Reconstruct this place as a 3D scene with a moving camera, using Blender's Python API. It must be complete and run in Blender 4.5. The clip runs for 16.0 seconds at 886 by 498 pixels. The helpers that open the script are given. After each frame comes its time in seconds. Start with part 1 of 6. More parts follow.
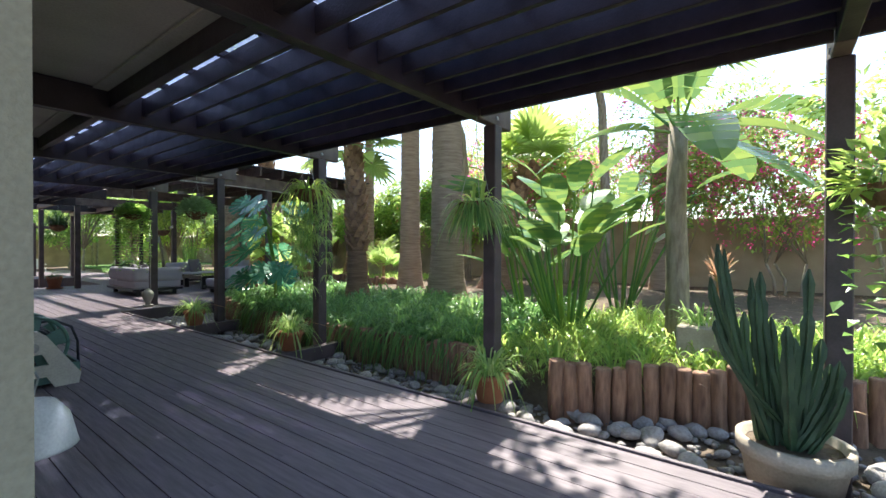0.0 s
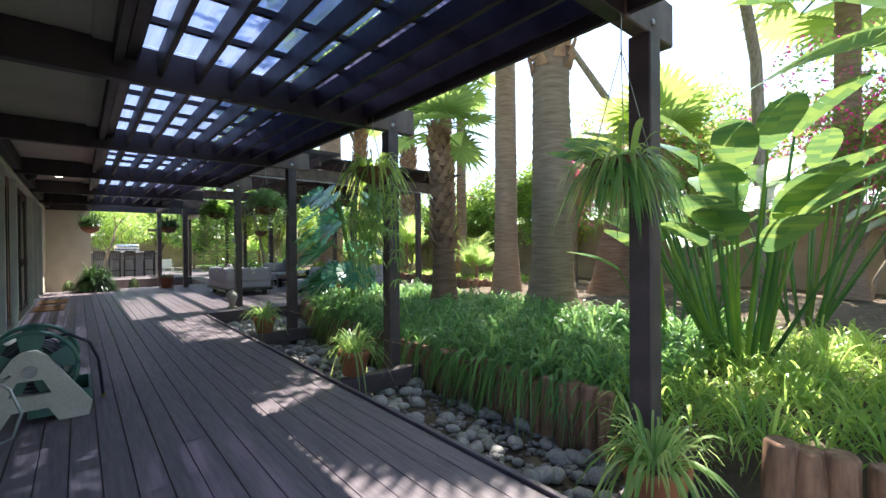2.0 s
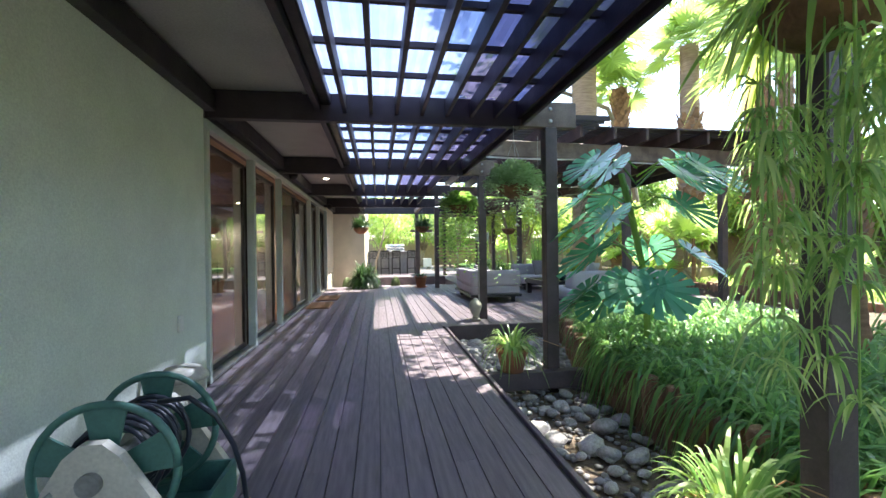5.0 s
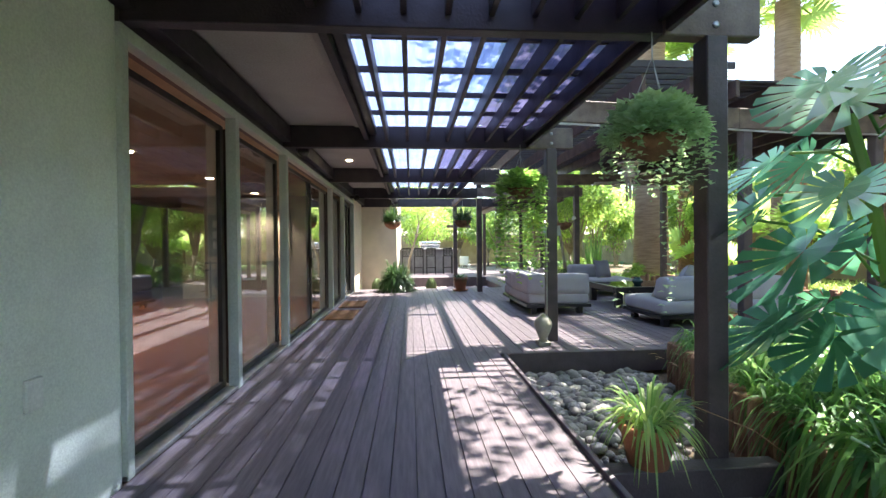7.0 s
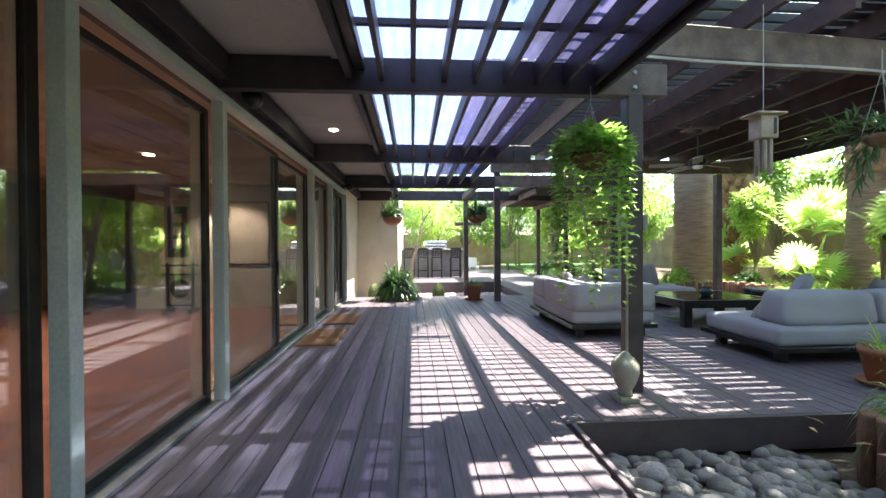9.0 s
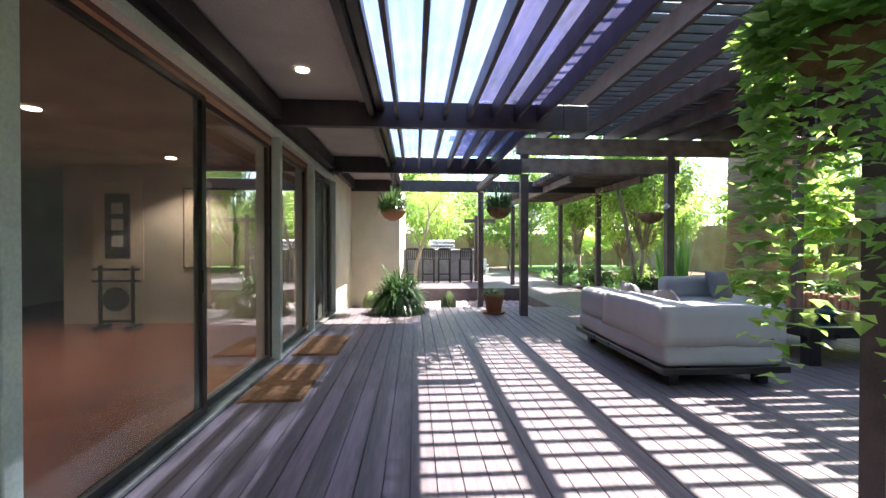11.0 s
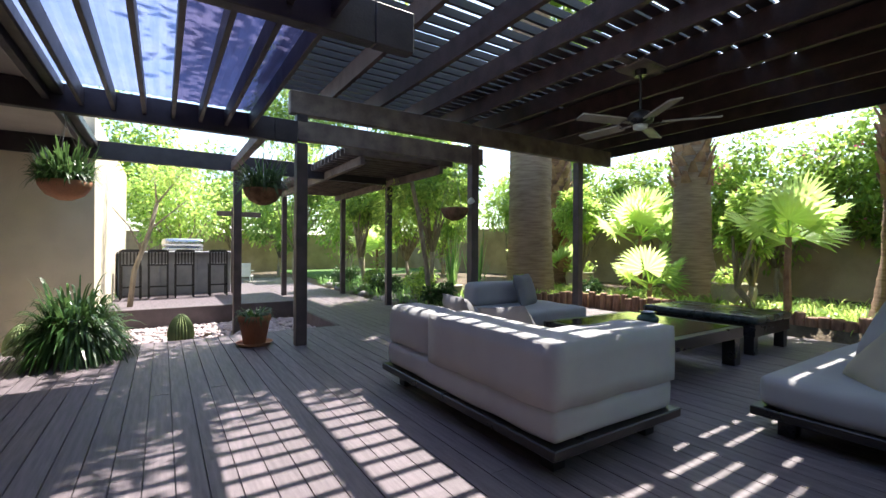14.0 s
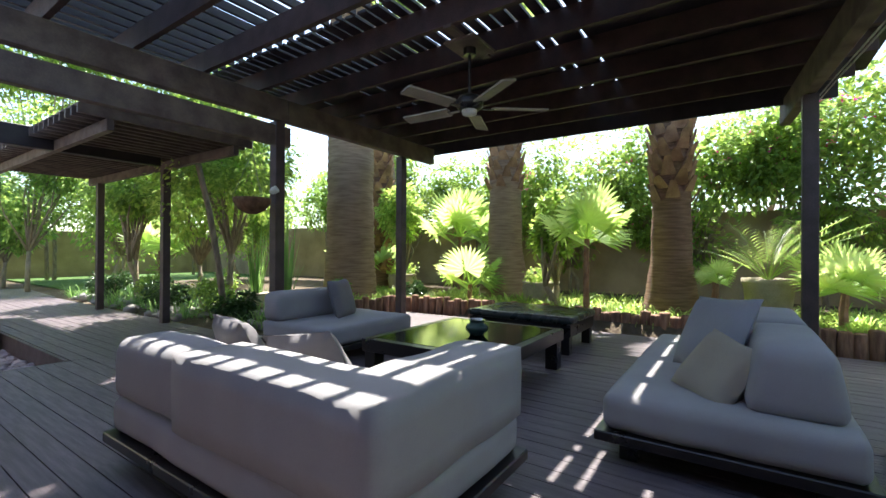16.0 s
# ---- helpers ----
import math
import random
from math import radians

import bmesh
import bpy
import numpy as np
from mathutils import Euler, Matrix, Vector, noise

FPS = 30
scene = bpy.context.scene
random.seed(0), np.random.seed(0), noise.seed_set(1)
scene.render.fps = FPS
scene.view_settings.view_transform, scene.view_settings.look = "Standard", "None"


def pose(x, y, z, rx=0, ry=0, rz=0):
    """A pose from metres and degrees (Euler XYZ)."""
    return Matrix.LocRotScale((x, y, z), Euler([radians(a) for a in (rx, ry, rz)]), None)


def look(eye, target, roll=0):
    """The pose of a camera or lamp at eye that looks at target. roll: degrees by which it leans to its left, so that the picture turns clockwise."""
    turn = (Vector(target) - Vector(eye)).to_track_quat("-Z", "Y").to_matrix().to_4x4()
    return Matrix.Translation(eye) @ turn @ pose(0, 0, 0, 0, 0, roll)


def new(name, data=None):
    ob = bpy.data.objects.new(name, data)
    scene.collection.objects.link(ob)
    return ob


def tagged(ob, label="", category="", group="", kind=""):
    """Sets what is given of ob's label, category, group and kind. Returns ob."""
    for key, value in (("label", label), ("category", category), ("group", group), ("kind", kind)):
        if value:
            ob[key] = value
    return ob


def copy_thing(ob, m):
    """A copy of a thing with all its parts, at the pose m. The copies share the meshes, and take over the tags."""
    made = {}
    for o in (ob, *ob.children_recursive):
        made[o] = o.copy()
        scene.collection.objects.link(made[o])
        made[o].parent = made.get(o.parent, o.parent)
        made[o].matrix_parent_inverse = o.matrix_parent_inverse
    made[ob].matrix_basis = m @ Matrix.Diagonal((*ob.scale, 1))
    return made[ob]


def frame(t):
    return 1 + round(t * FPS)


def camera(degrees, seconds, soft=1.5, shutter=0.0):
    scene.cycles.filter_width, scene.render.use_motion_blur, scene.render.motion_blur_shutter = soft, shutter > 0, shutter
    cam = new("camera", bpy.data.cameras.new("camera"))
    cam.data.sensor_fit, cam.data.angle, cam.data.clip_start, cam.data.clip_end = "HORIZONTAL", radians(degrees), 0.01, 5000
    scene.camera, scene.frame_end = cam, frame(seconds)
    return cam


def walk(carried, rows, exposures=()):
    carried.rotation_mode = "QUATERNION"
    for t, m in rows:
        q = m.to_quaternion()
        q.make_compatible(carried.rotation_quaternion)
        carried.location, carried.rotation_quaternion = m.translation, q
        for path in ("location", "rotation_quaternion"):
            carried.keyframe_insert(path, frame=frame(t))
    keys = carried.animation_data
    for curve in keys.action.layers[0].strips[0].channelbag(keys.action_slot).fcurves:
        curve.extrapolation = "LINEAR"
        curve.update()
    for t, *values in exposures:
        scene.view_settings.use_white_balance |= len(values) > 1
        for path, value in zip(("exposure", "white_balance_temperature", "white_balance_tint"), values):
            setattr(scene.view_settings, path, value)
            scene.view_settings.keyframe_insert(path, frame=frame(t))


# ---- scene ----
cam = camera(91.1, 16.0)
# seconds, eye x y z, yaw, pitch, roll
ROWS = [
    (0, 0.119, -0.331, 1.366, -52.52, -0.43, -0.10),
    (0.5, 0.430, -0.130, 1.337, -52.51, -0.44, 0.11),
    (1, 0.718, 0.110, 1.320, -50.69, -0.43, 0.25),
    (1.5, 1.023, 0.418, 1.311, -45.96, -0.45, 0.37),
    (2, 1.287, 0.730, 1.312, -40.00, -0.44, 0.45),
    (2.5, 1.520, 1.100, 1.311, -33.83, -0.40, 0.60),
    (3, 1.726, 1.480, 1.306, -28.34, -0.34, 0.61),
    (3.5, 1.872, 1.891, 1.303, -22.67, -0.29, 0.68),
    (4, 1.964, 2.342, 1.303, -17.22, -0.20, 0.57),
    (4.5, 2.074, 2.807, 1.305, -12.47, -0.22, 0.70),
    (5, 2.115, 3.295, 1.301, -8.52, -0.20, 0.71),
    (7.5, 2.085, 5.742, 1.318, -4.20, -0.59, 0.54),
    (8, 2.076, 6.253, 1.305, -4.14, -0.54, 0.51),
    (8.5, 2.052, 6.767, 1.299, -4.08, -0.53, 0.43),
    (9, 2.051, 7.304, 1.297, -3.99, -0.50, 0.31),
    (11.5, 1.984, 9.795, 1.308, -3.76, -0.58, -0.13),
    (12, 1.999, 10.214, 1.302, -5.91, -0.54, -0.23),
    (12.5, 2.063, 10.584, 1.294, -11.49, -0.43, -0.21),
    (13, 2.185, 10.922, 1.281, -18.30, -0.32, -0.37),
    (13.5, 2.302, 11.242, 1.269, -25.62, -0.23, -0.37),
    (14, 2.492, 11.512, 1.255, -32.87, -0.06, -0.32),
    (14.5, 2.686, 11.722, 1.247, -39.74, 0.01, -0.35),
    (15, 2.845, 11.902, 1.248, -46.59, 0.11, -0.36),
    (15.5, 3.055, 12.044, 1.252, -52.12, 0.20, -0.35),
    (16, 3.241, 12.164, 1.253, -55.75, 0.20, -0.30),
]
EXPOSURES = [(0, 1.5), (2.5, 1.75), (5, 2.36), (9, 2.38), (12.5, 2.25), (14, 1.65), (15, 1.55), (16, 1.6)]
walk(cam, [(t, pose(x, y, z, 90 + pitch, roll, yaw)) for t, x, y, z, yaw, pitch, roll in ROWS], EXPOSURES)

# ---- light ----
SUN_AZ, SUN_EL = 62.0, 60.0  # degrees from +y towards +x, degrees above the horizon
world = bpy.data.worlds.new("world")
scene.world = world
world.use_nodes = True
wn = world.node_tree.nodes
sky = wn.new("ShaderNodeTexSky")
sky.sky_type = "NISHITA"
sky.sun_disc = False
sky.sun_elevation = radians(SUN_EL)
sky.sun_rotation = radians(SUN_AZ)
wn["Background"].inputs[1].default_value = 0.15
world.node_tree.links.new(sky.outputs[0], wn["Background"].inputs[0])
sd = bpy.data.lights.new("sun", "SUN")
sd.energy, sd.angle, sd.color = 5.0, radians(0.5), (1.0, 0.95, 0.86)
sun = new("sun", sd)
_d = Vector((math.sin(radians(SUN_AZ)) * math.cos(radians(SUN_EL)), math.cos(radians(SUN_AZ)) * math.cos(radians(SUN_EL)), math.sin(radians(SUN_EL))))
sun.matrix_basis = look(_d * 50, (0, 0, 0))


# ---- materials ----
def mat(name, col, rough=0.6, col2=None, scale=8.0, bump=0.2, metal=0.0, grain=None, spread=0.12, stain=0.0, stain_col=(0.3, 0.26, 0.2), bscale=60.0, dist=0.01):
    """A surface of two tones at two scales, with fine relief, wear and a shift from piece to piece."""
    m = bpy.data.materials.new(name)
    m.use_nodes = True
    nt = m.node_tree
    N, L = nt.nodes, nt.links
    b = N["Principled BSDF"]
    tc = N.new("ShaderNodeTexCoord")
    mp = N.new("ShaderNodeMapping")
    L.new(tc.outputs["Object"], mp.inputs[0])
    if grain:
        mp.inputs["Scale"].default_value = grain
    n1 = N.new("ShaderNodeTexNoise")
    n1.inputs["Scale"].default_value, n1.inputs["Detail"].default_value = scale, 6
    n2 = N.new("ShaderNodeTexNoise")
    n2.inputs["Scale"].default_value, n2.inputs["Detail"].default_value = bscale, 3
    L.new(mp.outputs[0], n1.inputs[0])
    L.new(mp.outputs[0], n2.inputs[0])
    col2 = col2 or tuple(c * 0.65 for c in col)
    mx = N.new("ShaderNodeMix")
    mx.data_type = "RGBA"
    mx.inputs[6].default_value, mx.inputs[7].default_value = (*col, 1), (*col2, 1)
    rp = N.new("ShaderNodeMapRange")
    rp.inputs[1].default_value, rp.inputs[2].default_value = 0.35, 0.65
    L.new(n1.outputs[0], rp.inputs[0])
    L.new(rp.outputs[0], mx.inputs[0])
    oi = N.new("ShaderNodeObjectInfo")
    gi = N.new("ShaderNodeNewGeometry")
    ad = N.new("ShaderNodeMath")
    ad.operation = "ADD"
    L.new(oi.outputs["Random"], ad.inputs[0])
    L.new(gi.outputs["Random Per Island"], ad.inputs[1])
    ad2 = N.new("ShaderNodeMath")
    ad2.operation = "MULTIPLY_ADD"
    L.new(ad.outputs[0], ad2.inputs[0])
    ad2.inputs[1].default_value, ad2.inputs[2].default_value = spread * 2, 1 - spread * 2
    fine = N.new("ShaderNodeMath")
    fine.operation = "MULTIPLY_ADD"
    L.new(n2.outputs[0], fine.inputs[0])
    fine.inputs[1].default_value, fine.inputs[2].default_value = 0.5, 0.75
    f2 = N.new("ShaderNodeMath")
    f2.operation = "MULTIPLY"
    L.new(fine.outputs[0], f2.inputs[0])
    L.new(ad2.outputs[0], f2.inputs[1])
    hs = N.new("ShaderNodeHueSaturation")
    L.new(mx.outputs[2], hs.inputs["Color"])
    L.new(f2.outputs[0], hs.inputs["Value"])
    out = hs.outputs[0]
    if stain:
        n3 = N.new("ShaderNodeTexNoise")
        n3.inputs["Scale"].default_value, n3.inputs["Detail"].default_value, n3.inputs["Roughness"].default_value = 1.7, 8, 0.65
        L.new(tc.outputs["Object"], n3.inputs[0])
        r3 = N.new("ShaderNodeMapRange")
        r3.inputs[1].default_value, r3.inputs[2].default_value, r3.inputs[4].default_value = 0.52, 0.75, stain
        L.new(n3.outputs[0], r3.inputs[0])
        m3 = N.new("ShaderNodeMix")
        m3.data_type = "RGBA"
        L.new(r3.outputs[0], m3.inputs[0])
        L.new(out, m3.inputs[6])
        m3.inputs[7].default_value = (*stain_col, 1)
        out = m3.outputs[2]
    L.new(out, b.inputs["Base Color"])
    rr = N.new("ShaderNodeMath")
    rr.operation = "MULTIPLY_ADD"
    L.new(n1.outputs[0], rr.inputs[0])
    rr.inputs[1].default_value, rr.inputs[2].default_value = 0.2, rough - 0.1
    L.new(rr.outputs[0], b.inputs["Roughness"])
    b.inputs["Metallic"].default_value = metal
    if bump:
        bp = N.new("ShaderNodeBump")
        bp.inputs["Strength"].default_value, bp.inputs["Distance"].default_value = bump, dist
        am = N.new("ShaderNodeMath")
        am.operation = "ADD"
        L.new(n1.outputs[0], am.inputs[0])
        L.new(n2.outputs[0], am.inputs[1])
        L.new(am.outputs[0], bp.inputs["Height"])
        L.new(bp.outputs[0], b.inputs["Normal"])
    return m


def leaf_mat(name, col, col2=None, trans=0.45, rough=0.35, scale=3.0):
    """A thin leaf: coloured faces that let part of the light through."""
    m = bpy.data.materials.new(name)
    m.use_nodes = True
    nt = m.node_tree
    N, L = nt.nodes, nt.links
    b = N["Principled BSDF"]
    b.inputs["Roughness"].default_value = rough
    tc = N.new("ShaderNodeTexCoord")
    n1 = N.new("ShaderNodeTexNoise")
    n1.inputs["Scale"].default_value = scale
    L.new(tc.outputs["Object"], n1.inputs[0])
    gi = N.new("ShaderNodeNewGeometry")
    ad = N.new("ShaderNodeMath")
    ad.operation = "ADD"
    L.new(n1.outputs[0], ad.inputs[0])
    L.new(gi.outputs["Random Per Island"], ad.inputs[1])
    rp = N.new("ShaderNodeMapRange")
    rp.inputs[1].default_value, rp.inputs[2].default_value = 0.4, 1.3
    L.new(ad.outputs[0], rp.inputs[0])
    mx = N.new("ShaderNodeMix")
    mx.data_type = "RGBA"
    col2 = col2 or tuple(c * 0.5 for c in col)
    mx.inputs[6].default_value, mx.inputs[7].default_value = (*col, 1), (*col2, 1)
    L.new(rp.outputs[0], mx.inputs[0])
    L.new(mx.outputs[2], b.inputs["Base Color"])
    tr = N.new("ShaderNodeBsdfTranslucent")
    hs = N.new("ShaderNodeHueSaturation")
    hs.inputs["Hue"].default_value = 0.468
    hs.inputs["Saturation"].default_value = 0.95
    hs.inputs["Value"].default_value = 2.6
    L.new(mx.outputs[2], hs.inputs["Color"])
    L.new(hs.outputs[0], tr.inputs[0])
    ms = N.new("ShaderNodeMixShader")
    ms.inputs[0].default_value = trans
    L.new(b.outputs[0], ms.inputs[1])
    L.new(tr.outputs[0], ms.inputs[2])
    L.new(ms.outputs[0], N["Material Output"].inputs[0])
    return m


def glass_mat(name, tint=(0.9, 0.93, 0.92)):
    """Thin window glass: a clear pane with a mirror gloss that grows at low angles."""
    m = bpy.data.materials.new(name)
    m.use_nodes = True
    N, L = m.node_tree.nodes, m.node_tree.links
    N.remove(N["Principled BSDF"])
    tr = N.new("ShaderNodeBsdfTransparent")
    tr.inputs[0].default_value = (*tint, 1)
    gl = N.new("ShaderNodeBsdfGlossy")
    gl.inputs["Roughness"].default_value = 0.01
    lw = N.new("ShaderNodeLayerWeight")
    lw.inputs[0].default_value = 0.5
    pw = N.new("ShaderNodeMath")
    pw.operation = "POWER"
    L.new(lw.outputs["Facing"], pw.inputs[0])
    pw.inputs[1].default_value = 2.8
    fr = N.new("ShaderNodeMath")
    fr.operation = "MULTIPLY_ADD"
    L.new(pw.outputs[0], fr.inputs[0])
    fr.inputs[1].default_value, fr.inputs[2].default_value = 0.8, 0.13
    ms = N.new("ShaderNodeMixShader")
    L.new(fr.outputs[0], ms.inputs[0])
    L.new(tr.outputs[0], ms.inputs[1])
    L.new(gl.outputs[0], ms.inputs[2])
    L.new(ms.outputs[0], N["Material Output"].inputs[0])
    return m


def sheet_mat(name, clear, milk, least, most):
    """Weathered clear plastic roofing: partly see-through, partly milky, with streaks of dirt."""
    m = bpy.data.materials.new(name)
    m.use_nodes = True
    N, L = m.node_tree.nodes, m.node_tree.links
    N.remove(N["Principled BSDF"])
    tc = N.new("ShaderNodeTexCoord")
    mp = N.new("ShaderNodeMapping")
    mp.inputs["Scale"].default_value = (1, 0.15, 1)
    n = N.new("ShaderNodeTexNoise")
    n.inputs["Scale"].default_value, n.inputs["Detail"].default_value = 14, 8
    n2 = N.new("ShaderNodeTexNoise")
    n2.inputs["Scale"].default_value, n2.inputs["Detail"].default_value = 1.3, 6
    L.new(tc.outputs["Object"], mp.inputs[0])
    L.new(mp.outputs[0], n.inputs[0])
    L.new(tc.outputs["Object"], n2.inputs[0])
    ad = N.new("ShaderNodeMath")
    ad.operation = "MULTIPLY"
    L.new(n.outputs[0], ad.inputs[0])
    L.new(n2.outputs[0], ad.inputs[1])
    r = N.new("ShaderNodeMapRange")
    r.inputs[1].default_value, r.inputs[2].default_value = 0.17, 0.36
    r.inputs[3].default_value, r.inputs[4].default_value = least, most
    L.new(ad.outputs[0], r.inputs[0])
    tr = N.new("ShaderNodeBsdfTransparent")
    tr.inputs[0].default_value = (*clear, 1)
    tl = N.new("ShaderNodeBsdfTranslucent")
    tl.inputs[0].default_value = (*milk, 1)
    ms = N.new("ShaderNodeMixShader")
    L.new(r.outputs[0], ms.inputs[0])
    L.new(tr.outputs[0], ms.inputs[1])
    L.new(tl.outputs[0], ms.inputs[2])
    L.new(ms.outputs[0], N["Material Output"].inputs[0])
    return m


def glow_mat(name, col, strength):
    m = bpy.data.materials.new(name)
    m.use_nodes = True
    b = m.node_tree.nodes["Principled BSDF"]
    b.inputs["Base Color"].default_value = (*col, 1)
    b.inputs["Emission Color"].default_value = (*col, 1)
    b.inputs["Emission Strength"].default_value = strength
    return m


M_DECK = mat("deck board", (0.155, 0.125, 0.142), 0.55, (0.105, 0.085, 0.098), 5, 0.25, grain=(8, 0.6, 8), spread=0.10, stain=0.18, stain_col=(0.2, 0.17, 0.16))
M_DARK = mat("dark stained wood", (0.036, 0.026, 0.031), 0.5, (0.022, 0.016, 0.02), 6, 0.25, spread=0.1)
M_BEAM = mat("weathered brown beam", (0.16, 0.12, 0.10), 0.7, (0.085, 0.06, 0.055), 5, 0.35, spread=0.12, stain=0.3, stain_col=(0.24, 0.2, 0.18))
M_POST = mat("painted brown post", (0.085, 0.06, 0.065), 0.55, (0.055, 0.04, 0.042), 5, 0.2, spread=0.1)
M_STUCCO = mat("sage stucco", (0.72, 0.755, 0.69), 0.9, (0.66, 0.69, 0.63), 2.5, 0.5, spread=0.0, bscale=90, dist=0.006, stain=0.12, stain_col=(0.42, 0.42, 0.36))
# tan stucco, darkened so that the near wall end's shade lies in its colour
M_NEAR = mat("dimmed near stucco", (0.34, 0.32, 0.23), 0.9, (0.30, 0.28, 0.2), 2.5, 0.5, spread=0.0)
M_CREAM = mat("cream stucco", (0.62, 0.54, 0.42), 0.9, (0.55, 0.48, 0.37), 2.5, 0.5, spread=0.0, bscale=90, dist=0.006)
M_GWALL = mat("tan garden wall", (0.42, 0.33, 0.23), 0.9, (0.30, 0.235, 0.16), 1.5, 0.5, spread=0.0, stain=0.35, stain_col=(0.2, 0.15, 0.1))
M_SOFFIT = mat("beige soffit", (0.42, 0.39, 0.34), 0.85, (0.37, 0.34, 0.295), 2, 0.2, spread=0.0, stain=0.2, stain_col=(0.3, 0.26, 0.21))
M_FRAME = mat("grey green frame paint", (0.50, 0.54, 0.49), 0.45, (0.44, 0.48, 0.44), 4, 0.1, spread=0.02)
M_BRONZE = mat("dark bronze metal", (0.05, 0.045, 0.04), 0.4, (0.035, 0.03, 0.03), 9, 0.05, metal=0.6, spread=0.02)
M_GLASS = glass_mat("window glass")
M_SHEET = sheet_mat("clear plastic roofing", (0.34, 0.40, 0.56), (0.12, 0.15, 0.27), 0.5, 0.95)
M_TINT = sheet_mat("tinted plastic roofing", (0.09, 0.09, 0.17), (0.06, 0.056, 0.11), 0.45, 0.95)
M_LOG = mat("log post wood", (0.32, 0.18, 0.115), 0.8, (0.16, 0.085, 0.055), 4, 0.6, grain=(6, 6, 0.7), spread=0.16, stain=0.4, stain_col=(0.3, 0.25, 0.19))
M_LOGTOP = mat("log end grain", (0.36, 0.25, 0.16), 0.85, (0.24, 0.15, 0.09), 12, 0.5, spread=0.16)
M_STONE = mat("river stone", (0.36, 0.34, 0.33), 0.7, (0.24, 0.225, 0.215), 4, 0.4, spread=0.22)
M_SOIL = mat("garden soil", (0.16, 0.12, 0.085), 0.95, (0.10, 0.075, 0.05), 5, 0.8, spread=0.0, dist=0.03, bscale=30)
M_GRAVEL = mat("grey gravel", (0.27, 0.25, 0.235), 0.9, (0.17, 0.155, 0.14), 18, 0.8, spread=0.0, dist=0.03, bscale=70)
M_LAWN = mat("lawn", (0.10, 0.20, 0.04), 0.9, (0.06, 0.13, 0.025), 4, 0.8, spread=0.0, dist=0.03, bscale=90)
M_TERRA = mat("terracotta", (0.42, 0.17, 0.085), 0.75, (0.33, 0.13, 0.07), 5, 0.2, spread=0.08, stain=0.3, stain_col=(0.5, 0.38, 0.3))
M_CONC = mat("pale cast pot", (0.46, 0.40, 0.32), 0.85, (0.36, 0.31, 0.24), 4, 0.4, spread=0.05, stain=0.4, stain_col=(0.28, 0.2, 0.13))
M_SOFA = mat("grey woven upholstery", (0.36, 0.35, 0.365), 0.95, (0.33, 0.32, 0.335), 3, 0.25, spread=0.02, bscale=400, dist=0.002)
M_PILLOW = mat("grey pillow fabric", (0.21, 0.20, 0.215), 0.95, (0.185, 0.175, 0.19), 3, 0.25, spread=0.06, bscale=400, dist=0.002)
M_PILLOWB = mat("pale grey pillow fabric", (0.34, 0.34, 0.37), 0.95, (0.30, 0.30, 0.33), 3, 0.25, spread=0.03, bscale=400, dist=0.002)
M_BEIGE = mat("beige pillow fabric", (0.42, 0.37, 0.30), 0.95, (0.38, 0.33, 0.27), 3, 0.25, spread=0.03, bscale=400, dist=0.002)
M_BLACK = mat("black lacquered wood", (0.014, 0.013, 0.014), 0.3, (0.01, 0.009, 0.01), 5, 0.05, spread=0.02)
M_TILE = mat("interior terracotta floor", (0.20, 0.075, 0.045), 0.22, (0.14, 0.05, 0.032), 2, 0.1, spread=0.0)
M_INNER = mat("interior wall", (0.36, 0.30, 0.22), 0.9, None, 1.5, 0.0, spread=0.0)
M_TRUNK = mat("palm trunk", (0.48, 0.335, 0.235), 0.9, (0.31, 0.205, 0.14), 3, 0.9, grain=(1, 1, 9), spread=0.0, dist=0.03)
M_TRUNKR = mat("reddish palm trunk", (0.38, 0.22, 0.145), 0.9, (0.22, 0.12, 0.075), 3, 0.9, grain=(1, 1, 9), spread=0.1, dist=0.03)
M_BARK = mat("pale bark", (0.36, 0.30, 0.23), 0.9, (0.22, 0.18, 0.13), 6, 0.7, grain=(3, 3, 0.8), spread=0.05)
M_HUSK = mat("palm husk", (0.40, 0.235, 0.14), 0.9, (0.22, 0.12, 0.07), 5, 0.6, spread=0.2)
M_COIR = mat("coir basket", (0.24, 0.13, 0.07), 0.95, (0.13, 0.07, 0.035), 12, 0.8, spread=0.1)
M_MAT = mat("coir doormat", (0.20, 0.095, 0.035), 0.95, (0.11, 0.05, 0.02), 20, 0.8, spread=0.05)
M_PLASTIC = mat("beige reel plastic", (0.52, 0.49, 0.42), 0.5, (0.45, 0.42, 0.36), 4, 0.05, spread=0.03, stain=0.25)
M_GREENP = mat("dark green plastic", (0.06, 0.16, 0.13), 0.45, (0.045, 0.12, 0.10), 5, 0.05, spread=0.03)
M_HOSE = mat("black hose", (0.03, 0.035, 0.05), 0.35, (0.02, 0.024, 0.035), 5, 0.05, spread=0.0)
M_HOSE2 = mat("grey hose", (0.30, 0.32, 0.30), 0.5, (0.24, 0.26, 0.24), 5, 0.05, spread=0.0)
M_METAL = mat("grey metal", (0.35, 0.35, 0.34), 0.4, (0.25, 0.25, 0.24), 8, 0.1, metal=0.7, spread=0.02)
M_WHITE = mat("white plastic", (0.75, 0.75, 0.72), 0.5, (0.68, 0.68, 0.65), 4, 0.05, spread=0.02)
M_BLADE = mat("fan blade wood", (0.34, 0.30, 0.25), 0.55, (0.28, 0.24, 0.2), 5, 0.15, spread=0.03)
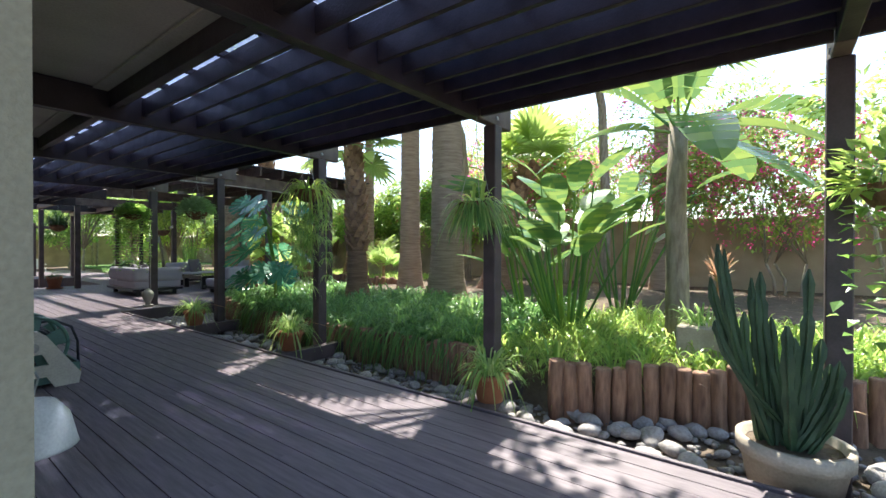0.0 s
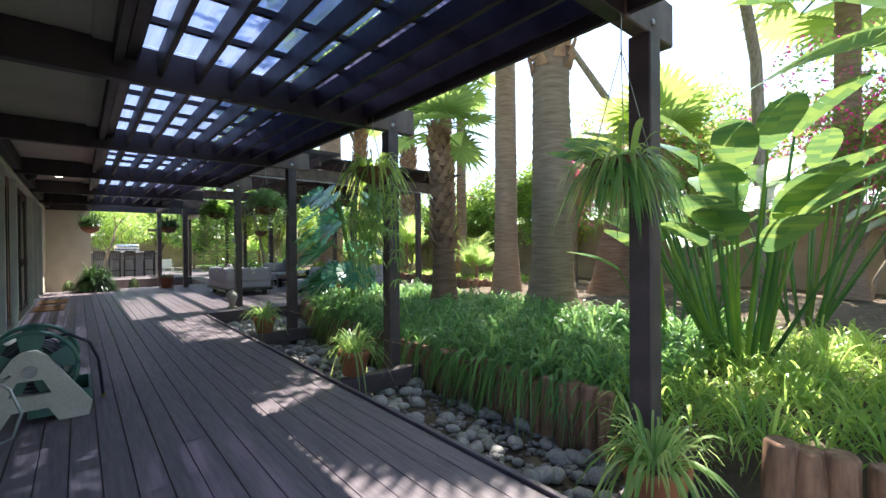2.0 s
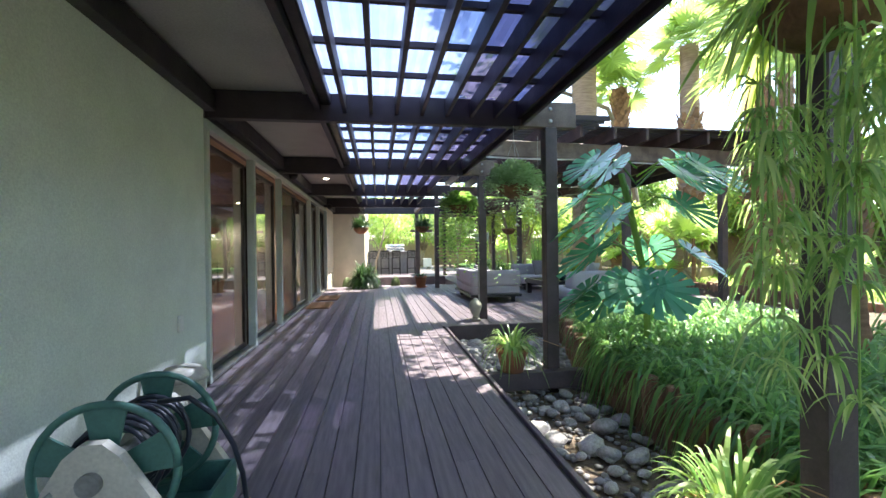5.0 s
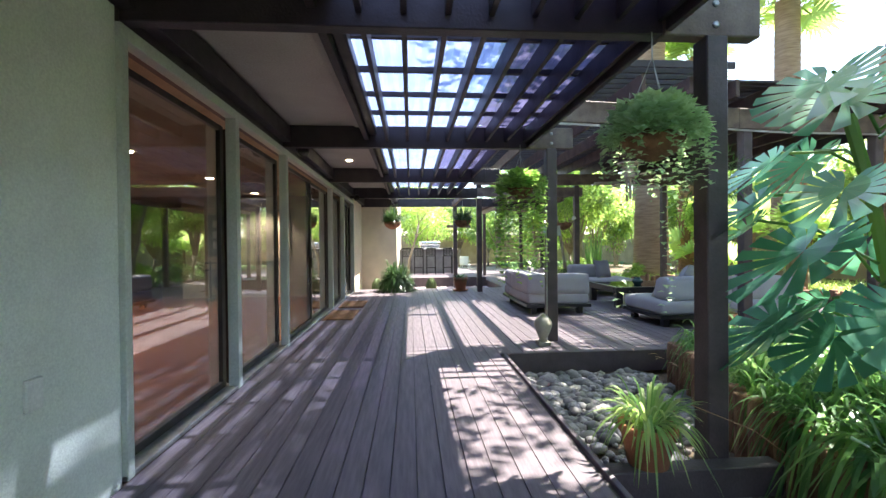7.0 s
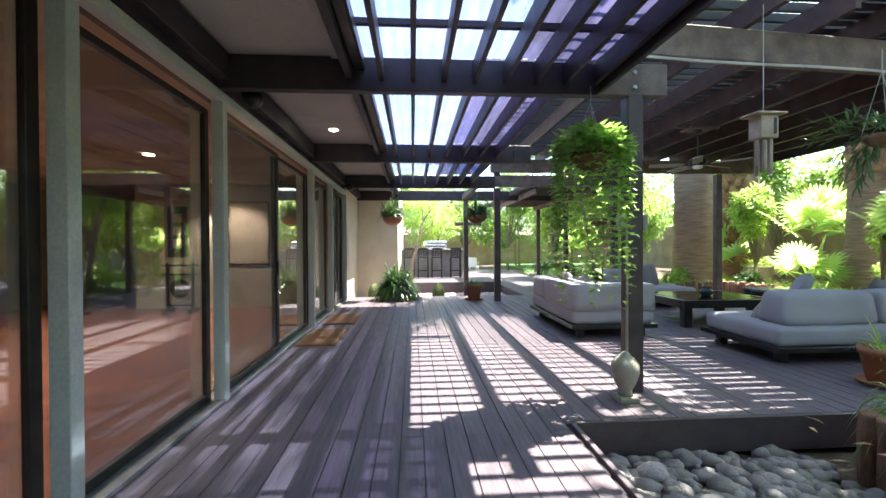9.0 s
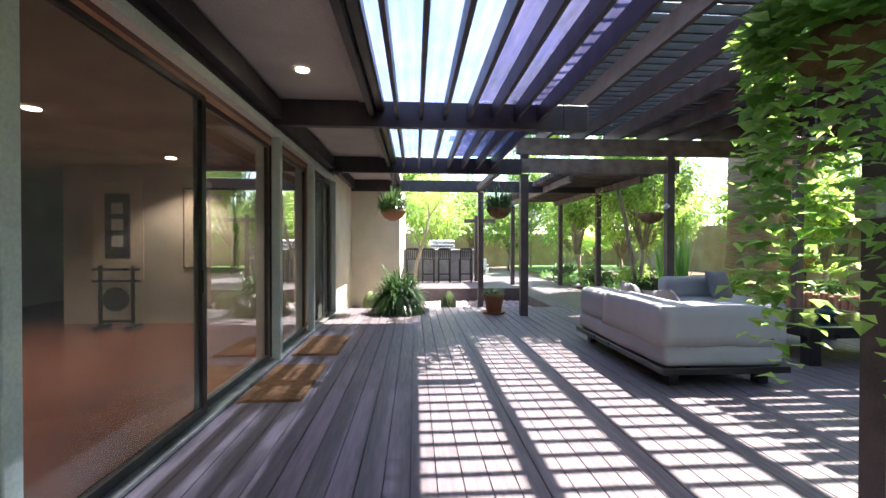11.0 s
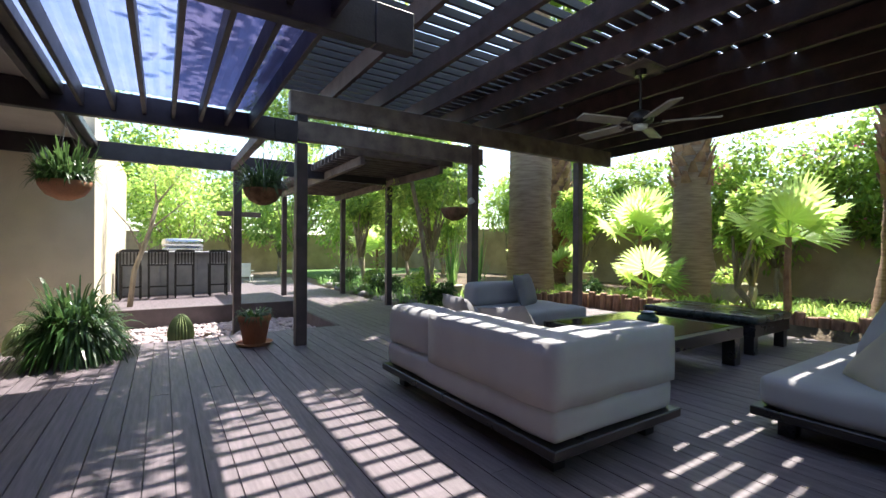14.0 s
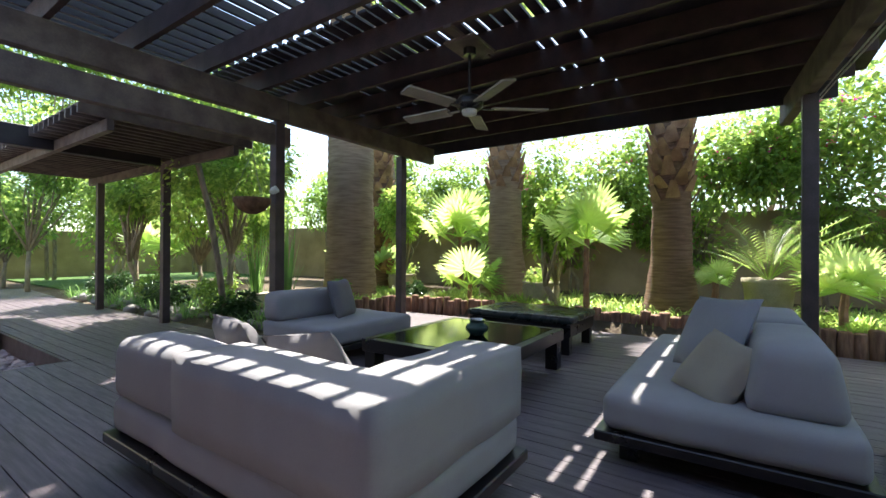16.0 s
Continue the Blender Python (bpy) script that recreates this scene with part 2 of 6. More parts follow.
M_BAR = mat("grey bar panel", (0.27, 0.27, 0.29), 0.7, (0.21, 0.21, 0.23), 4, 0.2, spread=0.04)
M_STEEL = mat("stainless steel", (0.6, 0.6, 0.6), 0.25, (0.5, 0.5, 0.5), 6, 0.02, metal=1.0, spread=0.0)
M_CERAMIC = mat("glazed stone ornament", (0.38, 0.36, 0.30), 0.45, (0.26, 0.25, 0.2), 5, 0.2, spread=0.0)
M_JADE = mat("dark green glazed bowl", (0.03, 0.07, 0.06), 0.15, (0.02, 0.05, 0.045), 5, 0.05, spread=0.0)
M_TGLASS = mat("dark table glass", (0.006, 0.010, 0.008), 0.12, (0.006, 0.01, 0.008), 2, 0.0, spread=0.0)
M_CACTUS = mat("cactus skin", (0.05, 0.095, 0.045), 0.55, (0.028, 0.06, 0.03), 6, 0.3, spread=0.1, stain=0.3, stain_col=(0.2, 0.2, 0.12))
M_CHIME = mat("pale weathered wood", (0.42, 0.32, 0.24), 0.8, (0.3, 0.22, 0.16), 6, 0.3, spread=0.08)
M_CABLE = mat("cable", (0.45, 0.43, 0.4), 0.6, None, 3, 0.0, spread=0.0)
L_STRAP = leaf_mat("strap leaf", (0.19, 0.36, 0.10), (0.07, 0.18, 0.055), 0.4)
L_SPIDER = leaf_mat("variegated spider leaf", (0.34, 0.44, 0.16), (0.13, 0.27, 0.07), 0.4)
L_BRIGHT = leaf_mat("bright shrub leaf", (0.33, 0.44, 0.11), (0.14, 0.27, 0.055), 0.5)
L_HEDGE = leaf_mat("hedge leaf", (0.23, 0.36, 0.07), (0.10, 0.20, 0.045), 0.5)
L_BANANA = leaf_mat("banana leaf", (0.17, 0.28, 0.06), (0.07, 0.17, 0.055), 0.24, 0.25)
L_PALM = leaf_mat("palm frond", (0.22, 0.33, 0.08), (0.12, 0.21, 0.05), 0.45)
L_FAN = leaf_mat("fan palm frond", (0.36, 0.48, 0.17), (0.18, 0.31, 0.09), 0.55)
L_MONST = leaf_mat("blue green lobed leaf", (0.09, 0.26, 0.17), (0.05, 0.17, 0.11), 0.25, 0.22)
L_IVY = leaf_mat("ivy leaf", (0.24, 0.42, 0.09), (0.09, 0.23, 0.04), 0.4)
L_MINT = leaf_mat("pale round leaf", (0.34, 0.48, 0.25), (0.20, 0.34, 0.15), 0.35)
L_FERN = leaf_mat("fern leaf", (0.05, 0.12, 0.03), (0.025, 0.07, 0.02), 0.3)
L_PINK = leaf_mat("bougainvillea flower", (0.75, 0.06, 0.22), (0.55, 0.03, 0.16), 0.4)
L_DRY = leaf_mat("dry leaf", (0.42, 0.29, 0.15), (0.25, 0.16, 0.08), 0.3)


# ---- builders ----
def part(name, bm, material, parent=None, label="", smooth=False):
    """One mesh from a bmesh, under its thing."""
    me = bpy.data.meshes.new(name)
    if smooth:
        for f in bm.faces:
            f.smooth = True
    bm.to_mesh(me)
    bm.free()
    me.materials.append(material)
    ob = new(name, me)
    if parent:
        ob.parent = parent
    return tagged(ob, label)


def thing(name, label, category, loc=(0, 0, 0), group="", rz=0, kind=""):
    ob = new(name)
    ob.location = loc
    ob.rotation_euler = (0, 0, radians(rz))
    return tagged(ob, label, category, group, kind)


def box(bm, x0, x1, y0, y1, z0, z1, bevel=0.0, seg=1, m=None):
    vs = [bm.verts.new((x, y, z)) for x in (x0, x1) for y in (y0, y1) for z in (z0, z1)]
    q = [(0, 1, 3, 2), (4, 6, 7, 5), (0, 4, 5, 1), (2, 3, 7, 6), (0, 2, 6, 4), (1, 5, 7, 3)]
    fs = [bm.faces.new([vs[i] for i in f]) for f in q]
    if m is not None:
        for v in vs:
            v.co = m @ v.co
    if bevel:
        es = list({e for f in fs for e in f.edges})
        bmesh.ops.bevel(bm, geom=es, offset=bevel, segments=seg, affect="EDGES", profile=0.6)
    return bm


def boxm(*a, **k):
    return box(bmesh.new(), *a, **k)


def lathe(bm, prof, seg=20, centre=(0, 0, 0), m=None):
    """A turned shape from (radius, height) pairs."""
    rings = []
    for r, z in prof:
        rings.append([bm.verts.new((centre[0] + r * math.cos(2 * math.pi * i / seg), centre[1] + r * math.sin(2 * math.pi * i / seg), centre[2] + z)) for i in range(seg)])
    for a, b in zip(rings, rings[1:]):
        for i in range(seg):
            bm.faces.new((a[i], a[(i + 1) % seg], b[(i + 1) % seg], b[i]))
    bm.faces.new(rings[0][::-1])
    bm.faces.new(rings[-1])
    if m is not None:
        for r in rings:
            for v in r:
                v.co = m @ v.co
    return bm


def tube(bm, pts, r, seg=6, taper=None):
    """A round tube through the points; taper: end radius."""
    pts = [Vector(p) for p in pts]
    n = len(pts)
    rings = []
    for i, p in enumerate(pts):
        d = (pts[min(i + 1, n - 1)] - pts[max(i - 1, 0)]).normalized()
        a = d.orthogonal().normalized() if i == 0 else (rings_a - rings_a.dot(d) * d).normalized()
        rings_a = a
        b = d.cross(a)
        rad = r if taper is None else r + (taper - r) * i / (n - 1)
        rings.append([bm.verts.new(p + rad * (math.cos(2 * math.pi * k / seg) * a + math.sin(2 * math.pi * k / seg) * b)) for k in range(seg)])
    for a, b in zip(rings, rings[1:]):
        for k in range(seg):
            bm.faces.new((a[k], a[(k + 1) % seg], b[(k + 1) % seg], b[k]))
    bm.faces.new(rings[0][::-1])
    bm.faces.new(rings[-1])
    return bm


def blade(bm, p, az, length, width, rise, droop, seg=5, twist=0.0):
    """A strap leaf that arches from p in the direction az (radians)."""
    dx, dy = math.cos(az), math.sin(az)
    prev = None
    for i in range(seg + 1):
        t = i / seg
        h = length * (1 - 0.25 * rise) * t
        z = length * (rise * t - droop * t * t)
        c = Vector((p[0] + dx * h * (1 - 0.2 * rise), p[1] + dy * h * (1 - 0.2 * rise), p[2] + z))
        w = width * (0.6 + 0.8 * t if t < 0.35 else 0.9) * (1 - max(0, (t - 0.5) / 0.5) ** 2 * 0.95) * 0.5
        s = Vector((-dy, dx, 0.25 * math.sin(twist + t * 2))) * w
        pair = (bm.verts.new(c - s), bm.verts.new(c + s))
        if prev:
            bm.faces.new((prev[0], prev[1], pair[1], pair[0]))
        prev = pair


def leaf(bm, p, d, up, length, width, fold=0.15):
    """A pointed leaf of four faces from p along d."""
    d = Vector(d).normalized()
    s = d.cross(Vector(up))
    if s.length < 1e-3:
        s = d.orthogonal()
    s.normalize()
    n = s.cross(d)
    p = Vector(p)
    a = bm.verts.new(p)
    e = bm.verts.new(p + d * length - n * length * 0.12)
    m1 = bm.verts.new(p + d * length * 0.5)
    l1 = bm.verts.new(p + d * length * 0.42 + s * width / 2 + n * width * fold)
    r1 = bm.verts.new(p + d * length * 0.42 - s * width / 2 + n * width * fold)
    bm.faces.new((a, m1, l1))
    bm.faces.new((a, r1, m1))
    bm.faces.new((l1, m1, e))
    bm.faces.new((m1, r1, e))


def shell(bm, m, sx, sy, sz, r=0.06, sag=0.0, cuts=5, puff=0.0, seed=0):
    """A soft upholstered block: a box with round edges, a slight puff and creases."""
    t = bmesh.new()
    bmesh.ops.create_cube(t, size=2)
    bmesh.ops.subdivide_edges(t, edges=t.edges[:], cuts=cuts, use_grid_fill=True)
    hx, hy, hz = sx / 2, sy / 2, sz / 2
    rnd = random.Random(seed)
    o = Vector((rnd.uniform(0, 50), rnd.uniform(0, 50), rnd.uniform(0, 50)))
    for v in t.verts:
        def mp(c, h):
            s = 1 if c > 0 else -1
            a = abs(c)
            return s * ((h - r) * min(1, a / 0.72) if a < 0.72 else h - r + r * (a - 0.72) / 0.28)
        p = Vector((mp(v.co.x, hx), mp(v.co.y, hy), mp(v.co.z, hz)))
        c = Vector((max(-hx + r, min(hx - r, p.x)), max(-hy + r, min(hy - r, p.y)), max(-hz + r, min(hz - r, p.z))))
        dd = p - c
        if dd.length > 1e-6:
            p = c + dd.normalized() * r
        fx, fy, fz = 1 - (p.x / hx) ** 2, 1 - (p.y / hy) ** 2, 1 - (p.z / hz) ** 2
        p.z += puff * max(0, fx) * max(0, fy) * (1 if p.z > 0 else -0.2)
        p.x += puff * 0.7 * max(0, fz) * max(0, fy) * (1 if p.x > 0 else -1) * (abs(p.x) / hx)
        p.y += puff * 0.7 * max(0, fz) * max(0, fx) * (1 if p.y > 0 else -1) * (abs(p.y) / hy)
        p += 0.010 * noise.noise_vector(p * 4 + o)
        v.co = m @ p
    me = bpy.data.meshes.new("tmp")
    t.to_mesh(me)
    t.free()
    bm.from_mesh(me)
    bpy.data.meshes.remove(me)
    return bm


def rng(s):
    return random.Random(s)


# ---- plan ----
WALL_X, DECK_X, POST_X = 0.46, 3.20, 4.00
BAY_Y = [-4.0, -0.66, 2.0, 4.88, 7.88, 11.05, 14.2, 17.25, 20.0]
POST_Y = [-0.66, 2.0, 4.88, 7.88, 11.05, 17.25]
BEAM_Z = 2.60


def ground():
    bm = bmesh.new()
    # gently uneven sheet that reaches the horizon: gravel bed low, planted beds higher
    xs = [-200, -60, -20, 0, 2, 3.1, 3.6, 4.0, 4.25, 4.42, 4.6, 4.8, 4.9, 5.0, 5.1, 5.25, 5.5, 5.75, 6.0, 6.5, 7.5, 8.5, 9.5, 10.3, 10.45, 11, 12, 13.5, 15, 16, 20, 40, 90, 220]
    ys = [-200, -60, -25, -12, -6, -3, -2, -1.5, -1, -0.5, 0, 0.5, 1.0, 1.5, 2.5, 3.5, 4.5, 5.5, 6.5, 7.5, 8.0, 8.5, 8.8, 9.1, 9.4, 9.7, 10.0, 10.1, 10.3, 11, 14, 17, 18.4, 20, 21.5, 24, 27, 32, 40, 70, 120, 220]

    def h(x, y):
        edge = 4.25 + (1.4 - y) * 0.45 if y < 1.4 else 4.38 if y < 6.9 else 4.46 + (y - 6.9) * 0.165 if y < 8.6 else 4.76 + (y - 8.6) * 0.36
        if edge < x < 16 and y < 10.0:
            return 0.10
        if x > 10.4 and y < 30 and x < 30:
            return 0.12
        if y > 18.4 and x > 7 and x < 60:
            return 0.0
        if x < 4.35 or y < 18.4:
            return -0.30
        return -0.05 if y > 26 else -0.25
    g = [[bm.verts.new((x, y, h(x, y) + 0.03 * noise.noise(Vector((x, y, 0))))) for y in ys] for x in xs]
    for i in range(len(xs) - 1):
        for j in range(len(ys) - 1):
            bm.faces.new((g[i][j], g[i + 1][j], g[i + 1][j + 1], g[i][j + 1]))
    tagged(part("ground", bm, M_SOIL, smooth=True), "brown garden soil with leaf litter", "", "", "structure")
    lawn = boxm(7.6, 40, 27, 60, 0.02, 0.05)
    tagged(part("lawn", lawn, M_LAWN), "mown green lawn beyond the shrubs", "", "", "structure")


ground()


def house():
    # plaster wall beside the walk, in front of the glass doors
    w = boxm(WALL_X - 0.22, WALL_X, 2.62, 7.80, -0.3, 2.95)
    tagged(part("wall_west", w, M_STUCCO), "sage green stucco house wall", "", "", "structure")
    w = boxm(-5.0, WALL_X - 0.22, 2.62, 2.84, -0.3, 2.95)
    tagged(part("wall_return", w, M_STUCCO), "sage stucco return wall behind the walk's start", "", "", "structure")
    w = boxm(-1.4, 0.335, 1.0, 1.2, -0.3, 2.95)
    tagged(part("wall_near", w, M_NEAR), "pale stucco wall end at the walk's start, dimmed in its colour", "", "", "structure")
    w = boxm(WALL_X - 0.2, 1.62, 20.0, 20.25, -0.3, 3.3)
    tagged(part("wall_end", w, M_CREAM), "cream stucco end wall of the deck", "", "", "structure")
    w = boxm(1.40, 1.62, 20.25, 27.0, -0.3, 3.3)
    tagged(part("wall_end_side", w, M_CREAM), "cream stucco side wall", "", "", "structure")
    w = boxm(WALL_X - 0.22, WALL_X, 17.77, 20.0, -0.3, 2.95)
    tagged(part("wall_west_end", w, M_CREAM), "cream stucco wall at the end of the glass doors", "", "", "structure")
    # wall over the doors
    w = boxm(WALL_X - 0.22, WALL_X, 7.80, 17.77, 2.58, 2.95)
    tagged(part("wall_over_doors", w, M_DARK), "dark wood header above the glass doors", "", "", "structure")
    # room behind the glass
    r = boxm(-6.2, WALL_X - 0.22, 2.84, 20.4, -0.06, -0.005)
    tagged(part("floor_inside", r, M_TILE), "glossy terracotta tiled floor inside", "", "", "structure")
    r = boxm(-6.2, WALL_X - 0.22, 2.84, 20.4, 2.62, 2.70)
    tagged(part("ceiling_inside", r, M_INNER), "beige ceiling inside", "", "", "structure")
    for n, a in (("back", (-6.3, -6.2, 2.84, 20.4)), ("south", (-6.3, WALL_X - 0.22, 2.84, 2.94)), ("north", (-6.3, WALL_X - 0.22, 20.4, 20.5))):
        tagged(part("wall_inside_" + n, boxm(*a, -0.06, 2.7), M_INNER), "tan interior wall", "", "", "structure")
    tagged(part("roof", boxm(-6.3, 1.55, 2.5, 20.3, 2.96, 3.08), M_SOFFIT), "flat house roof", "", "", "structure")


house()


def glass_door(ya, yb, screen=False, handle=None, name="sliding_glass_door"):
    """One tall sliding panel between ya and yb."""
    t = thing(name, "tall sliding door with a dark bronze metal frame" + (" and a fly screen" if screen else " and clear glass"), "door", (WALL_X - 0.03, ya, 0), "sliding glass doors")
    L = yb - ya
    x = -0.05 if screen else -0.09
    bm = bmesh.new()
    for a in ((0, 0.07), (L - 0.07, L)):
        box(bm, x, x + 0.04, a[0], a[1], 0.03, 2.42, 0.003)
    for a in ((0.03, 0.09), (2.37, 2.42)):
        box(bm, x, x + 0.04, 0.07, L - 0.07, a[0], a[1], 0.003)
    part("frame", bm, M_BRONZE, t, "dark bronze metal frame")
    g = part("pane", boxm(x + 0.014, x + 0.022, 0.05, L - 0.05, 0.085, 2.375), M_SCREEN if screen else M_GLASS, t, "grey fly screen mesh" if screen else "clear glass pane")
    if handle is not None:
        part("handle", boxm(x + 0.04, x + 0.065, handle - 0.015, handle + 0.015, 0.95, 1.12, 0.005), M_BLACK, t, "black door handle")
    return t


def screen_material():
    m = bpy.data.materials.new("fly screen")
    m.use_nodes = True
    N, L = m.node_tree.nodes, m.node_tree.links
    tr = N.new("ShaderNodeBsdfTransparent")
    ms = N.new("ShaderNodeMixShader")
    ms.inputs[0].default_value = 0.42
    N["Principled BSDF"].inputs["Base Color"].default_value = (0.10, 0.105, 0.10, 1)
    N["Principled BSDF"].inputs["Roughness"].default_value = 0.6
    L.new(tr.outputs[0], ms.inputs[1])
    L.new(N["Principled BSDF"].outputs[0], ms.inputs[2])
    L.new(ms.outputs[0], N["Material Output"].inputs[0])
    return m


M_SCREEN = screen_material()


def doors():
    posts = [9.43, 11.06, 14.34, 15.95]
    for y in [7.83] + posts + [17.74]:
        w = 0.06 if y in (7.83, 17.74) else 0.085
        tagged(part("door_post", boxm(WALL_X - 0.06, WALL_X + 0.035, y - w / 2, y + w / 2, 0.0, 2.50, 0.004), M_FRAME), "grey green painted post between glass doors", "", "", "structure")
    tagged(part("door_head", boxm(WALL_X - 0.06, WALL_X + 0.03, 7.80, 17.77, 2.50, 2.58, 0.004), M_FRAME), "grey green painted head rail over the doors", "", "", "structure")
    tagged(part("door_track", boxm(WALL_X - 0.16, WALL_X + 0.03, 7.80, 17.77, 0.0, 0.03, 0.003), M_METAL), "metal sliding door track", "", "", "structure")
    glass_door(7.87, 9.385)
    glass_door(9.475, 11.015)
    glass_door(11.105, 12.74, True, 1.55)
    glass_door(12.70, 14.295)
    glass_door(14.385, 15.90, False, 0.1)
    glass_door(16.0, 17.0, True, 0.08)
    glass_door(16.95, 17.70)


doors()


def roofs():
    # wall plate, soffit, beams, slats, purlins and plastic over the walk
    tagged(part("wall_plate", boxm(WALL_X, WALL_X + 0.10, 2.6, 20.0, 2.66, 2.86, 0.004), M_DARK), "dark wood plate along the house wall", "", "", "structure")
    sof = bmesh.new()
    box(sof, WALL_X + 0.10, 1.50, -5.0, 20.0, 2.885, 2.955)
    tagged(part("ceiling_soffit", sof, M_SOFFIT), "beige plaster soffit under the eaves", "", "", "structure")
    tagged(part("soffit_trim", boxm(1.38, 1.50, -5.0, 20.0, 2.86, 2.884, 0.003), M_SOFFIT), "beige trim board along the soffit", "", "", "structure")
    tagged(part("eaves_board", boxm(1.50, 1.56, -5.0, 20.0, 2.70, 3.06, 0.004), M_DARK), "dark eaves board", "", "", "structure")
    tagged(part("gutter", boxm(1.562, 1.66, -5.0, 20.0, 2.76, 2.88, 0.015), M_BRONZE), "dark metal gutter beside the eaves", "", "", "structure")
    for i, y in enumerate(BAY_Y):
        last = y > 19
        t = thing("roof_beam", "dark stained roof beam across the deck walk", "beam", (0, y, 0), "roof beams")
        x1 = 4.30 if y < 12 else (3.95 if y < 19 else 6.5)
        part("beam", boxm(WALL_X if i > 1 else -1.5, 3.66, -0.05, 0.05, BEAM_Z, BEAM_Z + 0.28, 0.006), M_DARK, t)
        part("beam_end", boxm(3.662, x1, -0.052, 0.052, BEAM_Z, BEAM_Z + 0.28, 0.008), M_BEAM if y < 12 else M_DARK, t, "sun-bleached brown beam end" if y < 12 else "")
        if y < 12:
            for dz in (0.07, 0.2):
                for s in (-1, 1):
                    m = pose(4.0, s * 0.054, BEAM_Z + dz, 90)
                    part("bolt", lathe(bmesh.new(), [(0.022, -0.008), (0.022, 0.006), (0.012, 0.012)], 8, m=m), M_METAL, t, "grey steel bolt head")
    xs = [1.80 + 0.263 * k for k in range(8)]
    for a, b in zip(BAY_Y[:-1], BAY_Y[1:]):
        if a > 17:
            continue
        t = thing("roof_bay", "dark slatted roof bay with cross purlins over the deck walk", "pergola roof", (0, a, 0), "roof bays")
        L = b - a
        open_bay = a > 11  # beside the pavilion the bays are narrower and have no edge board
        for x in xs[:7] if open_bay else xs:
            part("slat", boxm(x - 0.019, x + 0.019, 0.051, L - 0.051, BEAM_Z + 0.08, BEAM_Z + 0.255, 0.004), M_DARK, t)
        for k in range(1, 5 if a < 11 else 1):
            y = L * k / 5
            part("purlin", boxm(1.57, 3.70, y - 0.022, y + 0.022, BEAM_Z + 0.256, BEAM_Z + 0.30), M_DARK, t)
        if not open_bay:
            part("edge_board", boxm(3.672, 3.712, 0.056, L - 0.056, BEAM_Z + 0.02, BEAM_Z + 0.255, 0.004), M_DARK, t)
        # clear sheets beside the eaves, darker tinted ones towards the posts
        x_end = 3.46 if open_bay else 3.84
        x_mid = 2.62 if open_bay else 2.88
        for xa, xb, ms, lb in ((1.57, x_mid, M_SHEET, "dusty clear corrugated plastic sheet"), (x_mid + 0.004, x_end, M_TINT, "dusty purple-tinted corrugated plastic sheet")):
            sh = bmesh.new()
            prev = None
            n = int((xb - xa) / 0.052)
            for k in range(n + 1):
                x = xa + (xb - xa) * k / n
                z = BEAM_Z + 0.312 + (0.008 if k % 2 else 0)
                pr = (sh.verts.new((x, 0.0, z)), sh.verts.new((x, L - 0.004, z)))
                if prev:
                    sh.faces.new((prev[0], pr[0], pr[1], prev[1]))
                prev = pr
            part("plastic_sheet", sh, ms, t, lb)


roofs()


def post(x, y, z0, z1, w=0.14, name="post", label="dark brown painted square post", d=None):
    t = tagged(part(name, boxm(x - w / 2, x + w / 2, y - (d or w) / 2, y + (d or w) / 2, z0, z1, 0.008), M_POST), label, "post", "roof posts")
    return t


for y in POST_Y:
    post(POST_X, y, -0.32, BEAM_Z)
P7X, PCX = 6.78, 9.35
post(P7X, 17.25, -0.1, 2.95)
post(PCX, 17.25, -0.1, 2.95)
post(PCX, 11.53, -0.1, 2.95)
post(7.02, 11.32, -0.1, 2.95)


SKEW = 5.0


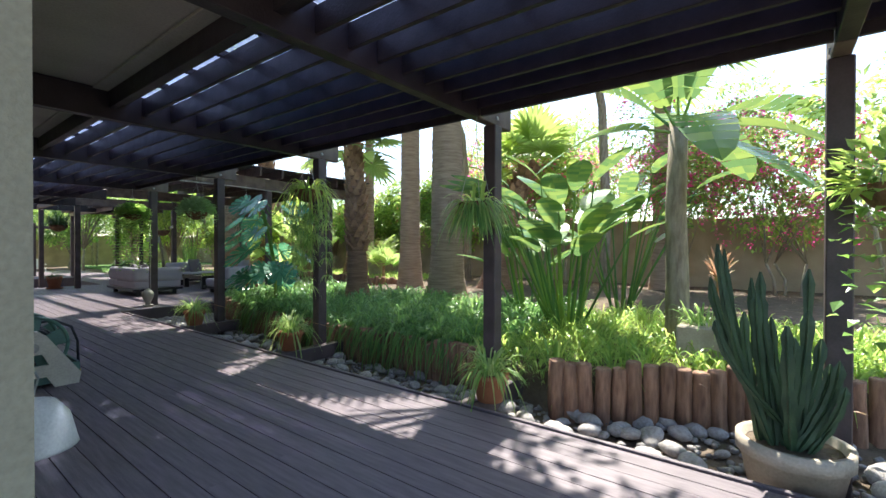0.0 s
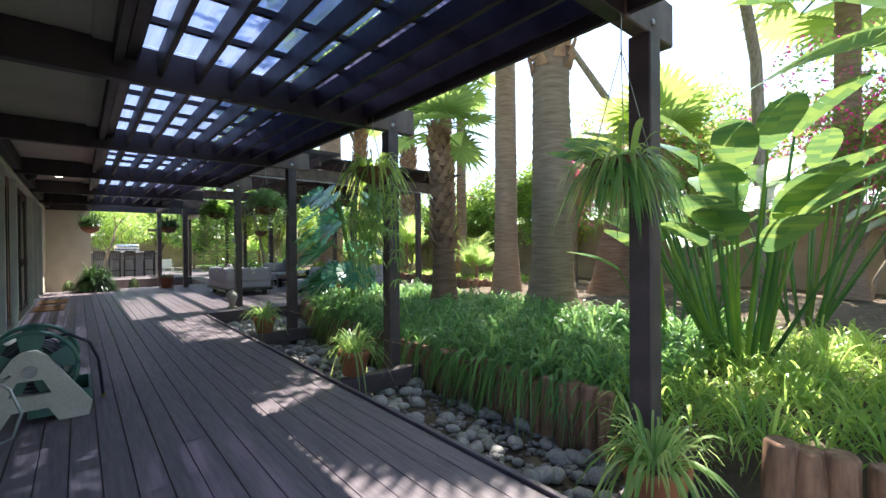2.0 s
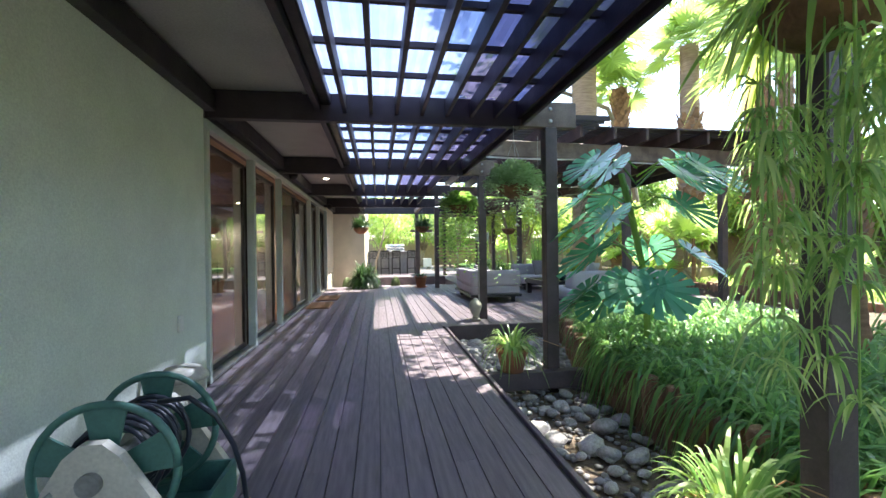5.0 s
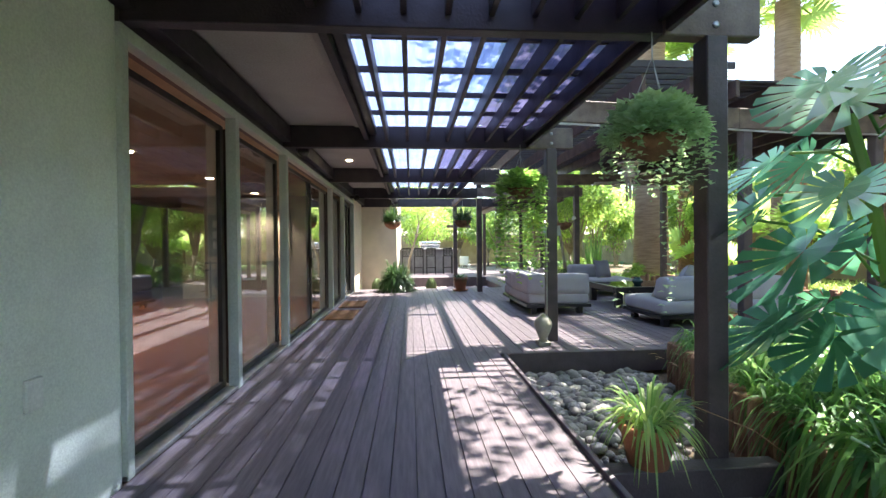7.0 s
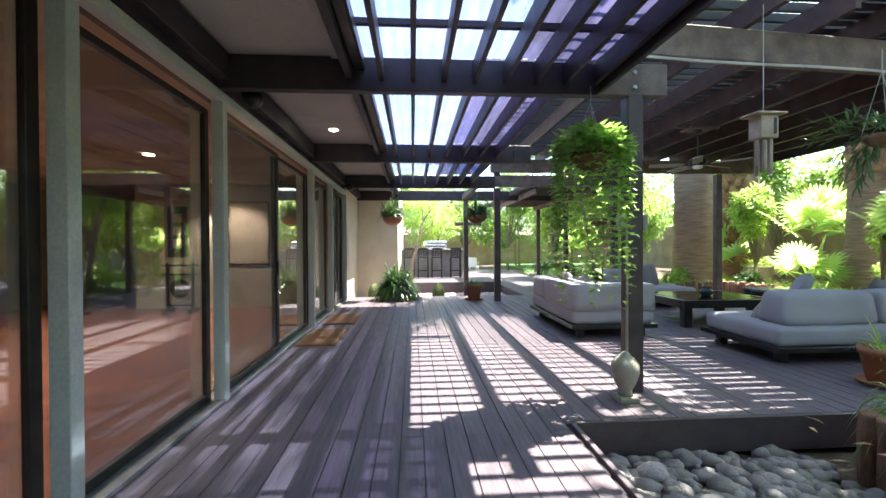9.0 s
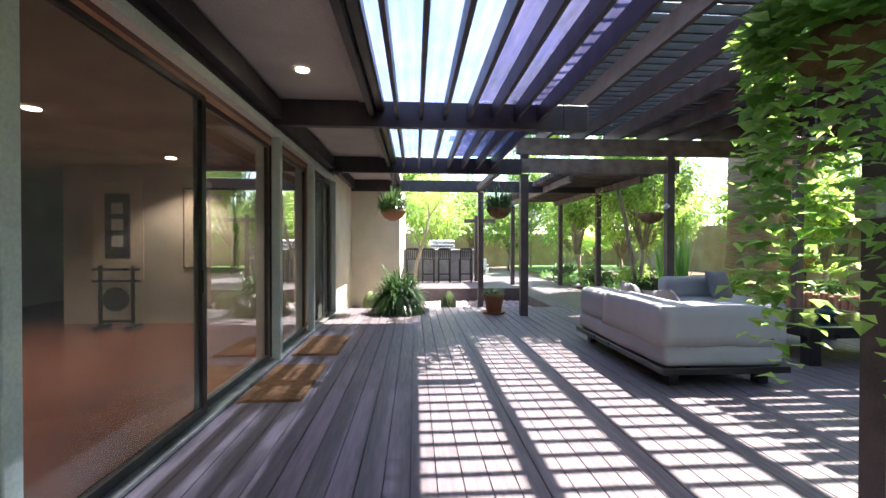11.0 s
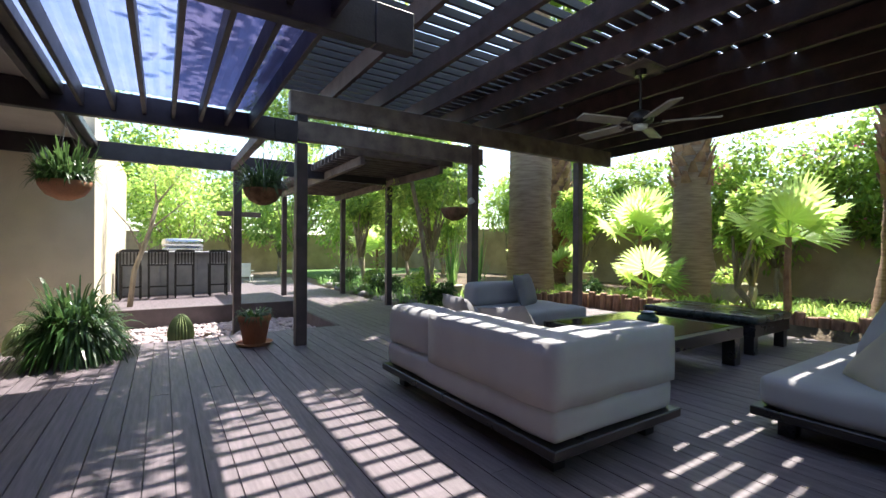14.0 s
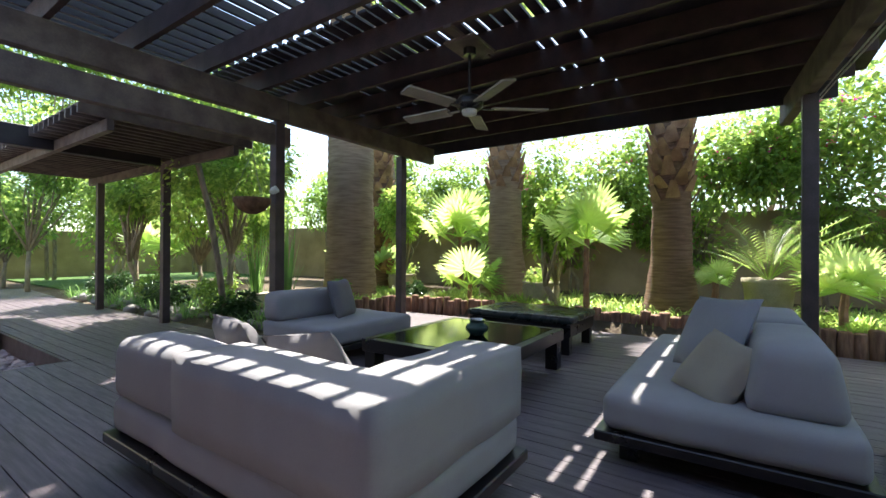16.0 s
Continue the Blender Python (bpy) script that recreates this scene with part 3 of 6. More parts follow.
def pavilion():
    hz = 2.97

    def near_edge(x):
        return 10.55 + (x - 3.85) * 0.087
    for y, x1 in ((11.05, 10.75), (17.25, 10.3)):
        t = thing("pavilion_header", "thick weathered brown header beam of the pavilion", "beam", (3.85, y, 0), "pavilion headers", SKEW if y < 12 else 0)
        part("header_length", boxm(0, 3.048, -0.06, 0.06, hz, hz + 0.30, 0.01), M_BEAM, t)
        part("header_length", boxm(3.052, x1 - 3.85, -0.06, 0.06, hz, hz + 0.30, 0.01), M_BEAM, t)
    tagged(part("low_beam", boxm(3.95, 6.95, 17.20, 17.30, 2.64, 2.90, 0.006), M_BEAM), "brown lower beam between two posts", "beam", "pavilion headers")
    for x in (4.0, ):
        tagged(part("post_block", boxm(x - 0.07, x + 0.07, 10.99, 11.11, 2.88, hz, 0.004), M_DARK), "dark wood block between beam and header", "beam", "beam blocks")
        tagged(part("post_block", boxm(x - 0.07, x + 0.07, 17.19, 17.31, 2.88, hz, 0.004), M_DARK), "dark wood block between beam and header", "beam", "beam blocks")
    x = 4.42
    while x < 10.4:
        t = tagged(part("rafter", boxm(x - 0.028, x + 0.028, near_edge(x), 17.9, hz + 0.30, hz + 0.53, 0.004), M_RAFT), "dark red-brown pavilion rafter", "rafter", "pavilion rafters")
        x += 0.69
    lt = thing("pavilion_lattice", "dark wooden lath roof over the rafters of the pavilion", "pergola roof", (0, 0, 0))
    y = 10.45
    r = rng(5)
    while y < 17.9:
        if y < near_edge(8):
            y += 0.155
            continue
        part("lath", boxm(6.2, 7.3, y - 0.03, y + 0.085 + r.uniform(-0.01, 0.02), hz + 0.532, hz + 0.56), M_DARK, lt)
        part("lath", boxm(7.3, 10.55, y - 0.03, y + (0.134 if r.random() < 0.92 else 0.09), hz + 0.532, hz + 0.56), M_DARK, lt)
        y += 0.155
    y = 10.45
    while y < 17.9:
        part("batten", boxm(3.58, 6.2, y, y + 0.035, hz + 0.532, hz + 0.615), M_DARK, lt)
        y += 0.19
    tagged(part("fascia", boxm(10.44, 10.48, 11.15, 17.9, hz + 0.22, hz + 0.53, 0.004), M_DARK), "dark fascia board along the pavilion's garden side", "beam")


M_RAFT = mat("red brown rafter", (0.075, 0.042, 0.038), 0.6, (0.045, 0.026, 0.024), 5, 0.3, spread=0.12, stain=0.25, stain_col=(0.14, 0.08, 0.06))
pavilion()


def far_pergola():
    t = thing("garden_pergola", "brown slatted pergola over the side walk", "pergola", (0, 0, 0))
    for x in (5.2, 6.7):
        part("beam", boxm(x - 0.04, x + 0.04, 18.1, 23.7, 2.60, 2.74, 0.006), M_BEAM, t)
    y = 18.1
    while y < 23.7:
        part("slat", boxm(4.9, 6.95, y, y + 0.045, 2.742, 2.85, 0.003), M_BEAM, t)
        y += 0.20
    part("roof_board", boxm(4.92, 6.92, 18.1, 23.7, 2.854, 2.87), M_BEAM, t)
    for x, y in ((6.7, 20.25), (6.68, 23.1), (5.2, 23.45)):
        part("post", boxm(x - 0.06, x + 0.06, y - 0.06, y + 0.06, -0.3, 2.60, 0.006), M_POST, t)


far_pergola()


def decks():
    """Deck floors: boards run along the walk."""
    fr = bmesh.new()
    box(fr, WALL_X, DECK_X - 0.01, -6, 18.35, -0.26, -0.03)
    box(fr, DECK_X - 0.01, 10.2, 10.42, 18.0, -0.26, -0.03)
    box(fr, 4.92, 6.85, 18.0, 27.0, -0.26, -0.03)
    box(fr, -1.5, WALL_X, -6, 2.6, -0.26, -0.03)
    tagged(part("floor_base", fr, M_DARK), "dark deck framing", "", "", "structure")
    tagged(part("floor_edge", boxm(DECK_X - 0.008, DECK_X + 0.03, -6, 10.38, -0.24, -0.002, 0.004), M_DECK), "deck edge board along the walk", "", "", "structure")
    tagged(part("floor_edge_pavilion", boxm(DECK_X - 0.05, 10.25, 10.38, 10.42, -0.26, -0.002, 0.004), M_DECKD), "deck edge board of the pavilion", "", "", "structure")
    tagged(part("floor_edge_side", boxm(4.88, 4.92, 18.37, 27, -0.28, -0.002, 0.004), M_DECKD), "side walk edge board", "", "", "structure")
    tagged(part("floor_edge_end", boxm(WALL_X, 4.88, 18.33, 18.37, -0.26, -0.002, 0.004), M_DECKD), "end board of the deck", "", "", "structure")


M_DECKD = mat("deck fascia board", (0.10, 0.075, 0.082), 0.55, (0.07, 0.052, 0.057), 5, 0.25, spread=0.05)
decks()


def garden_walls():
    w = boxm(15.5, 15.75, -40, 36, 0.0, 2.2)
    tagged(part("wall_garden", w, M_GWALL), "tan stucco garden wall", "", "", "structure")
    w = boxm(-10, 15.5, 36, 36.25, -0.1, 2.0)
    tagged(part("wall_garden_far", w, M_GWALL), "tan stucco garden wall at the far end", "", "", "structure")


garden_walls()


# ---- furniture ----
def bolster(m, sx, sy, sz, seed, taper=0.10):
    """A plump cushion that is a little wider at its foot than at its top."""
    bm = shell(bmesh.new(), pose(0, 0, 0), sx, sy, sz, 0.07, cuts=9, puff=0.018, seed=seed)
    for v in bm.verts:
        f = 1 - taper * (v.co.z / sz + 0.5)
        v.co.x *= f
        v.co.y *= 1 - 0.3 * (1 - f)
        v.co = m @ v.co
    return bm


def corner_bolster(x0, x1, xa, y0, y1, ya, z0, z1, r=0.085):
    """An L-shaped plump bolster: the back from y0 to y1, the arm from x0 to x1."""
    bm = bmesh.new()
    xs = [x0 + (xa - x0) * k / 4 for k in range(5)] + [xa + (x1 - xa) * k / 8 for k in range(1, 9)]
    ys = [y0 + (ya - y0) * k / 4 for k in range(5)] + [ya + (y1 - ya) * k / 8 for k in range(1, 9)]
    zs = [z0 + (z1 - z0) * k / 4 for k in range(5)]
    cells = {(i, j, k) for i in range(12) for j in range(12) for k in range(4) if i < 4 or j < 4}
    vs = {}

    def vert(i, j, k):
        if (i, j, k) not in vs:
            vs[i, j, k] = bm.verts.new((xs[i], ys[j], zs[k]))
        return vs[i, j, k]
    for i, j, k in cells:
        for d, q in (((1, 0, 0), ((1, 0, 0), (1, 1, 0), (1, 1, 1), (1, 0, 1))), ((-1, 0, 0), ((0, 0, 0), (0, 0, 1), (0, 1, 1), (0, 1, 0))), ((0, 1, 0), ((0, 1, 0), (0, 1, 1), (1, 1, 1), (1, 1, 0))), ((0, -1, 0), ((0, 0, 0), (1, 0, 0), (1, 0, 1), (0, 0, 1))), ((0, 0, 1), ((0, 0, 1), (1, 0, 1), (1, 1, 1), (0, 1, 1))), ((0, 0, -1), ((0, 0, 0), (0, 1, 0), (1, 1, 0), (1, 0, 0)))):
            if (i + d[0], j + d[1], k + d[2]) not in cells:
                bm.faces.new([vert(i + a, j + b, k + c) for a, b, c in q])
    es = [e for e in bm.edges if len(e.link_faces) == 2 and e.calc_face_angle(0) > 0.5]
    bmesh.ops.bevel(bm, geom=es, offset=r, segments=4, affect="EDGES", profile=0.55, clamp_overlap=True)
    bm.normal_update()
    for v in bm.verts:
        n = noise.noise_vector(v.co * 3.5)
        v.co += 0.012 * n + v.normal * 0.012 * (1 + noise.noise(v.co * 2))
    return bm


def sofa(name, x, y, rz, L, D, arm, label):
    """A low platform sofa: origin at a corner of its base, its back along the local side x = 0."""
    t = thing(name, label, "sofa", (x, y, 0), "platform sofas", rz)
    part("base", boxm(0, D, 0, L, 0.13, 0.19, 0.006), M_BLACK, t, "black wooden platform")
    for a in ((0.12, 0.12), (0.12, L - 0.22), (D - 0.22, 0.12), (D - 0.22, L - 0.22)):
        part("leg", boxm(a[0], a[0] + 0.1, a[1], a[1] + 0.1, 0, 0.13, 0.004), M_BLACK, t)
    part("seat", shell(bmesh.new(), pose(D / 2, L / 2, 0.295), D - 0.06, L - 0.06, 0.22, 0.06, cuts=9, puff=0.012, seed=1), M_SOFA, t, "grey seat mattress", True)
    if arm:
        half = L * 0.62
        part("back_cushion", corner_bolster(0.03, D - 0.04, 0.38, 0.03, half, 0.37, 0.385, 0.735), M_SOFA, t, "plump grey corner bolster", True)
        part("back_cushion", bolster(pose(0.21, (half + L - 0.02) / 2, 0.56), 0.35, L - half - 0.04, 0.35, 6, 0.04), M_SOFA, t, "plump grey back bolster", True)
    else:
        seg = (L - 0.20) / 2
        for k in range(2):
            part("back_cushion", bolster(pose(0.30, 0.05 + seg * (k + 0.5), 0.575), 0.44, seg - 0.01, 0.36, 5 + k, 0.22), M_SOFA, t, "plump grey back bolster", True)
    return t


def pillow(x, y, z, rx, ry, rz, material, label, s=0.5):
    bm = bmesh.new()
    n = 10
    for side in (1, -1):
        g = []
        for i in range(n + 1):
            row = []
            for j in range(n + 1):
                u, v = i / n * 2 - 1, j / n * 2 - 1
                h = 0.085 * (max(0, 1 - u ** 4) * max(0, 1 - v ** 4)) ** 0.5
                k = 1 - 0.07 * (1 - abs(u * v)) * max(abs(u), abs(v)) ** 3
                h += 0.006 * noise.noise(Vector((u * 2 + x, v * 2 + y, side)))
                row.append(bm.verts.new((u * s / 2 * k, v * s / 2 * k, side * max(h, 0.0))))
            g.append(row)
        for i in range(n):
            for j in range(n):
                f = (g[i][j], g[i + 1][j], g[i + 1][j + 1], g[i][j + 1])
                bm.faces.new(f if side > 0 else f[::-1])
    bmesh.ops.remove_doubles(bm, verts=bm.verts[:], dist=0.0005)
    ob = part("pillow", bm, material, None, "", True)
    ob.matrix_basis = pose(x, y, z, rx, ry, rz)
    return tagged(ob, label, "pillow", "throw pillows")


sofa("sofa", 4.22, 13.10, 0, 2.12, 1.22, 1, "grey L-shaped platform sofa with its back to the walk")
sofa("sofa", 8.34, 11.62, 90, 2.44, 1.26, 0, "grey platform sofa with two back bolsters facing the table")
sofa_c = thing("sofa", "short grey platform seat with one bolster beside a big palm", "sofa", (6.35, 15.75, 0), "platform sofas")
part("base", boxm(0, 1.5, 0, 1.25, 0.13, 0.19, 0.006), M_BLACK, sofa_c, "black wooden platform")
for a in ((0.1, 0.1), (1.3, 0.1), (0.1, 1.05), (1.3, 1.05)):
    part("leg", boxm(a[0], a[0] + 0.1, a[1], a[1] + 0.1, 0, 0.13, 0.004), M_BLACK, sofa_c)
part("seat", shell(bmesh.new(), pose(0.75, 0.62, 0.295), 1.44, 1.19, 0.22, 0.05, cuts=7, puff=0.008, seed=3), M_SOFA, sofa_c, "grey seat mattress", True)
part("back_cushion", shell(bmesh.new(), pose(0.56, 1.03, 0.565), 1.08, 0.34, 0.34, 0.07, cuts=7, puff=0.015, seed=4), M_SOFA, sofa_c, "plump grey back bolster", True)

pillow(7.15, 16.40, 0.63, 72, 0, 20, M_PILLOW, "dark grey square pillow leaning on the bolster", 0.50)
pillow(4.82, 14.75, 0.60, 62, 0, 78, M_PILLOW, "dark grey pillow leaning on the back bolster", 0.52)
pillow(4.88, 14.15, 0.58, 58, 8, 96, M_PILLOW, "dark grey pillow slumped beside another pillow", 0.52)
pillow(6.74, 12.30, 0.70, -62, 4, 44, M_PILLOWB, "pale grey square pillow leaning on the bolster", 0.54)
pillow(6.33, 12.27, 0.535, -54, -10, 40, M_BEIGE, "beige pillow in front of a grey pillow", 0.46)
pillow(7.75, 12.20, 0.62, -66, 6, 0, M_PILLOW, "dark grey pillow leaning on the bolster", 0.50)


def coffee_table():
    t = thing("coffee_table", "large low black table with a dark glass top", "table", (6.22, 13.72, 0))
    bm = bmesh.new()
    for a in ((0, 1.62, 0, 0.09), (0, 1.62, 1.31, 1.40), (0, 0.09, 0.09, 1.31), (1.53, 1.62, 0.09, 1.31)):
        box(bm, *a, 0.30, 0.418, 0.004)
    part("frame", bm, M_BLACK, t, "black lacquered table frame")
    part("tabletop", boxm(0.092, 1.528, 0.092, 1.308, 0.395, 0.421), M_TGLASS, t, "dark mirror-like glass top")
    for a in ((0.02, 0.02), (1.47, 0.02), (0.02, 1.25), (1.47, 1.25)):
        part("leg", boxm(a[0], a[0] + 0.13, a[1], a[1] + 0.13, 0, 0.30, 0.004), M_BLACK, t)
    b = lathe(bmesh.new(), [(0.07, 0), (0.075, 0.015), (0.11, 0.05), (0.115, 0.08), (0.10, 0.105), (0.075, 0.12), (0.07, 0.135), (0.088, 0.15), (0.08, 0.155), (0.05, 0.14)], 20)
    ob = part("bowl", b, M_JADE, None, "", True)
    ob.location = (6.98, 14.30, 0.422)
    tagged(ob, "dark green glazed pot on the coffee table", "bowl")
    t = thing("bench", "low black bench with a dark cushioned top", "bench", (8.35, 13.80, 0))
    part("seat", shell(bmesh.new(), pose(0.53, 0.72, 0.415), 1.06, 1.46, 0.10, 0.04, cuts=5, seed=8), M_BENCH, t, "black cushion top with a sheen", True)
    part("frame", boxm(0.03, 1.03, 0.02, 1.42, 0.22, 0.37, 0.006), M_BLACK, t)
    for a in ((0.05, 0.04), (0.9, 0.04), (0.05, 1.28), (0.9, 1.28)):
        part("leg", boxm(a[0], a[0] + 0.11, a[1], a[1] + 0.11, 0, 0.22, 0.004), M_BLACK, t)


M_BENCH = mat("black vinyl", (0.03, 0.04, 0.036), 0.28, (0.02, 0.028, 0.025), 5, 0.1, spread=0.0)
coffee_table()


def ceiling_fan():
    t = thing("ceiling_fan", "five-blade ceiling fan on a dark rod under the pavilion roof", "fan", (6.85, 14.32, 0.17))
    part("mounting_bar", boxm(-0.40, 0.36, -0.045, 0.045, 3.066, 3.10, 0.004), M_BEAM, t, "wooden bar between two rafters")
    part("mount", boxm(-0.21, 0.21, -0.17, 0.17, 3.034, 3.064, 0.006), M_BEAM, t, "wood mounting board")
    part("rod", lathe(bmesh.new(), [(0.06, 2.97), (0.065, 3.032)], 12), M_BLACK, t)
    part("stem", lathe(bmesh.new(), [(0.014, 2.60), (0.014, 3.0)], 8), M_BLACK, t)
    part("motor", lathe(bmesh.new(), [(0.03, 2.60), (0.10, 2.57), (0.135, 2.52), (0.13, 2.47), (0.09, 2.44)], 20), M_BLACK, t, "black motor housing", True)
    part("cap", lathe(bmesh.new(), [(0.075, 2.44), (0.07, 2.40), (0.03, 2.385)], 16), M_WHITE, t, "pale round switch cap", True)
    for k in range(5):
        m = pose(0, 0, 2.45, 0, 0, 72 * k + 20) @ pose(0.1, 0, 0, 12, 0, 0)
        part("bracket", boxm(0.0, 0.14, -0.02, 0.02, -0.004, 0.004, 0.002, m=m), M_BLACK, t)
        part("blade", boxm(0.12, 0.66, -0.07, 0.07, -0.004, 0.004, 0.012, m=m @ pose(0, 0, 0.01)), M_BLADE, t, "pale wooden blade")


ceiling_fan()


# ---- palms and trees ----
def trunk(name, x, y, z, r0, r1, h, label, material, lean=(0, 0), rings=26, husk=None, flare=1.35, cat="tree", crown=None):
    t = thing(name, label, cat, (x, y, z), "palms")
    bm = bmesh.new()
    seg = 22
    prev = None
    rr = rng(int(x * 10 + y))
    n = int(h * rings / 2.2)
    for i in range(n + 1):
        f = i / n
        r = r1 + (r0 - r1) * (1 - f) ** 1.6 + r0 * (flare - 1) * max(0, 1 - f * 7) ** 1.5
        if i % 2:
            r *= 0.965
        cx, cy = lean[0] * f * f * h, lean[1] * f * f * h
        ring = []
        for k in range(seg):
            a = 2 * math.pi * k / seg
            q = r * (1 + 0.05 * noise.noise(Vector((math.cos(a) * 2, math.sin(a) * 2, f * h * 2 + x))))
            ring.append(bm.verts.new((cx + q * math.cos(a), cy + q * math.sin(a), f * h + 0.02 * math.sin(a * 2 + i * 0.7 + x))))
        if prev:
            for k in range(seg):
                bm.faces.new((prev[k], prev[(k + 1) % seg], ring[(k + 1) % seg], ring[k]))
        prev = ring
    bm.faces.new(prev)
    part("trunk", bm, material, t, "ringed palm trunk", True)
    if husk:
        z0, z1, hs = husk
        bm = bmesh.new()
        a = 0.0
        zz = z0
        while zz < z1:
            f = zz / h
            r = r1 + (r0 - r1) * (1 - f) ** 1.6
            cx, cy = lean[0] * f * f * h, lean[1] * f * f * h
            for q in range(2):
                a += 2.39996
                d = Vector((math.cos(a), math.sin(a), 0))
                s = Vector((-d.y, d.x, 0))
                p = Vector((cx, cy, zz)) + d * r * 0.92
                w = hs * rr.uniform(0.55, 0.8)
                ll = hs * rr.uniform(1.0, 1.6)
                e = p + d * hs * rr.uniform(0.35, 0.8) + Vector((0, 0, ll))
                vs = [p - s * w, p + s * w, e + s * w * 0.35, e - s * w * 0.35]
                th = d * 0.03
                lo = [bm.verts.new(v) for v in vs]
                up = [bm.verts.new(v + th) for v in vs]
                bm.faces.new(lo[::-1])
                bm.faces.new(up)
                for k in range(4):
                    bm.faces.new((lo[k], lo[(k + 1) % 4], up[(k + 1) % 4], up[k]))
            zz += hs * 0.28
        part("husk", bm, M_HUSK, t, "shaggy brown leaf bases")
    if crown:
        bm = bmesh.new()
        f = 1
        fan_crown(bm, (lean[0] * h, lean[1] * h, h), crown[0], crown[1], rr, crown[2] if len(crown) > 2 else 80)
        part("crown", bm, L_PALM, t, "green fan-leaf crown")
    return t


def fan_leaf(bm, c, d, up, R, rr, n=26, sweep=250, droop=0.25):
    """A round pleated fan leaf at c, opening along d."""
    d = Vector(d).normalized()
    s = d.cross(Vector(up)).normalized()
    nn = s.cross(d)
    rim = []
    for i in range(n + 1):
        a = radians(-sweep / 2 + sweep * i / n)
        v = d * math.cos(a) + s * math.sin(a)
        rin = R * 0.62
        rim.append((c + v * rin + nn * (0.03 * R if i % 2 else -0.01 * R), v))
    cv = bm.verts.new(c)
    vs = [bm.verts.new(p) for p, _ in rim]
    for i in range(n):
        bm.faces.new((cv, vs[i], vs[i + 1]))
    for i in range(n):
        p0, p1 = rim[i][0], rim[i + 1][0]
        v = (rim[i][1] + rim[i + 1][1]).normalized()
        m = (p0 + p1) / 2 + v * R * 0.22 - Vector((0, 0, droop * R * 0.12))
        tip = (p0 + p1) / 2 + v * R * rr.uniform(0.36, 0.46) - Vector((0, 0, droop * R * 0.35))
        q0, q1 = m + (p0 - p1) * 0.28, m + (p1 - p0) * 0.28
        a, b = bm.verts.new(q0), bm.verts.new(q1)
        e = bm.verts.new(tip)
        bm.faces.new((vs[i], a, b, vs[i + 1]))
        bm.faces.new((a, e, b))


def fan_crown(bm, c, n, R, rr, maxel=80, minel=-30, stem=0.9, lift=-0.35):
    c = Vector(c)
    for i in range(n):
        az = i * 2.39996 + rr.uniform(-0.2, 0.2)
        el = radians(minel + (maxel - minel) * ((i + 0.5) / n) ** 0.8)
        d = Vector((math.cos(az) * math.cos(el), math.sin(az) * math.cos(el), math.sin(el)))
        L = R * stem * rr.uniform(0.85, 1.15)
        tip = c + d * L - Vector((0, 0, 0.12 * L))
        tube(bm, [c, c + d * L * 0.5, tip], 0.018 * R + 0.004, 4)
        dd = (d + Vector((0, 0, lift))).normalized()
        up = Vector((0, 0, 1)) if lift < 0 and abs(dd.z) < 0.85 else Vector((-math.cos(az), -math.sin(az), 0.3))
        fan_leaf(bm, tip, dd, up, R * rr.uniform(0.8, 1.1), rr)


trunk("palm_tree", 6.45, 6.85, 0.1, 0.25, 0.15, 3.35, "short palm with shaggy brown leaf bases in the bed", M_TRUNKR, husk=(1.15, 3.35, 0.115), crown=(15, 0.62, 86), lean=(-0.02, 0.02))
trunk("palm_tree", 10.0, 8.5, 0.1, 0.32, 0.26, 9.0, "tall slim ringed palm in the planted bed", M_TRUNK, crown=(16, 0.9))
trunk("palm_tree", 7.84, 5.48, 0.1, 0.38, 0.31, 7.5, "tall thick grey palm in the planted bed", M_TRUNK, husk=(4.3, 7.4, 0.2), crown=(18, 0.9))
trunk("palm_tree", 11.3, 6.3, 0.1, 0.42, 0.30, 3.7, "squat leaning palm near the garden wall", M_TRUNKR, husk=(1.9, 3.7, 0.19), lean=(0.31, -0.17), crown=(16, 1.1, 86))
trunk("palm_tree", 10.3, 19.55, -0.05, 0.57, 0.47, 9.5, "massive tall palm behind the pavilion", M_TRUNK, flare=1.15, crown=(24, 1.4))
trunk("palm_tree", 12.5, 20.7, 0.0, 0.36, 0.32, 8.0, "shaggy tall palm beyond another palm", M_TRUNKR, husk=(0.5, 7.8, 0.2), crown=(16, 0.9))
trunk("palm_tree", 12.8, 16.85, 0.12, 0.46, 0.30, 8.0, "palm with a wide foot in the bed behind the table", M_TRUNK, husk=(2.6, 5.5, 0.2), flare=1.5, crown=(16, 0.9))
trunk("palm_tree", 11.85, 13.15, 0.12, 0.35, 0.26, 7.5, "reddish palm with torn leaf bases near the log edging", M_TRUNKR, husk=(2.0, 4.8, 0.2), flare=1.5, crown=(16, 0.9))
trunk("palm_tree", 12.75, 13.25, 0.12, 0.20, 0.18, 7.5, "slim pale palm behind the reddish palm", M_TRUNK, crown=(16, 1.0))
trunk("palm_tree", 14.0, 2.3, 0.1, 0.28, 0.22, 7.0, "tall palm near the garden wall", M_TRUNK, crown=(20, 1.3))


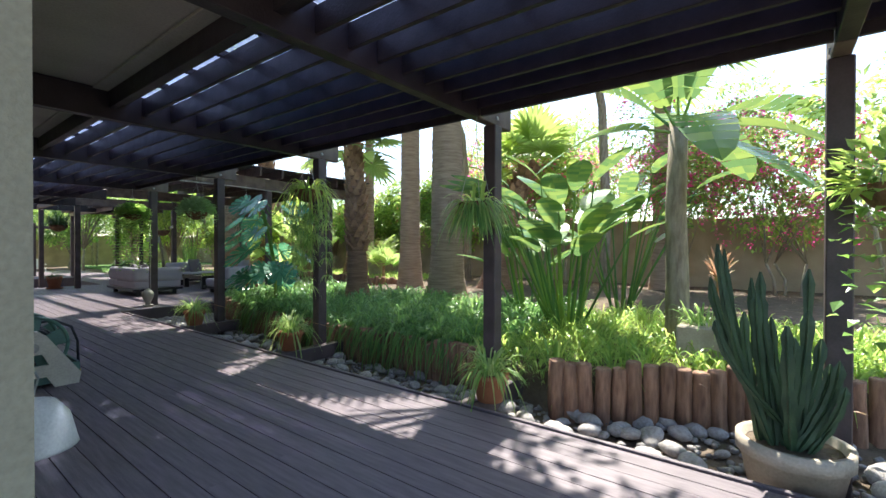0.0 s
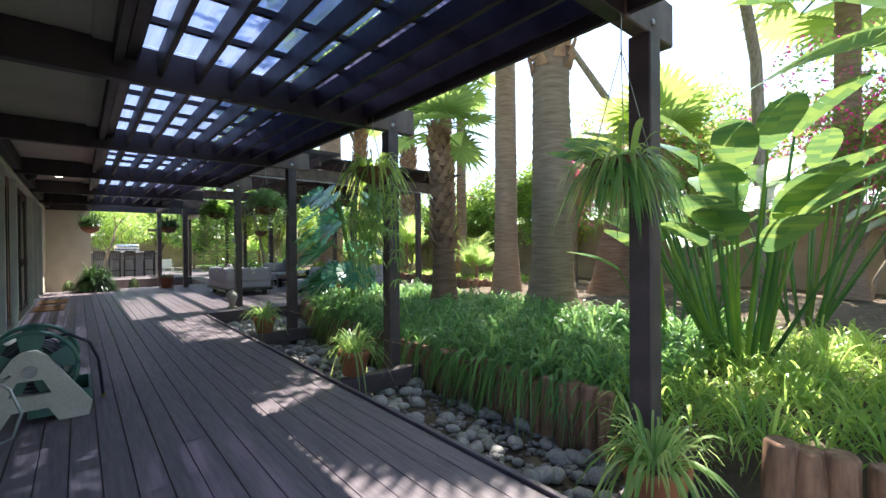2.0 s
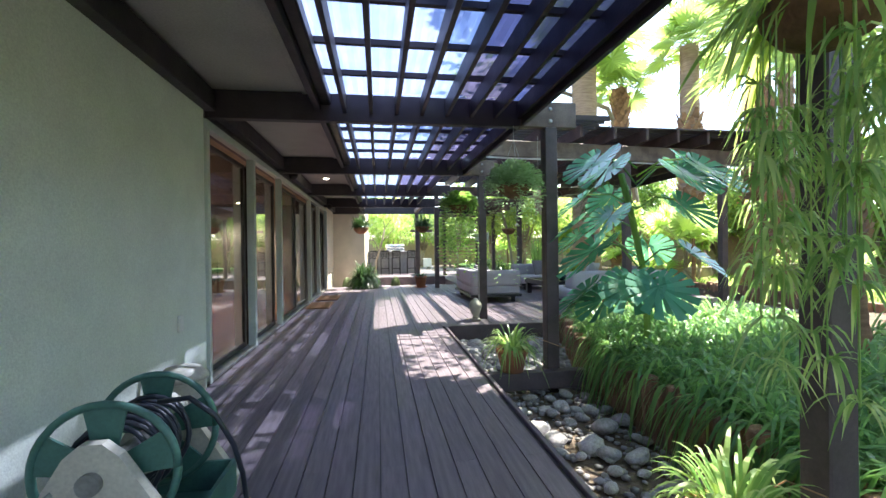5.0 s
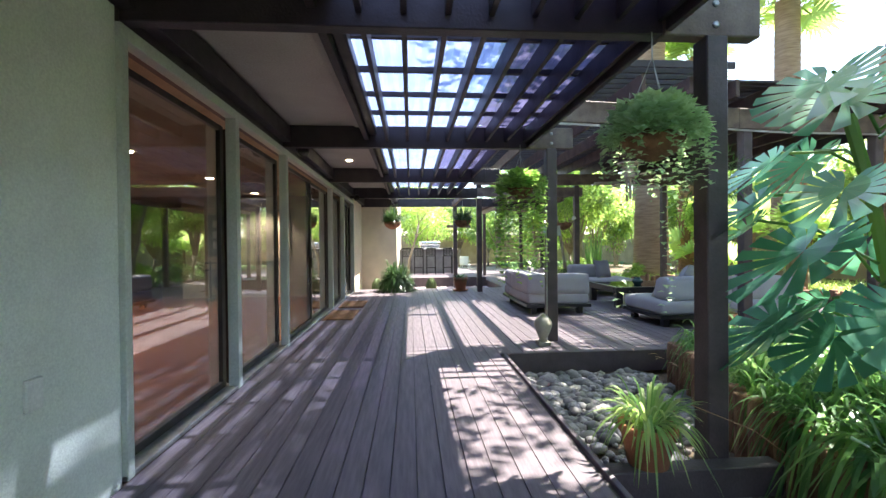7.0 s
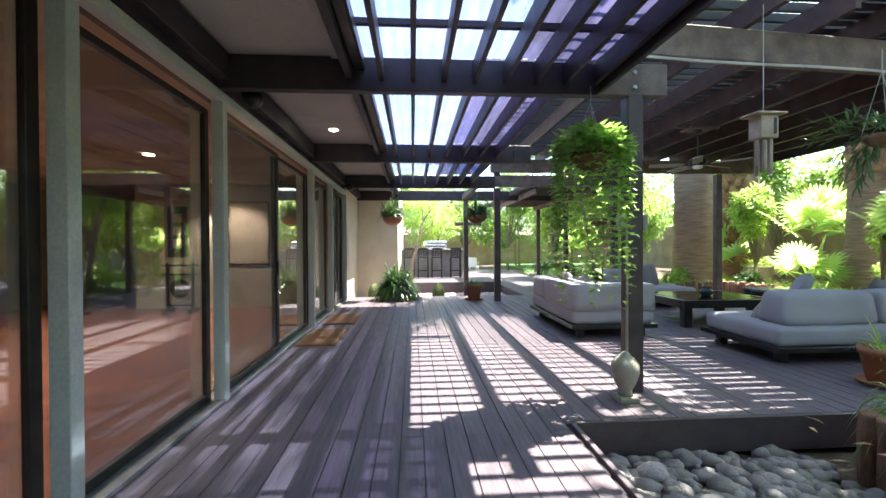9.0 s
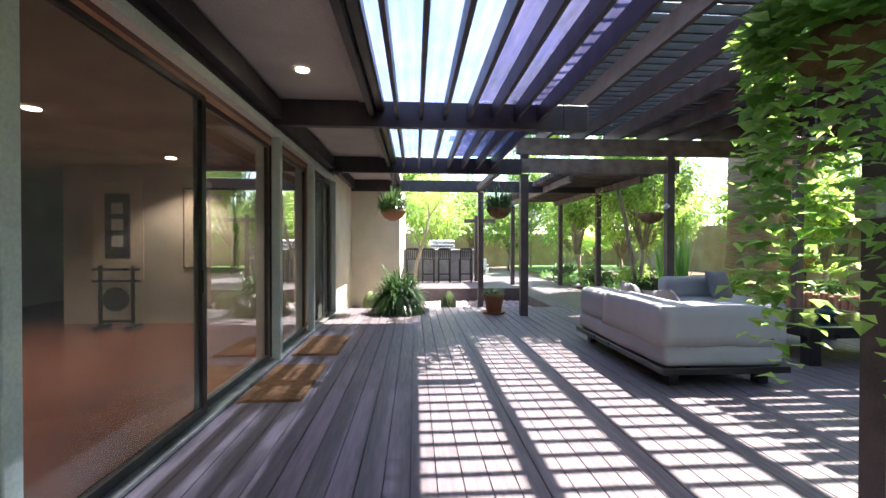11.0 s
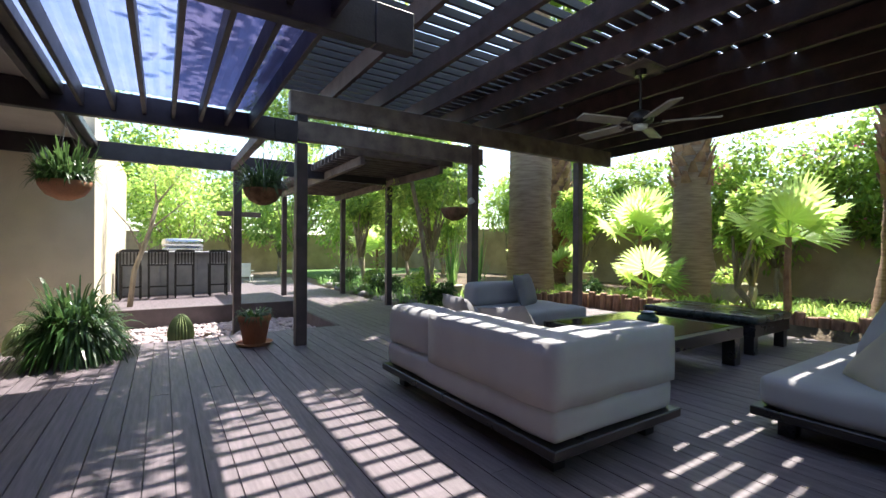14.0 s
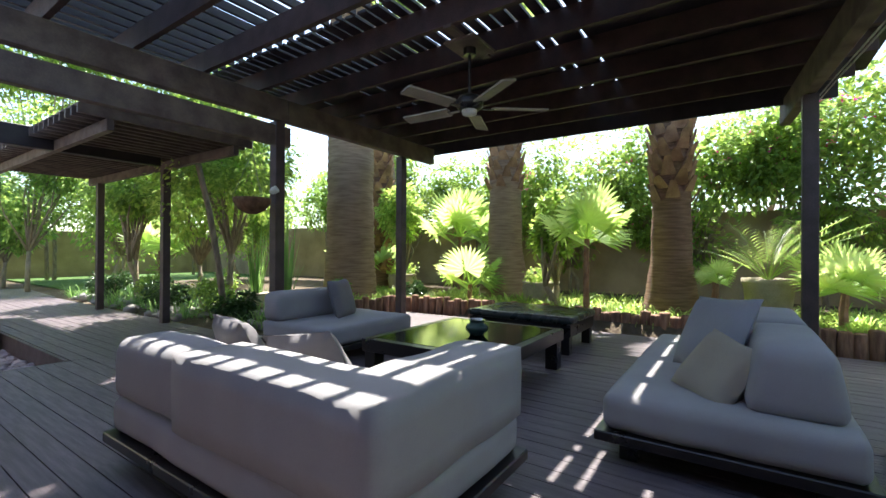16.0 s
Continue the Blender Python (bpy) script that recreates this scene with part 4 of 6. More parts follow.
# ---- small things of the walk ----
def clump(bm, c, n, length, width, r, rise=0.9, droop=0.8, spread=0.04, seg=5):
    for _ in range(n):
        a = r.uniform(0, 2 * math.pi)
        q = spread * r.random() ** 0.5
        blade(bm, (c[0] + q * math.cos(a), c[1] + q * math.sin(a), c[2]), a + r.uniform(-0.5, 0.5), length * r.uniform(0.6, 1.15), width * r.uniform(0.7, 1.2), rise * r.uniform(0.55, 1.25), droop * r.uniform(0.7, 1.3), seg, r.uniform(0, 3))


def terracotta_pot(t, r0, h, loc=(0, 0, 0), material=None, label="orange terracotta pot", rim=True, saucer=False):
    p = [(r0 * 0.68, 0), (r0 * 0.93, h * 0.80)] + ([(r0, h * 0.80), (r0, h)] if rim else [(r0, h)]) + [(r0 * 0.88, h), (r0 * 0.82, h * 0.86)]
    part("pot", lathe(bmesh.new(), p, 24, loc), material or M_TERRA, t, label, True)
    part("soil", lathe(bmesh.new(), [(r0 * 0.84, h * 0.86), (r0 * 0.84, h * 0.9)], 16, loc), M_SOIL, t)
    if saucer:
        part("saucer", lathe(bmesh.new(), [(r0 * 0.95, -0.02), (r0 * 1.12, 0.015), (r0 * 1.05, 0.015), (r0 * 0.9, -0.004)], 24, loc), material or M_TERRA, t, "clay saucer")


def spider_pot(x, y, z, seed, h=0.25, r0=0.17, runner=None):
    t = thing("potted_spider_plant", "spider plant in a terracotta pot on a deck beam end", "potted plant", (x, y, z), "potted spider plants")
    r = rng(seed)
    terracotta_pot(t, r0, h)
    bm = bmesh.new()
    clump(bm, (0, 0, h * 0.95), 110, 0.43, 0.021, r, 1.15, 0.9, 0.09, 6)
    clump(bm, (0, 0, h * 0.95), 24, 0.50, 0.020, r, 0.8, 1.3, 0.10, 6)
    part("leaves", bm, L_SPIDER, t, "arching striped leaves")
    if runner:
        bm = bmesh.new()
        tube(bm, [(0, 0, h)] + runner, 0.004, 4)
        part("runner", bm, L_DRY, t, "thin pale flower stalk")
    return t


for k, (x, y) in enumerate(((3.50, 1.74), (3.50, 4.86), (3.52, 7.80))):
    t = tagged(part("stub_beam", boxm(DECK_X + 0.034, 4.32, POST_Y[k + 1] - 0.2, POST_Y[k + 1] - 0.075, -0.215, -0.03, 0.006), M_DECKD), "dark deck beam end that carries a pot", "beam", "deck beam ends")
    spider_pot(x, y - 0.02, -0.028, 20 + k, runner=[(0.3, 0.05, 0.33), (0.6, -0.1, 0.22), (0.85, -0.2, 0.02)] if k else None)


def hanging(x, y, z, r0, label, leaves, group="hanging baskets", top=2.6, kind="coir"):
    """A hanging basket: z is the rim."""
    t = thing("hanging_basket", label, "hanging plant", (x, y, z), group)
    part("basket", lathe(bmesh.new(), [(r0 * 0.25, -r0 * 0.85), (r0 * 0.7, -r0 * 0.62), (r0 * 0.95, -r0 * 0.25), (r0, 0), (r0 * 0.9, 0), (r0 * 0.85, -0.04)], 20), M_COIR if kind == "coir" else M_TERRA, t, "brown coir basket", True)
    bm = bmesh.new()
    for k in range(3):
        a = k * 2.094 + 0.4
        tube(bm, [(r0 * math.cos(a), r0 * math.sin(a), 0), (0, 0, (top - z) * 0.75)], 0.003, 4)
    tube(bm, [(0, 0, (top - z) * 0.75), (0, 0, top - z)], 0.004, 4)
    part("hanger", bm, M_METAL, t, "thin wire hanger")
    for nm, bm, ml, lb in leaves:
        tagged(part(nm, bm, ml, t, lb), kind="stuff")
    return t


def strap_ball(r, n, L, w, rise=0.8, droop=1.2, spread=0.1, z=0.0):
    bm = bmesh.new()
    clump(bm, (0, 0, z - 0.03), n, L, w, r, rise, droop, spread, 6)
    return bm


def trailing(r, n, L0, L1, size, rad, width=0.5, gap=0.055, aspect=0.8, out=0.04, sway=0.05):
    """Vines that fall over a rim with small leaves."""
    bm = bmesh.new()
    for _ in range(n):
        a = r.uniform(0, 2 * math.pi)
        L = r.uniform(L0, L1)
        x, y, z = rad * math.cos(a), rad * math.sin(a), 0.02
        s = 0
        dx, dy = math.cos(a), math.sin(a)
        while s < L:
            f = min(1, s / 0.12)
            x += dx * out * (1 - f) + r.uniform(-sway, sway) * 0.3
            y += dy * out * (1 - f) + r.uniform(-sway, sway) * 0.3
            z -= gap * f
            s += gap
            q = r.uniform(0, 2 * math.pi)
            leaf(bm, (x, y, z), (math.cos(q), math.sin(q), r.uniform(-0.6, 0.3)), (0, 0, 1), size * r.uniform(0.6, 1.2), size * aspect * r.uniform(0.7, 1.1))
    return bm


def mound(r, n, R, size, flat=0.6, aspect=0.8):
    bm = bmesh.new()
    for _ in range(n):
        a, e = r.uniform(0, 2 * math.pi), math.asin(r.uniform(-0.25, 1))
        q = R * r.uniform(0.55, 1.05)
        p = Vector((q * math.cos(a) * math.cos(e), q * math.sin(a) * math.cos(e), q * math.sin(e) * flat))
        d = p.normalized() + Vector((r.uniform(-0.6, 0.6), r.uniform(-0.6, 0.6), r.uniform(-0.3, 0.6)))
        leaf(bm, p, d, (0, 0, 1), size * r.uniform(0.6, 1.2), size * aspect)
    return bm


r = rng(40)
hanging(3.62, 1.95, 1.78, 0.17, "hanging coir basket with arching strap leaves beside the second post", [
    ("leaves", strap_ball(r, 190, 0.36, 0.018, 0.7, 1.3, 0.14), L_SPIDER, "thin arching leaves"),
    ("fronds", strap_ball(r, 22, 0.42, 0.04, 1.2, 1.0, 0.08), L_BRIGHT, "broad bright leaves"),
    ("under_leaves", strap_ball(r, 110, 0.26, 0.014, 0.0, 1.3, 0.15), L_STRAP, "green drooping leaves"), ("dry_leaves", strap_ball(r, 40, 0.2, 0.012, 0.1, 1.2, 0.15), L_DRY, "dry drooping leaves")])
bm = strap_ball(r, 120, 0.50, 0.026, 1.1, 1.3, 0.12)
bm2 = bmesh.new()
for k in range(24):
    a = r.uniform(0, 6.28)
    rr_ = r.uniform(0.10, 0.25)
    L = r.uniform(0.35, 1.25)
    x, y = rr_ * math.cos(a), rr_ * math.sin(a)
    tube(bm2, [(0.1 * math.cos(a), 0.1 * math.sin(a), 0.02), (x, y, -0.08), (x * 1.1, y * 1.1, -L)], 0.003, 3)
    for q in range(3):
        zz = -L * (0.45 + 0.27 * q)
        clump(bm2, (x * 1.08, y * 1.08, zz), 12, 0.17, 0.014, r, 0.7, 1.3, 0.01, 4)
hanging(3.55, 4.50, 2.08, 0.18, "big hanging spider plant trailing long runners of plantlets", [
    ("leaves", bm, L_BRIGHT, "dense arching leaves"), ("hanging_foliage", bm2, L_SPIDER, "long hanging runners with small plantlets")])
hanging(3.57, 7.80, 1.98, 0.19, "round hanging basket of pale green round leaves with trailing stems", [
    ("leaves", mound(r, 1400, 0.28, 0.06, 0.75, 0.95), L_MINT, "pale round leaves"),
    ("hanging_foliage", trailing(r, 44, 0.2, 0.5, 0.05, 0.20, gap=0.03), L_MINT, "trailing stems"),
    ("long_trail", trailing(r, 3, 1.0, 1.55, 0.05, 0.10, gap=0.04), L_MINT, "one long trailing stem")])
hanging(3.52, 10.80, 2.05, 0.17, "hanging basket of bright ivy with long trailing vines", [
    ("leaves", mound(r, 750, 0.30, 0.085, 0.65, 0.85), L_IVY, "bright ivy leaves"),
    ("hanging_foliage", trailing(r, 80, 0.45, 1.35, 0.075, 0.22, gap=0.06, aspect=0.9), L_IVY, "long ivy vines")])
hanging(1.57, 17.95, 1.99, 0.25, "hanging terracotta coloured basket with spiky green leaves", [
    ("leaves", strap_ball(r, 420, 0.40, 0.024, 1.6, 0.95, 0.22), L_FERN, "fine green leaves")], kind="clay", top=2.86)
hanging(3.54, 17.27, 1.98, 0.23, "hanging coir basket with a fern under the beam", [
    ("leaves", strap_ball(r, 380, 0.40, 0.022, 1.5, 0.95, 0.20), L_FERN, "fine fern leaves")])
hanging(6.42, 17.25, 1.90, 0.23, "hanging coir basket with sparse leaves by a brown post", [
    ("leaves", strap_ball(r, 40, 0.22, 0.012, 1.0, 1.0, 0.13), L_FERN, "sparse leaves")], top=2.68)
hanging(3.62, -0.9, 1.72, 0.2, "hanging basket with leafy stems near the first post", [
    ("leaves", mound(r, 260, 0.34, 0.11, 0.8, 0.6), L_BRIGHT, "bright leaves"),
    ("spikes", strap_ball(r, 50, 0.5, 0.03, 1.2, 1.0, 0.1), L_SPIDER, "pale strap leaves"),
    ("hanging_foliage", trailing(r, 14, 0.4, 1.2, 0.1, 0.2, gap=0.09), L_IVY, "trailing stems")])
# asparagus-like fern hung at the pavilion's corner
bm = bmesh.new()
for k in range(46):
    a, e = r.uniform(0, 6.28), r.uniform(-0.9, 0.9)
    d = Vector((math.cos(a) * math.cos(e), math.sin(a) * math.cos(e), math.sin(e)))
    L = r.uniform(0.3, 0.6)
    for q in range(7):
        p = d * L * (0.3 + q * 0.1) - Vector((0, 0, 0.12 * (q / 7) ** 2))
        for s in (-1, 1):
            leaf(bm, p, d + Vector((r.uniform(-.8, .8), r.uniform(-.8, .8), r.uniform(-.8, .5))), (0, 0, 1), 0.16, 0.018)
hanging(6.05, 10.75, 2.22, 0.13, "hanging fern with narrow dark leaves at the pavilion's edge", [("leaves", bm, L_FERN, "narrow fern leaves"), ("hanging_foliage", trailing(r, 12, 0.3, 0.7, 0.1, 0.12, gap=0.08, aspect=0.25), L_FERN, "drooping fronds")], top=2.95)


def hose_reel():
    t = thing("hose_reel_cart", "beige and green garden hose reel cart against the stucco wall", "hose reel", (1.0, 5.46, 0), rz=0)
    # side frames: A-shaped plates, one at each end of the axle (axle along y)
    for k, y in enumerate((-0.27, 0.30)):
        bm = bmesh.new()
        out = [(-0.30, 0.0), (-0.34, 0.10), (-0.10, 0.50), (-0.04, 0.55), (0.04, 0.55), (0.10, 0.50), (0.36, 0.10), (0.34, 0.0), (0.16, 0.0), (0.10, 0.11), (-0.10, 0.11), (-0.16, 0.0)]
        a = [bm.verts.new((px, y - 0.025, pz)) for px, pz in out]
        b = [bm.verts.new((px, y + 0.025, pz)) for px, pz in out]
        # two legs and a bridge as strips with a window between
        win = [(-0.12, 0.22), (-0.07, 0.33), (0.07, 0.33), (0.12, 0.22)]
        wa = [bm.verts.new((px, y - 0.025, pz)) for px, pz in win]
        wb = [bm.verts.new((px, y + 0.025, pz)) for px, pz in win]
        for V, W, fl in ((a, wa, False), (b, wb, True)):
            polys = [(V[0], V[1], W[0], V[10], V[11]), (V[1], V[2], W[1], W[0]), (V[2], V[3], V[4], V[5], W[2], W[1]), (V[5], V[6], W[3], W[2]), (V[6], V[7], V[8], V[9], W[3]), (V[9], V[10], W[0], W[3])]
            for p in polys:
                bm.faces.new(p[::-1] if fl else p)
        for V0, V1 in ((a, b), (wa, wb)):
            for i in range(len(V0)):
                j = (i + 1) % len(V0)
                bm.faces.new((V0[i], V0[j], V1[j], V1[i]))
        bmesh.ops.recalc_face_normals(bm, faces=bm.faces[:])
        part("side_frame", bm, M_PLASTIC, t, "beige plastic A-frame")
    m = pose(0, 0, 0.40, 90, 0, 0)
    part("hub", lathe(bmesh.new(), [(0.045, -0.34), (0.045, 0.32)], 16, m=m), M_METAL, t)
    for y in (-0.20, 0.23):
        bm = bmesh.new()
        ring = [(0.275 * math.cos(a * math.pi / 16), y, 0.40 + 0.275 * math.sin(a * math.pi / 16)) for a in range(33)]
        tube(bm, ring, 0.017, 8)
        for k in range(5):
            a = k * 2 * math.pi / 5 + 0.3
            c, s = math.cos(a), math.sin(a)
            n = Vector((-s, 0, c))
            d = Vector((c, 0, s))
            vs = []
            for q, w in ((0.04, 0.035), (0.265, 0.085)):
                p = Vector((0, y, 0.40)) + d * q
                vs += [p - n * w, p + n * w]
            sp = bmesh.new()
            lo = [sp.verts.new(v + Vector((0, -0.006, 0))) for v in (vs[0], vs[1], vs[3], vs[2])]
            hi = [sp.verts.new(v + Vector((0, 0.006, 0))) for v in (vs[0], vs[1], vs[3], vs[2])]
            sp.faces.new(lo)
            sp.faces.new(hi[::-1])
            for i in range(4):
                sp.faces.new((lo[i], hi[i], hi[(i + 1) % 4], lo[(i + 1) % 4]))
            part("spoke", sp, M_GREENP, t, "wide green spoke")
        part("reel_rim", bm, M_GREENP, t, "dark green round rim", True)
    bm = bmesh.new()
    pts = []
    for k in range(170):
        a = k * 2 * math.pi / 20
        rad = 0.16 + 0.012 * (k // 56)
        q = (k % 56) / 56
        y = -0.17 + 0.36 * (q if (k // 56) % 2 == 0 else 1 - q)
        pts.append((rad * math.cos(a), y, 0.40 + rad * math.sin(a)))
    tube(bm, pts, 0.012, 6)
    part("wound_hose", bm, M_HOSE, t, "black hose wound on the drum", True)
    tr = bmesh.new()
    box(tr, -0.02, 0.36, -0.24, 0.27, 0.03, 0.05)
    box(tr, 0.34, 0.36, -0.24, 0.27, 0.05, 0.20)
    for y in (-0.24, 0.255):
        box(tr, -0.02, 0.34, y, y + 0.015, 0.05, 0.20)
    part("tray", tr, M_GREENP, t, "green plastic tray")
    for y in (-0.33, 0.34):
        part("cart_wheel", lathe(bmesh.new(), [(0.03, -0.03), (0.10, -0.025), (0.11, 0.0), (0.10, 0.025), (0.03, 0.03)], 18, m=pose(-0.30, y, 0.11, 90, 0, 0)), M_GREENP, t, "green cart wheel", True)
    h = thing("garden_hose", "black hose arching from the reel to the deck", "hose", (0.97, 5.5, 0))
    bm = bmesh.new()
    tube(bm, [(0.10, 0.05, 0.58), (0.25, 0.02, 0.60), (0.38, -0.02, 0.52), (0.44, 0.03, 0.36), (0.46, 0.10, 0.18), (0.47, 0.12, 0.04), (0.475, 0.125, 0.015)], 0.013, 8)
    part("hose", bm, M_HOSE, h, "", True)
    part("fitting", lathe(bmesh.new(), [(0.015, 0.0), (0.016, 0.035)], 10, (0.475, 0.125, 0.002)), mat("brass", (0.5, 0.36, 0.12), 0.35, metal=0.9), h, "brass hose fitting")
    h = thing("supply_hose", "grey hose looping from the tap to the reel", "hose", (0.60, 4.95, 0))
    bm = bmesh.new()
    tube(bm, [(0.08, 0.02, 0.47), (0.20, -0.02, 0.46), (0.32, -0.08, 0.36), (0.38, -0.14, 0.2), (0.34, -0.18, 0.06), (0.22, -0.2, 0.02), (0.12, -0.16, 0.06), (0.12, -0.08, 0.2), (0.2, 0.05, 0.33), (0.30, 0.16, 0.40)], 0.010, 8)
    part("hose", bm, M_HOSE2, h, "", True)
    p = thing("water_tap", "weathered metal tap and valve pipe by the wall", "pipe", (0.57, 4.82, 0))
    bm = bmesh.new()
    tube(bm, [(0, 0, 0.0), (0, 0, 0.49)], 0.022, 8)
    tube(bm, [(-0.08, 0, 0.47), (0.0, 0, 0.47), (0.03, 0.14, 0.47)], 0.018, 8)
    part("pipe", bm, M_METAL, p, "", True)
    part("valve", lathe(bmesh.new(), [(0.03, 0.16), (0.055, 0.20), (0.055, 0.27), (0.03, 0.31)], 12), M_METAL, p, "round valve body", True)
    part("lever", boxm(-0.03, 0.03, 0.12, 0.14, 0.5, 0.512, 0.003), M_GREENP, p, "green tap lever")
    part("tag", boxm(0.024, 0.03, -0.02, 0.02, 0.06, 0.14), mat("orange tag", (0.8, 0.35, 0.03), 0.5), p, "orange tag")
    # lidded metal pail behind the reel
    b = thing("metal_pail", "old metal pail with a stepped lid near the glass door", "bucket", (0.72, 6.66, 0))
    part("body", lathe(bmesh.new(), [(0.12, 0), (0.135, 0.05), (0.14, 0.36), (0.145, 0.38)], 20), M_PLASTIC, b, "", True)
    part("lid", lathe(bmesh.new(), [(0.165, 0.38), (0.165, 0.41), (0.13, 0.44), (0.12, 0.46), (0.06, 0.475)], 20), M_PLASTIC, b, "stepped round lid", True)
    # white lid or basin leaning by the wall
    c = bmesh.new()
    lathe(c, [(0.03, 0.34), (0.13, 0.31), (0.21, 0.2), (0.25, 0.02), (0.255, 0.0)], 22)
    w = part("white_bin", c, M_WHITE, None, "", True)
    w.location = (0.74, 3.62, 0.0)
    tagged(w, "white rounded plastic lid on the deck by the wall", "bin")


hose_reel()

# switch and sockets, lights
tagged(part("wall_socket", boxm(WALL_X, WALL_X + 0.02, 7.18, 7.27, 0.62, 0.76, 0.006), M_WHITE), "white outdoor socket cover on the stucco wall", "socket")
for y in (13.35,):
    tagged(part("downlight", lathe(bmesh.new(), [(0.055, 2.872), (0.06, 2.884)], 16, (0.98, y, 0)), glow_mat("lamp glow", (1.0, 0.86, 0.62), 4.0)), "small round recessed light in the soffit", "lamp", "recessed lights")
for y in (11.25, 17.05):
    t = thing("loudspeaker", "small round dark speaker under the eaves", "speaker", (0.66, y, 2.60), "eaves speakers")
    part("body", lathe(bmesh.new(), [(0.05, -0.08), (0.075, -0.05), (0.08, 0.03), (0.05, 0.06)], 14, m=pose(0, 0, 0, 70, 0, 10)), M_BRONZE, t, "", True)
    part("bracket", boxm(-0.095, -0.0, -0.015, 0.015, 0.0, 0.05, 0.003), M_BLACK, t)


def doormat(x0, x1, y0, y1):
    t = thing("doormat", "brown coir doormat before the sliding door", "mat", (x0, y0, 0.001), "doormats")
    bm = bmesh.new()
    box(bm, 0, x1 - x0, 0, y1 - y0, 0, 0.018, 0.005)
    part("weave", bm, M_MAT, t)
    part("border", boxm(-0.01, x1 - x0 + 0.01, -0.01, y1 - y0 + 0.01, 0, 0.008, 0.002), M_MAT, t)


doormat(0.53, 1.04, 13.02, 14.10)
doormat(0.55, 1.07, 14.54, 15.58)

v = thing("stone_ornament", "pale stone vase ornament beside the post", "ornament", (3.80, 10.78, 0))
part("base", boxm(-0.08, 0.08, -0.08, 0.08, 0, 0.05, 0.008), M_CERAMIC, v)
part("body", lathe(bmesh.new(), [(0.06, 0.05), (0.05, 0.09), (0.085, 0.16), (0.115, 0.25), (0.11, 0.31), (0.07, 0.36), (0.05, 0.37), (0.03, 0.40), (0.01, 0.41)], 20), M_CERAMIC, v, "rounded stone body", True)

h = thing("birdhouse_chime", "wooden birdhouse chime hanging from the pavilion header", "wind chime", (4.955, 10.72, 2.16))
part("roof", boxm(-0.13, 0.13, -0.10, 0.10, 0.19, 0.205, 0.003), M_CHIME, h, "flat wooden roof")
part("house", boxm(-0.075, 0.075, -0.07, 0.07, 0.0, 0.188, 0.004), M_CHIME, h, "small wooden house")
part("hole", boxm(0.03, 0.055, -0.0745, -0.0705, 0.03, 0.16), M_BLACK, h, "dark opening")
for k in range(6):
    a = k * math.pi / 3
    part("tube", lathe(bmesh.new(), [(0.017, -0.22 - 0.04 * (k % 3)), (0.017, -0.01)], 8, (0.05 * math.cos(a), 0.05 * math.sin(a), 0)), M_CHIME, h)
bm = bmesh.new()
tube(bm, [(0, 0, 0.2), (0, 0, 1.112)], 0.003, 4)
part("cord", bm, M_CABLE, h)

# cables under the header
for z, off in ((2.945, -0.09), (2.925, -0.11)):
    bm = bmesh.new()
    tube(bm, [(4.0 + k * 0.6, 11.05 + off + (0.15 + k * 0.6) * 0.087, z - 0.012 * math.sin(k * 1.3)) for k in range(11)], 0.008, 5)
    tagged(part("cable", bm, M_CABLE), "pale cable run under the header beam", "cable", "header cables")
# junction boxes on the post
tagged(part("socket_box", boxm(4.070, 4.12, 11.0, 11.08, 1.42, 1.56, 0.004), M_METAL), "grey outdoor socket box on the post", "socket", "socket boxes")
tagged(part("socket_box", boxm(3.87, 3.93, 11.0, 11.09, 1.42, 1.56, 0.004), M_METAL), "grey outdoor socket box on the post", "socket", "socket boxes")
tagged(part("spotlight", lathe(bmesh.new(), [(0.03, -0.05), (0.05, 0.0), (0.045, 0.05)], 12, m=pose(6.66, 17.15, 2.02, 60, 0, 30)), M_WHITE), "small white spotlight on the brown post", "lamp")
bm = bmesh.new()
tube(bm, [(3.915, 10.975, 0.03), (3.915, 10.975, 1.42)], 0.012, 6)
tagged(part("conduit", bm, M_METAL), "thin grey conduit along the post", "pipe")


def pot_thing(x, y, z, label, r0, h, leaves, material=None, potlabel="orange terracotta pot", saucer=True, name="potted_plant", group=""):
    t = thing(name, label, "potted plant", (x, y, z), group)
    terracotta_pot(t, r0, h, (0, 0, 0.025 if saucer else 0), material, potlabel, True, saucer)
    for nm, bm, ml, lb in leaves:
        part(nm, bm, ml, t, lb)
    return t


bm = bmesh.new()
clump(bm, (0, 0, 0.12), 760, 0.74, 0.028, r, 1.1, 1.0, 0.20, 6)
clump(bm, (0, 0, 0.18), 760, 0.72, 0.028, r, 1.6, 1.25, 0.20, 6)
t = thing("fern", "round bushy green fern on the deck by the glass doors", "plant", (1.68, 17.78, 0.0))
part("leaves", bm, L_FERN, t, "dense arching fronds")
bm = bmesh.new()
clump(bm, (0, 0, 0.34), 240, 0.24, 0.016, r, 1.1, 0.9, 0.14, 5)
pot_thing(3.50, 17.55, 0, "terracotta pot of grassy leaves beside the post", 0.20, 0.36, [("leaves", bm, L_FERN, "low green leaves")])
bm = bmesh.new()
clump(bm, (0, 0, 0.26), 60, 0.35, 0.025, r, 1.2, 0.7, 0.06, 5)
pot_thing(6.35, 10.95, 0, "terracotta pot with a glass collar at the pavilion's edge", 0.21, 0.32, [("leaves", bm, L_BRIGHT, "short green leaves")])

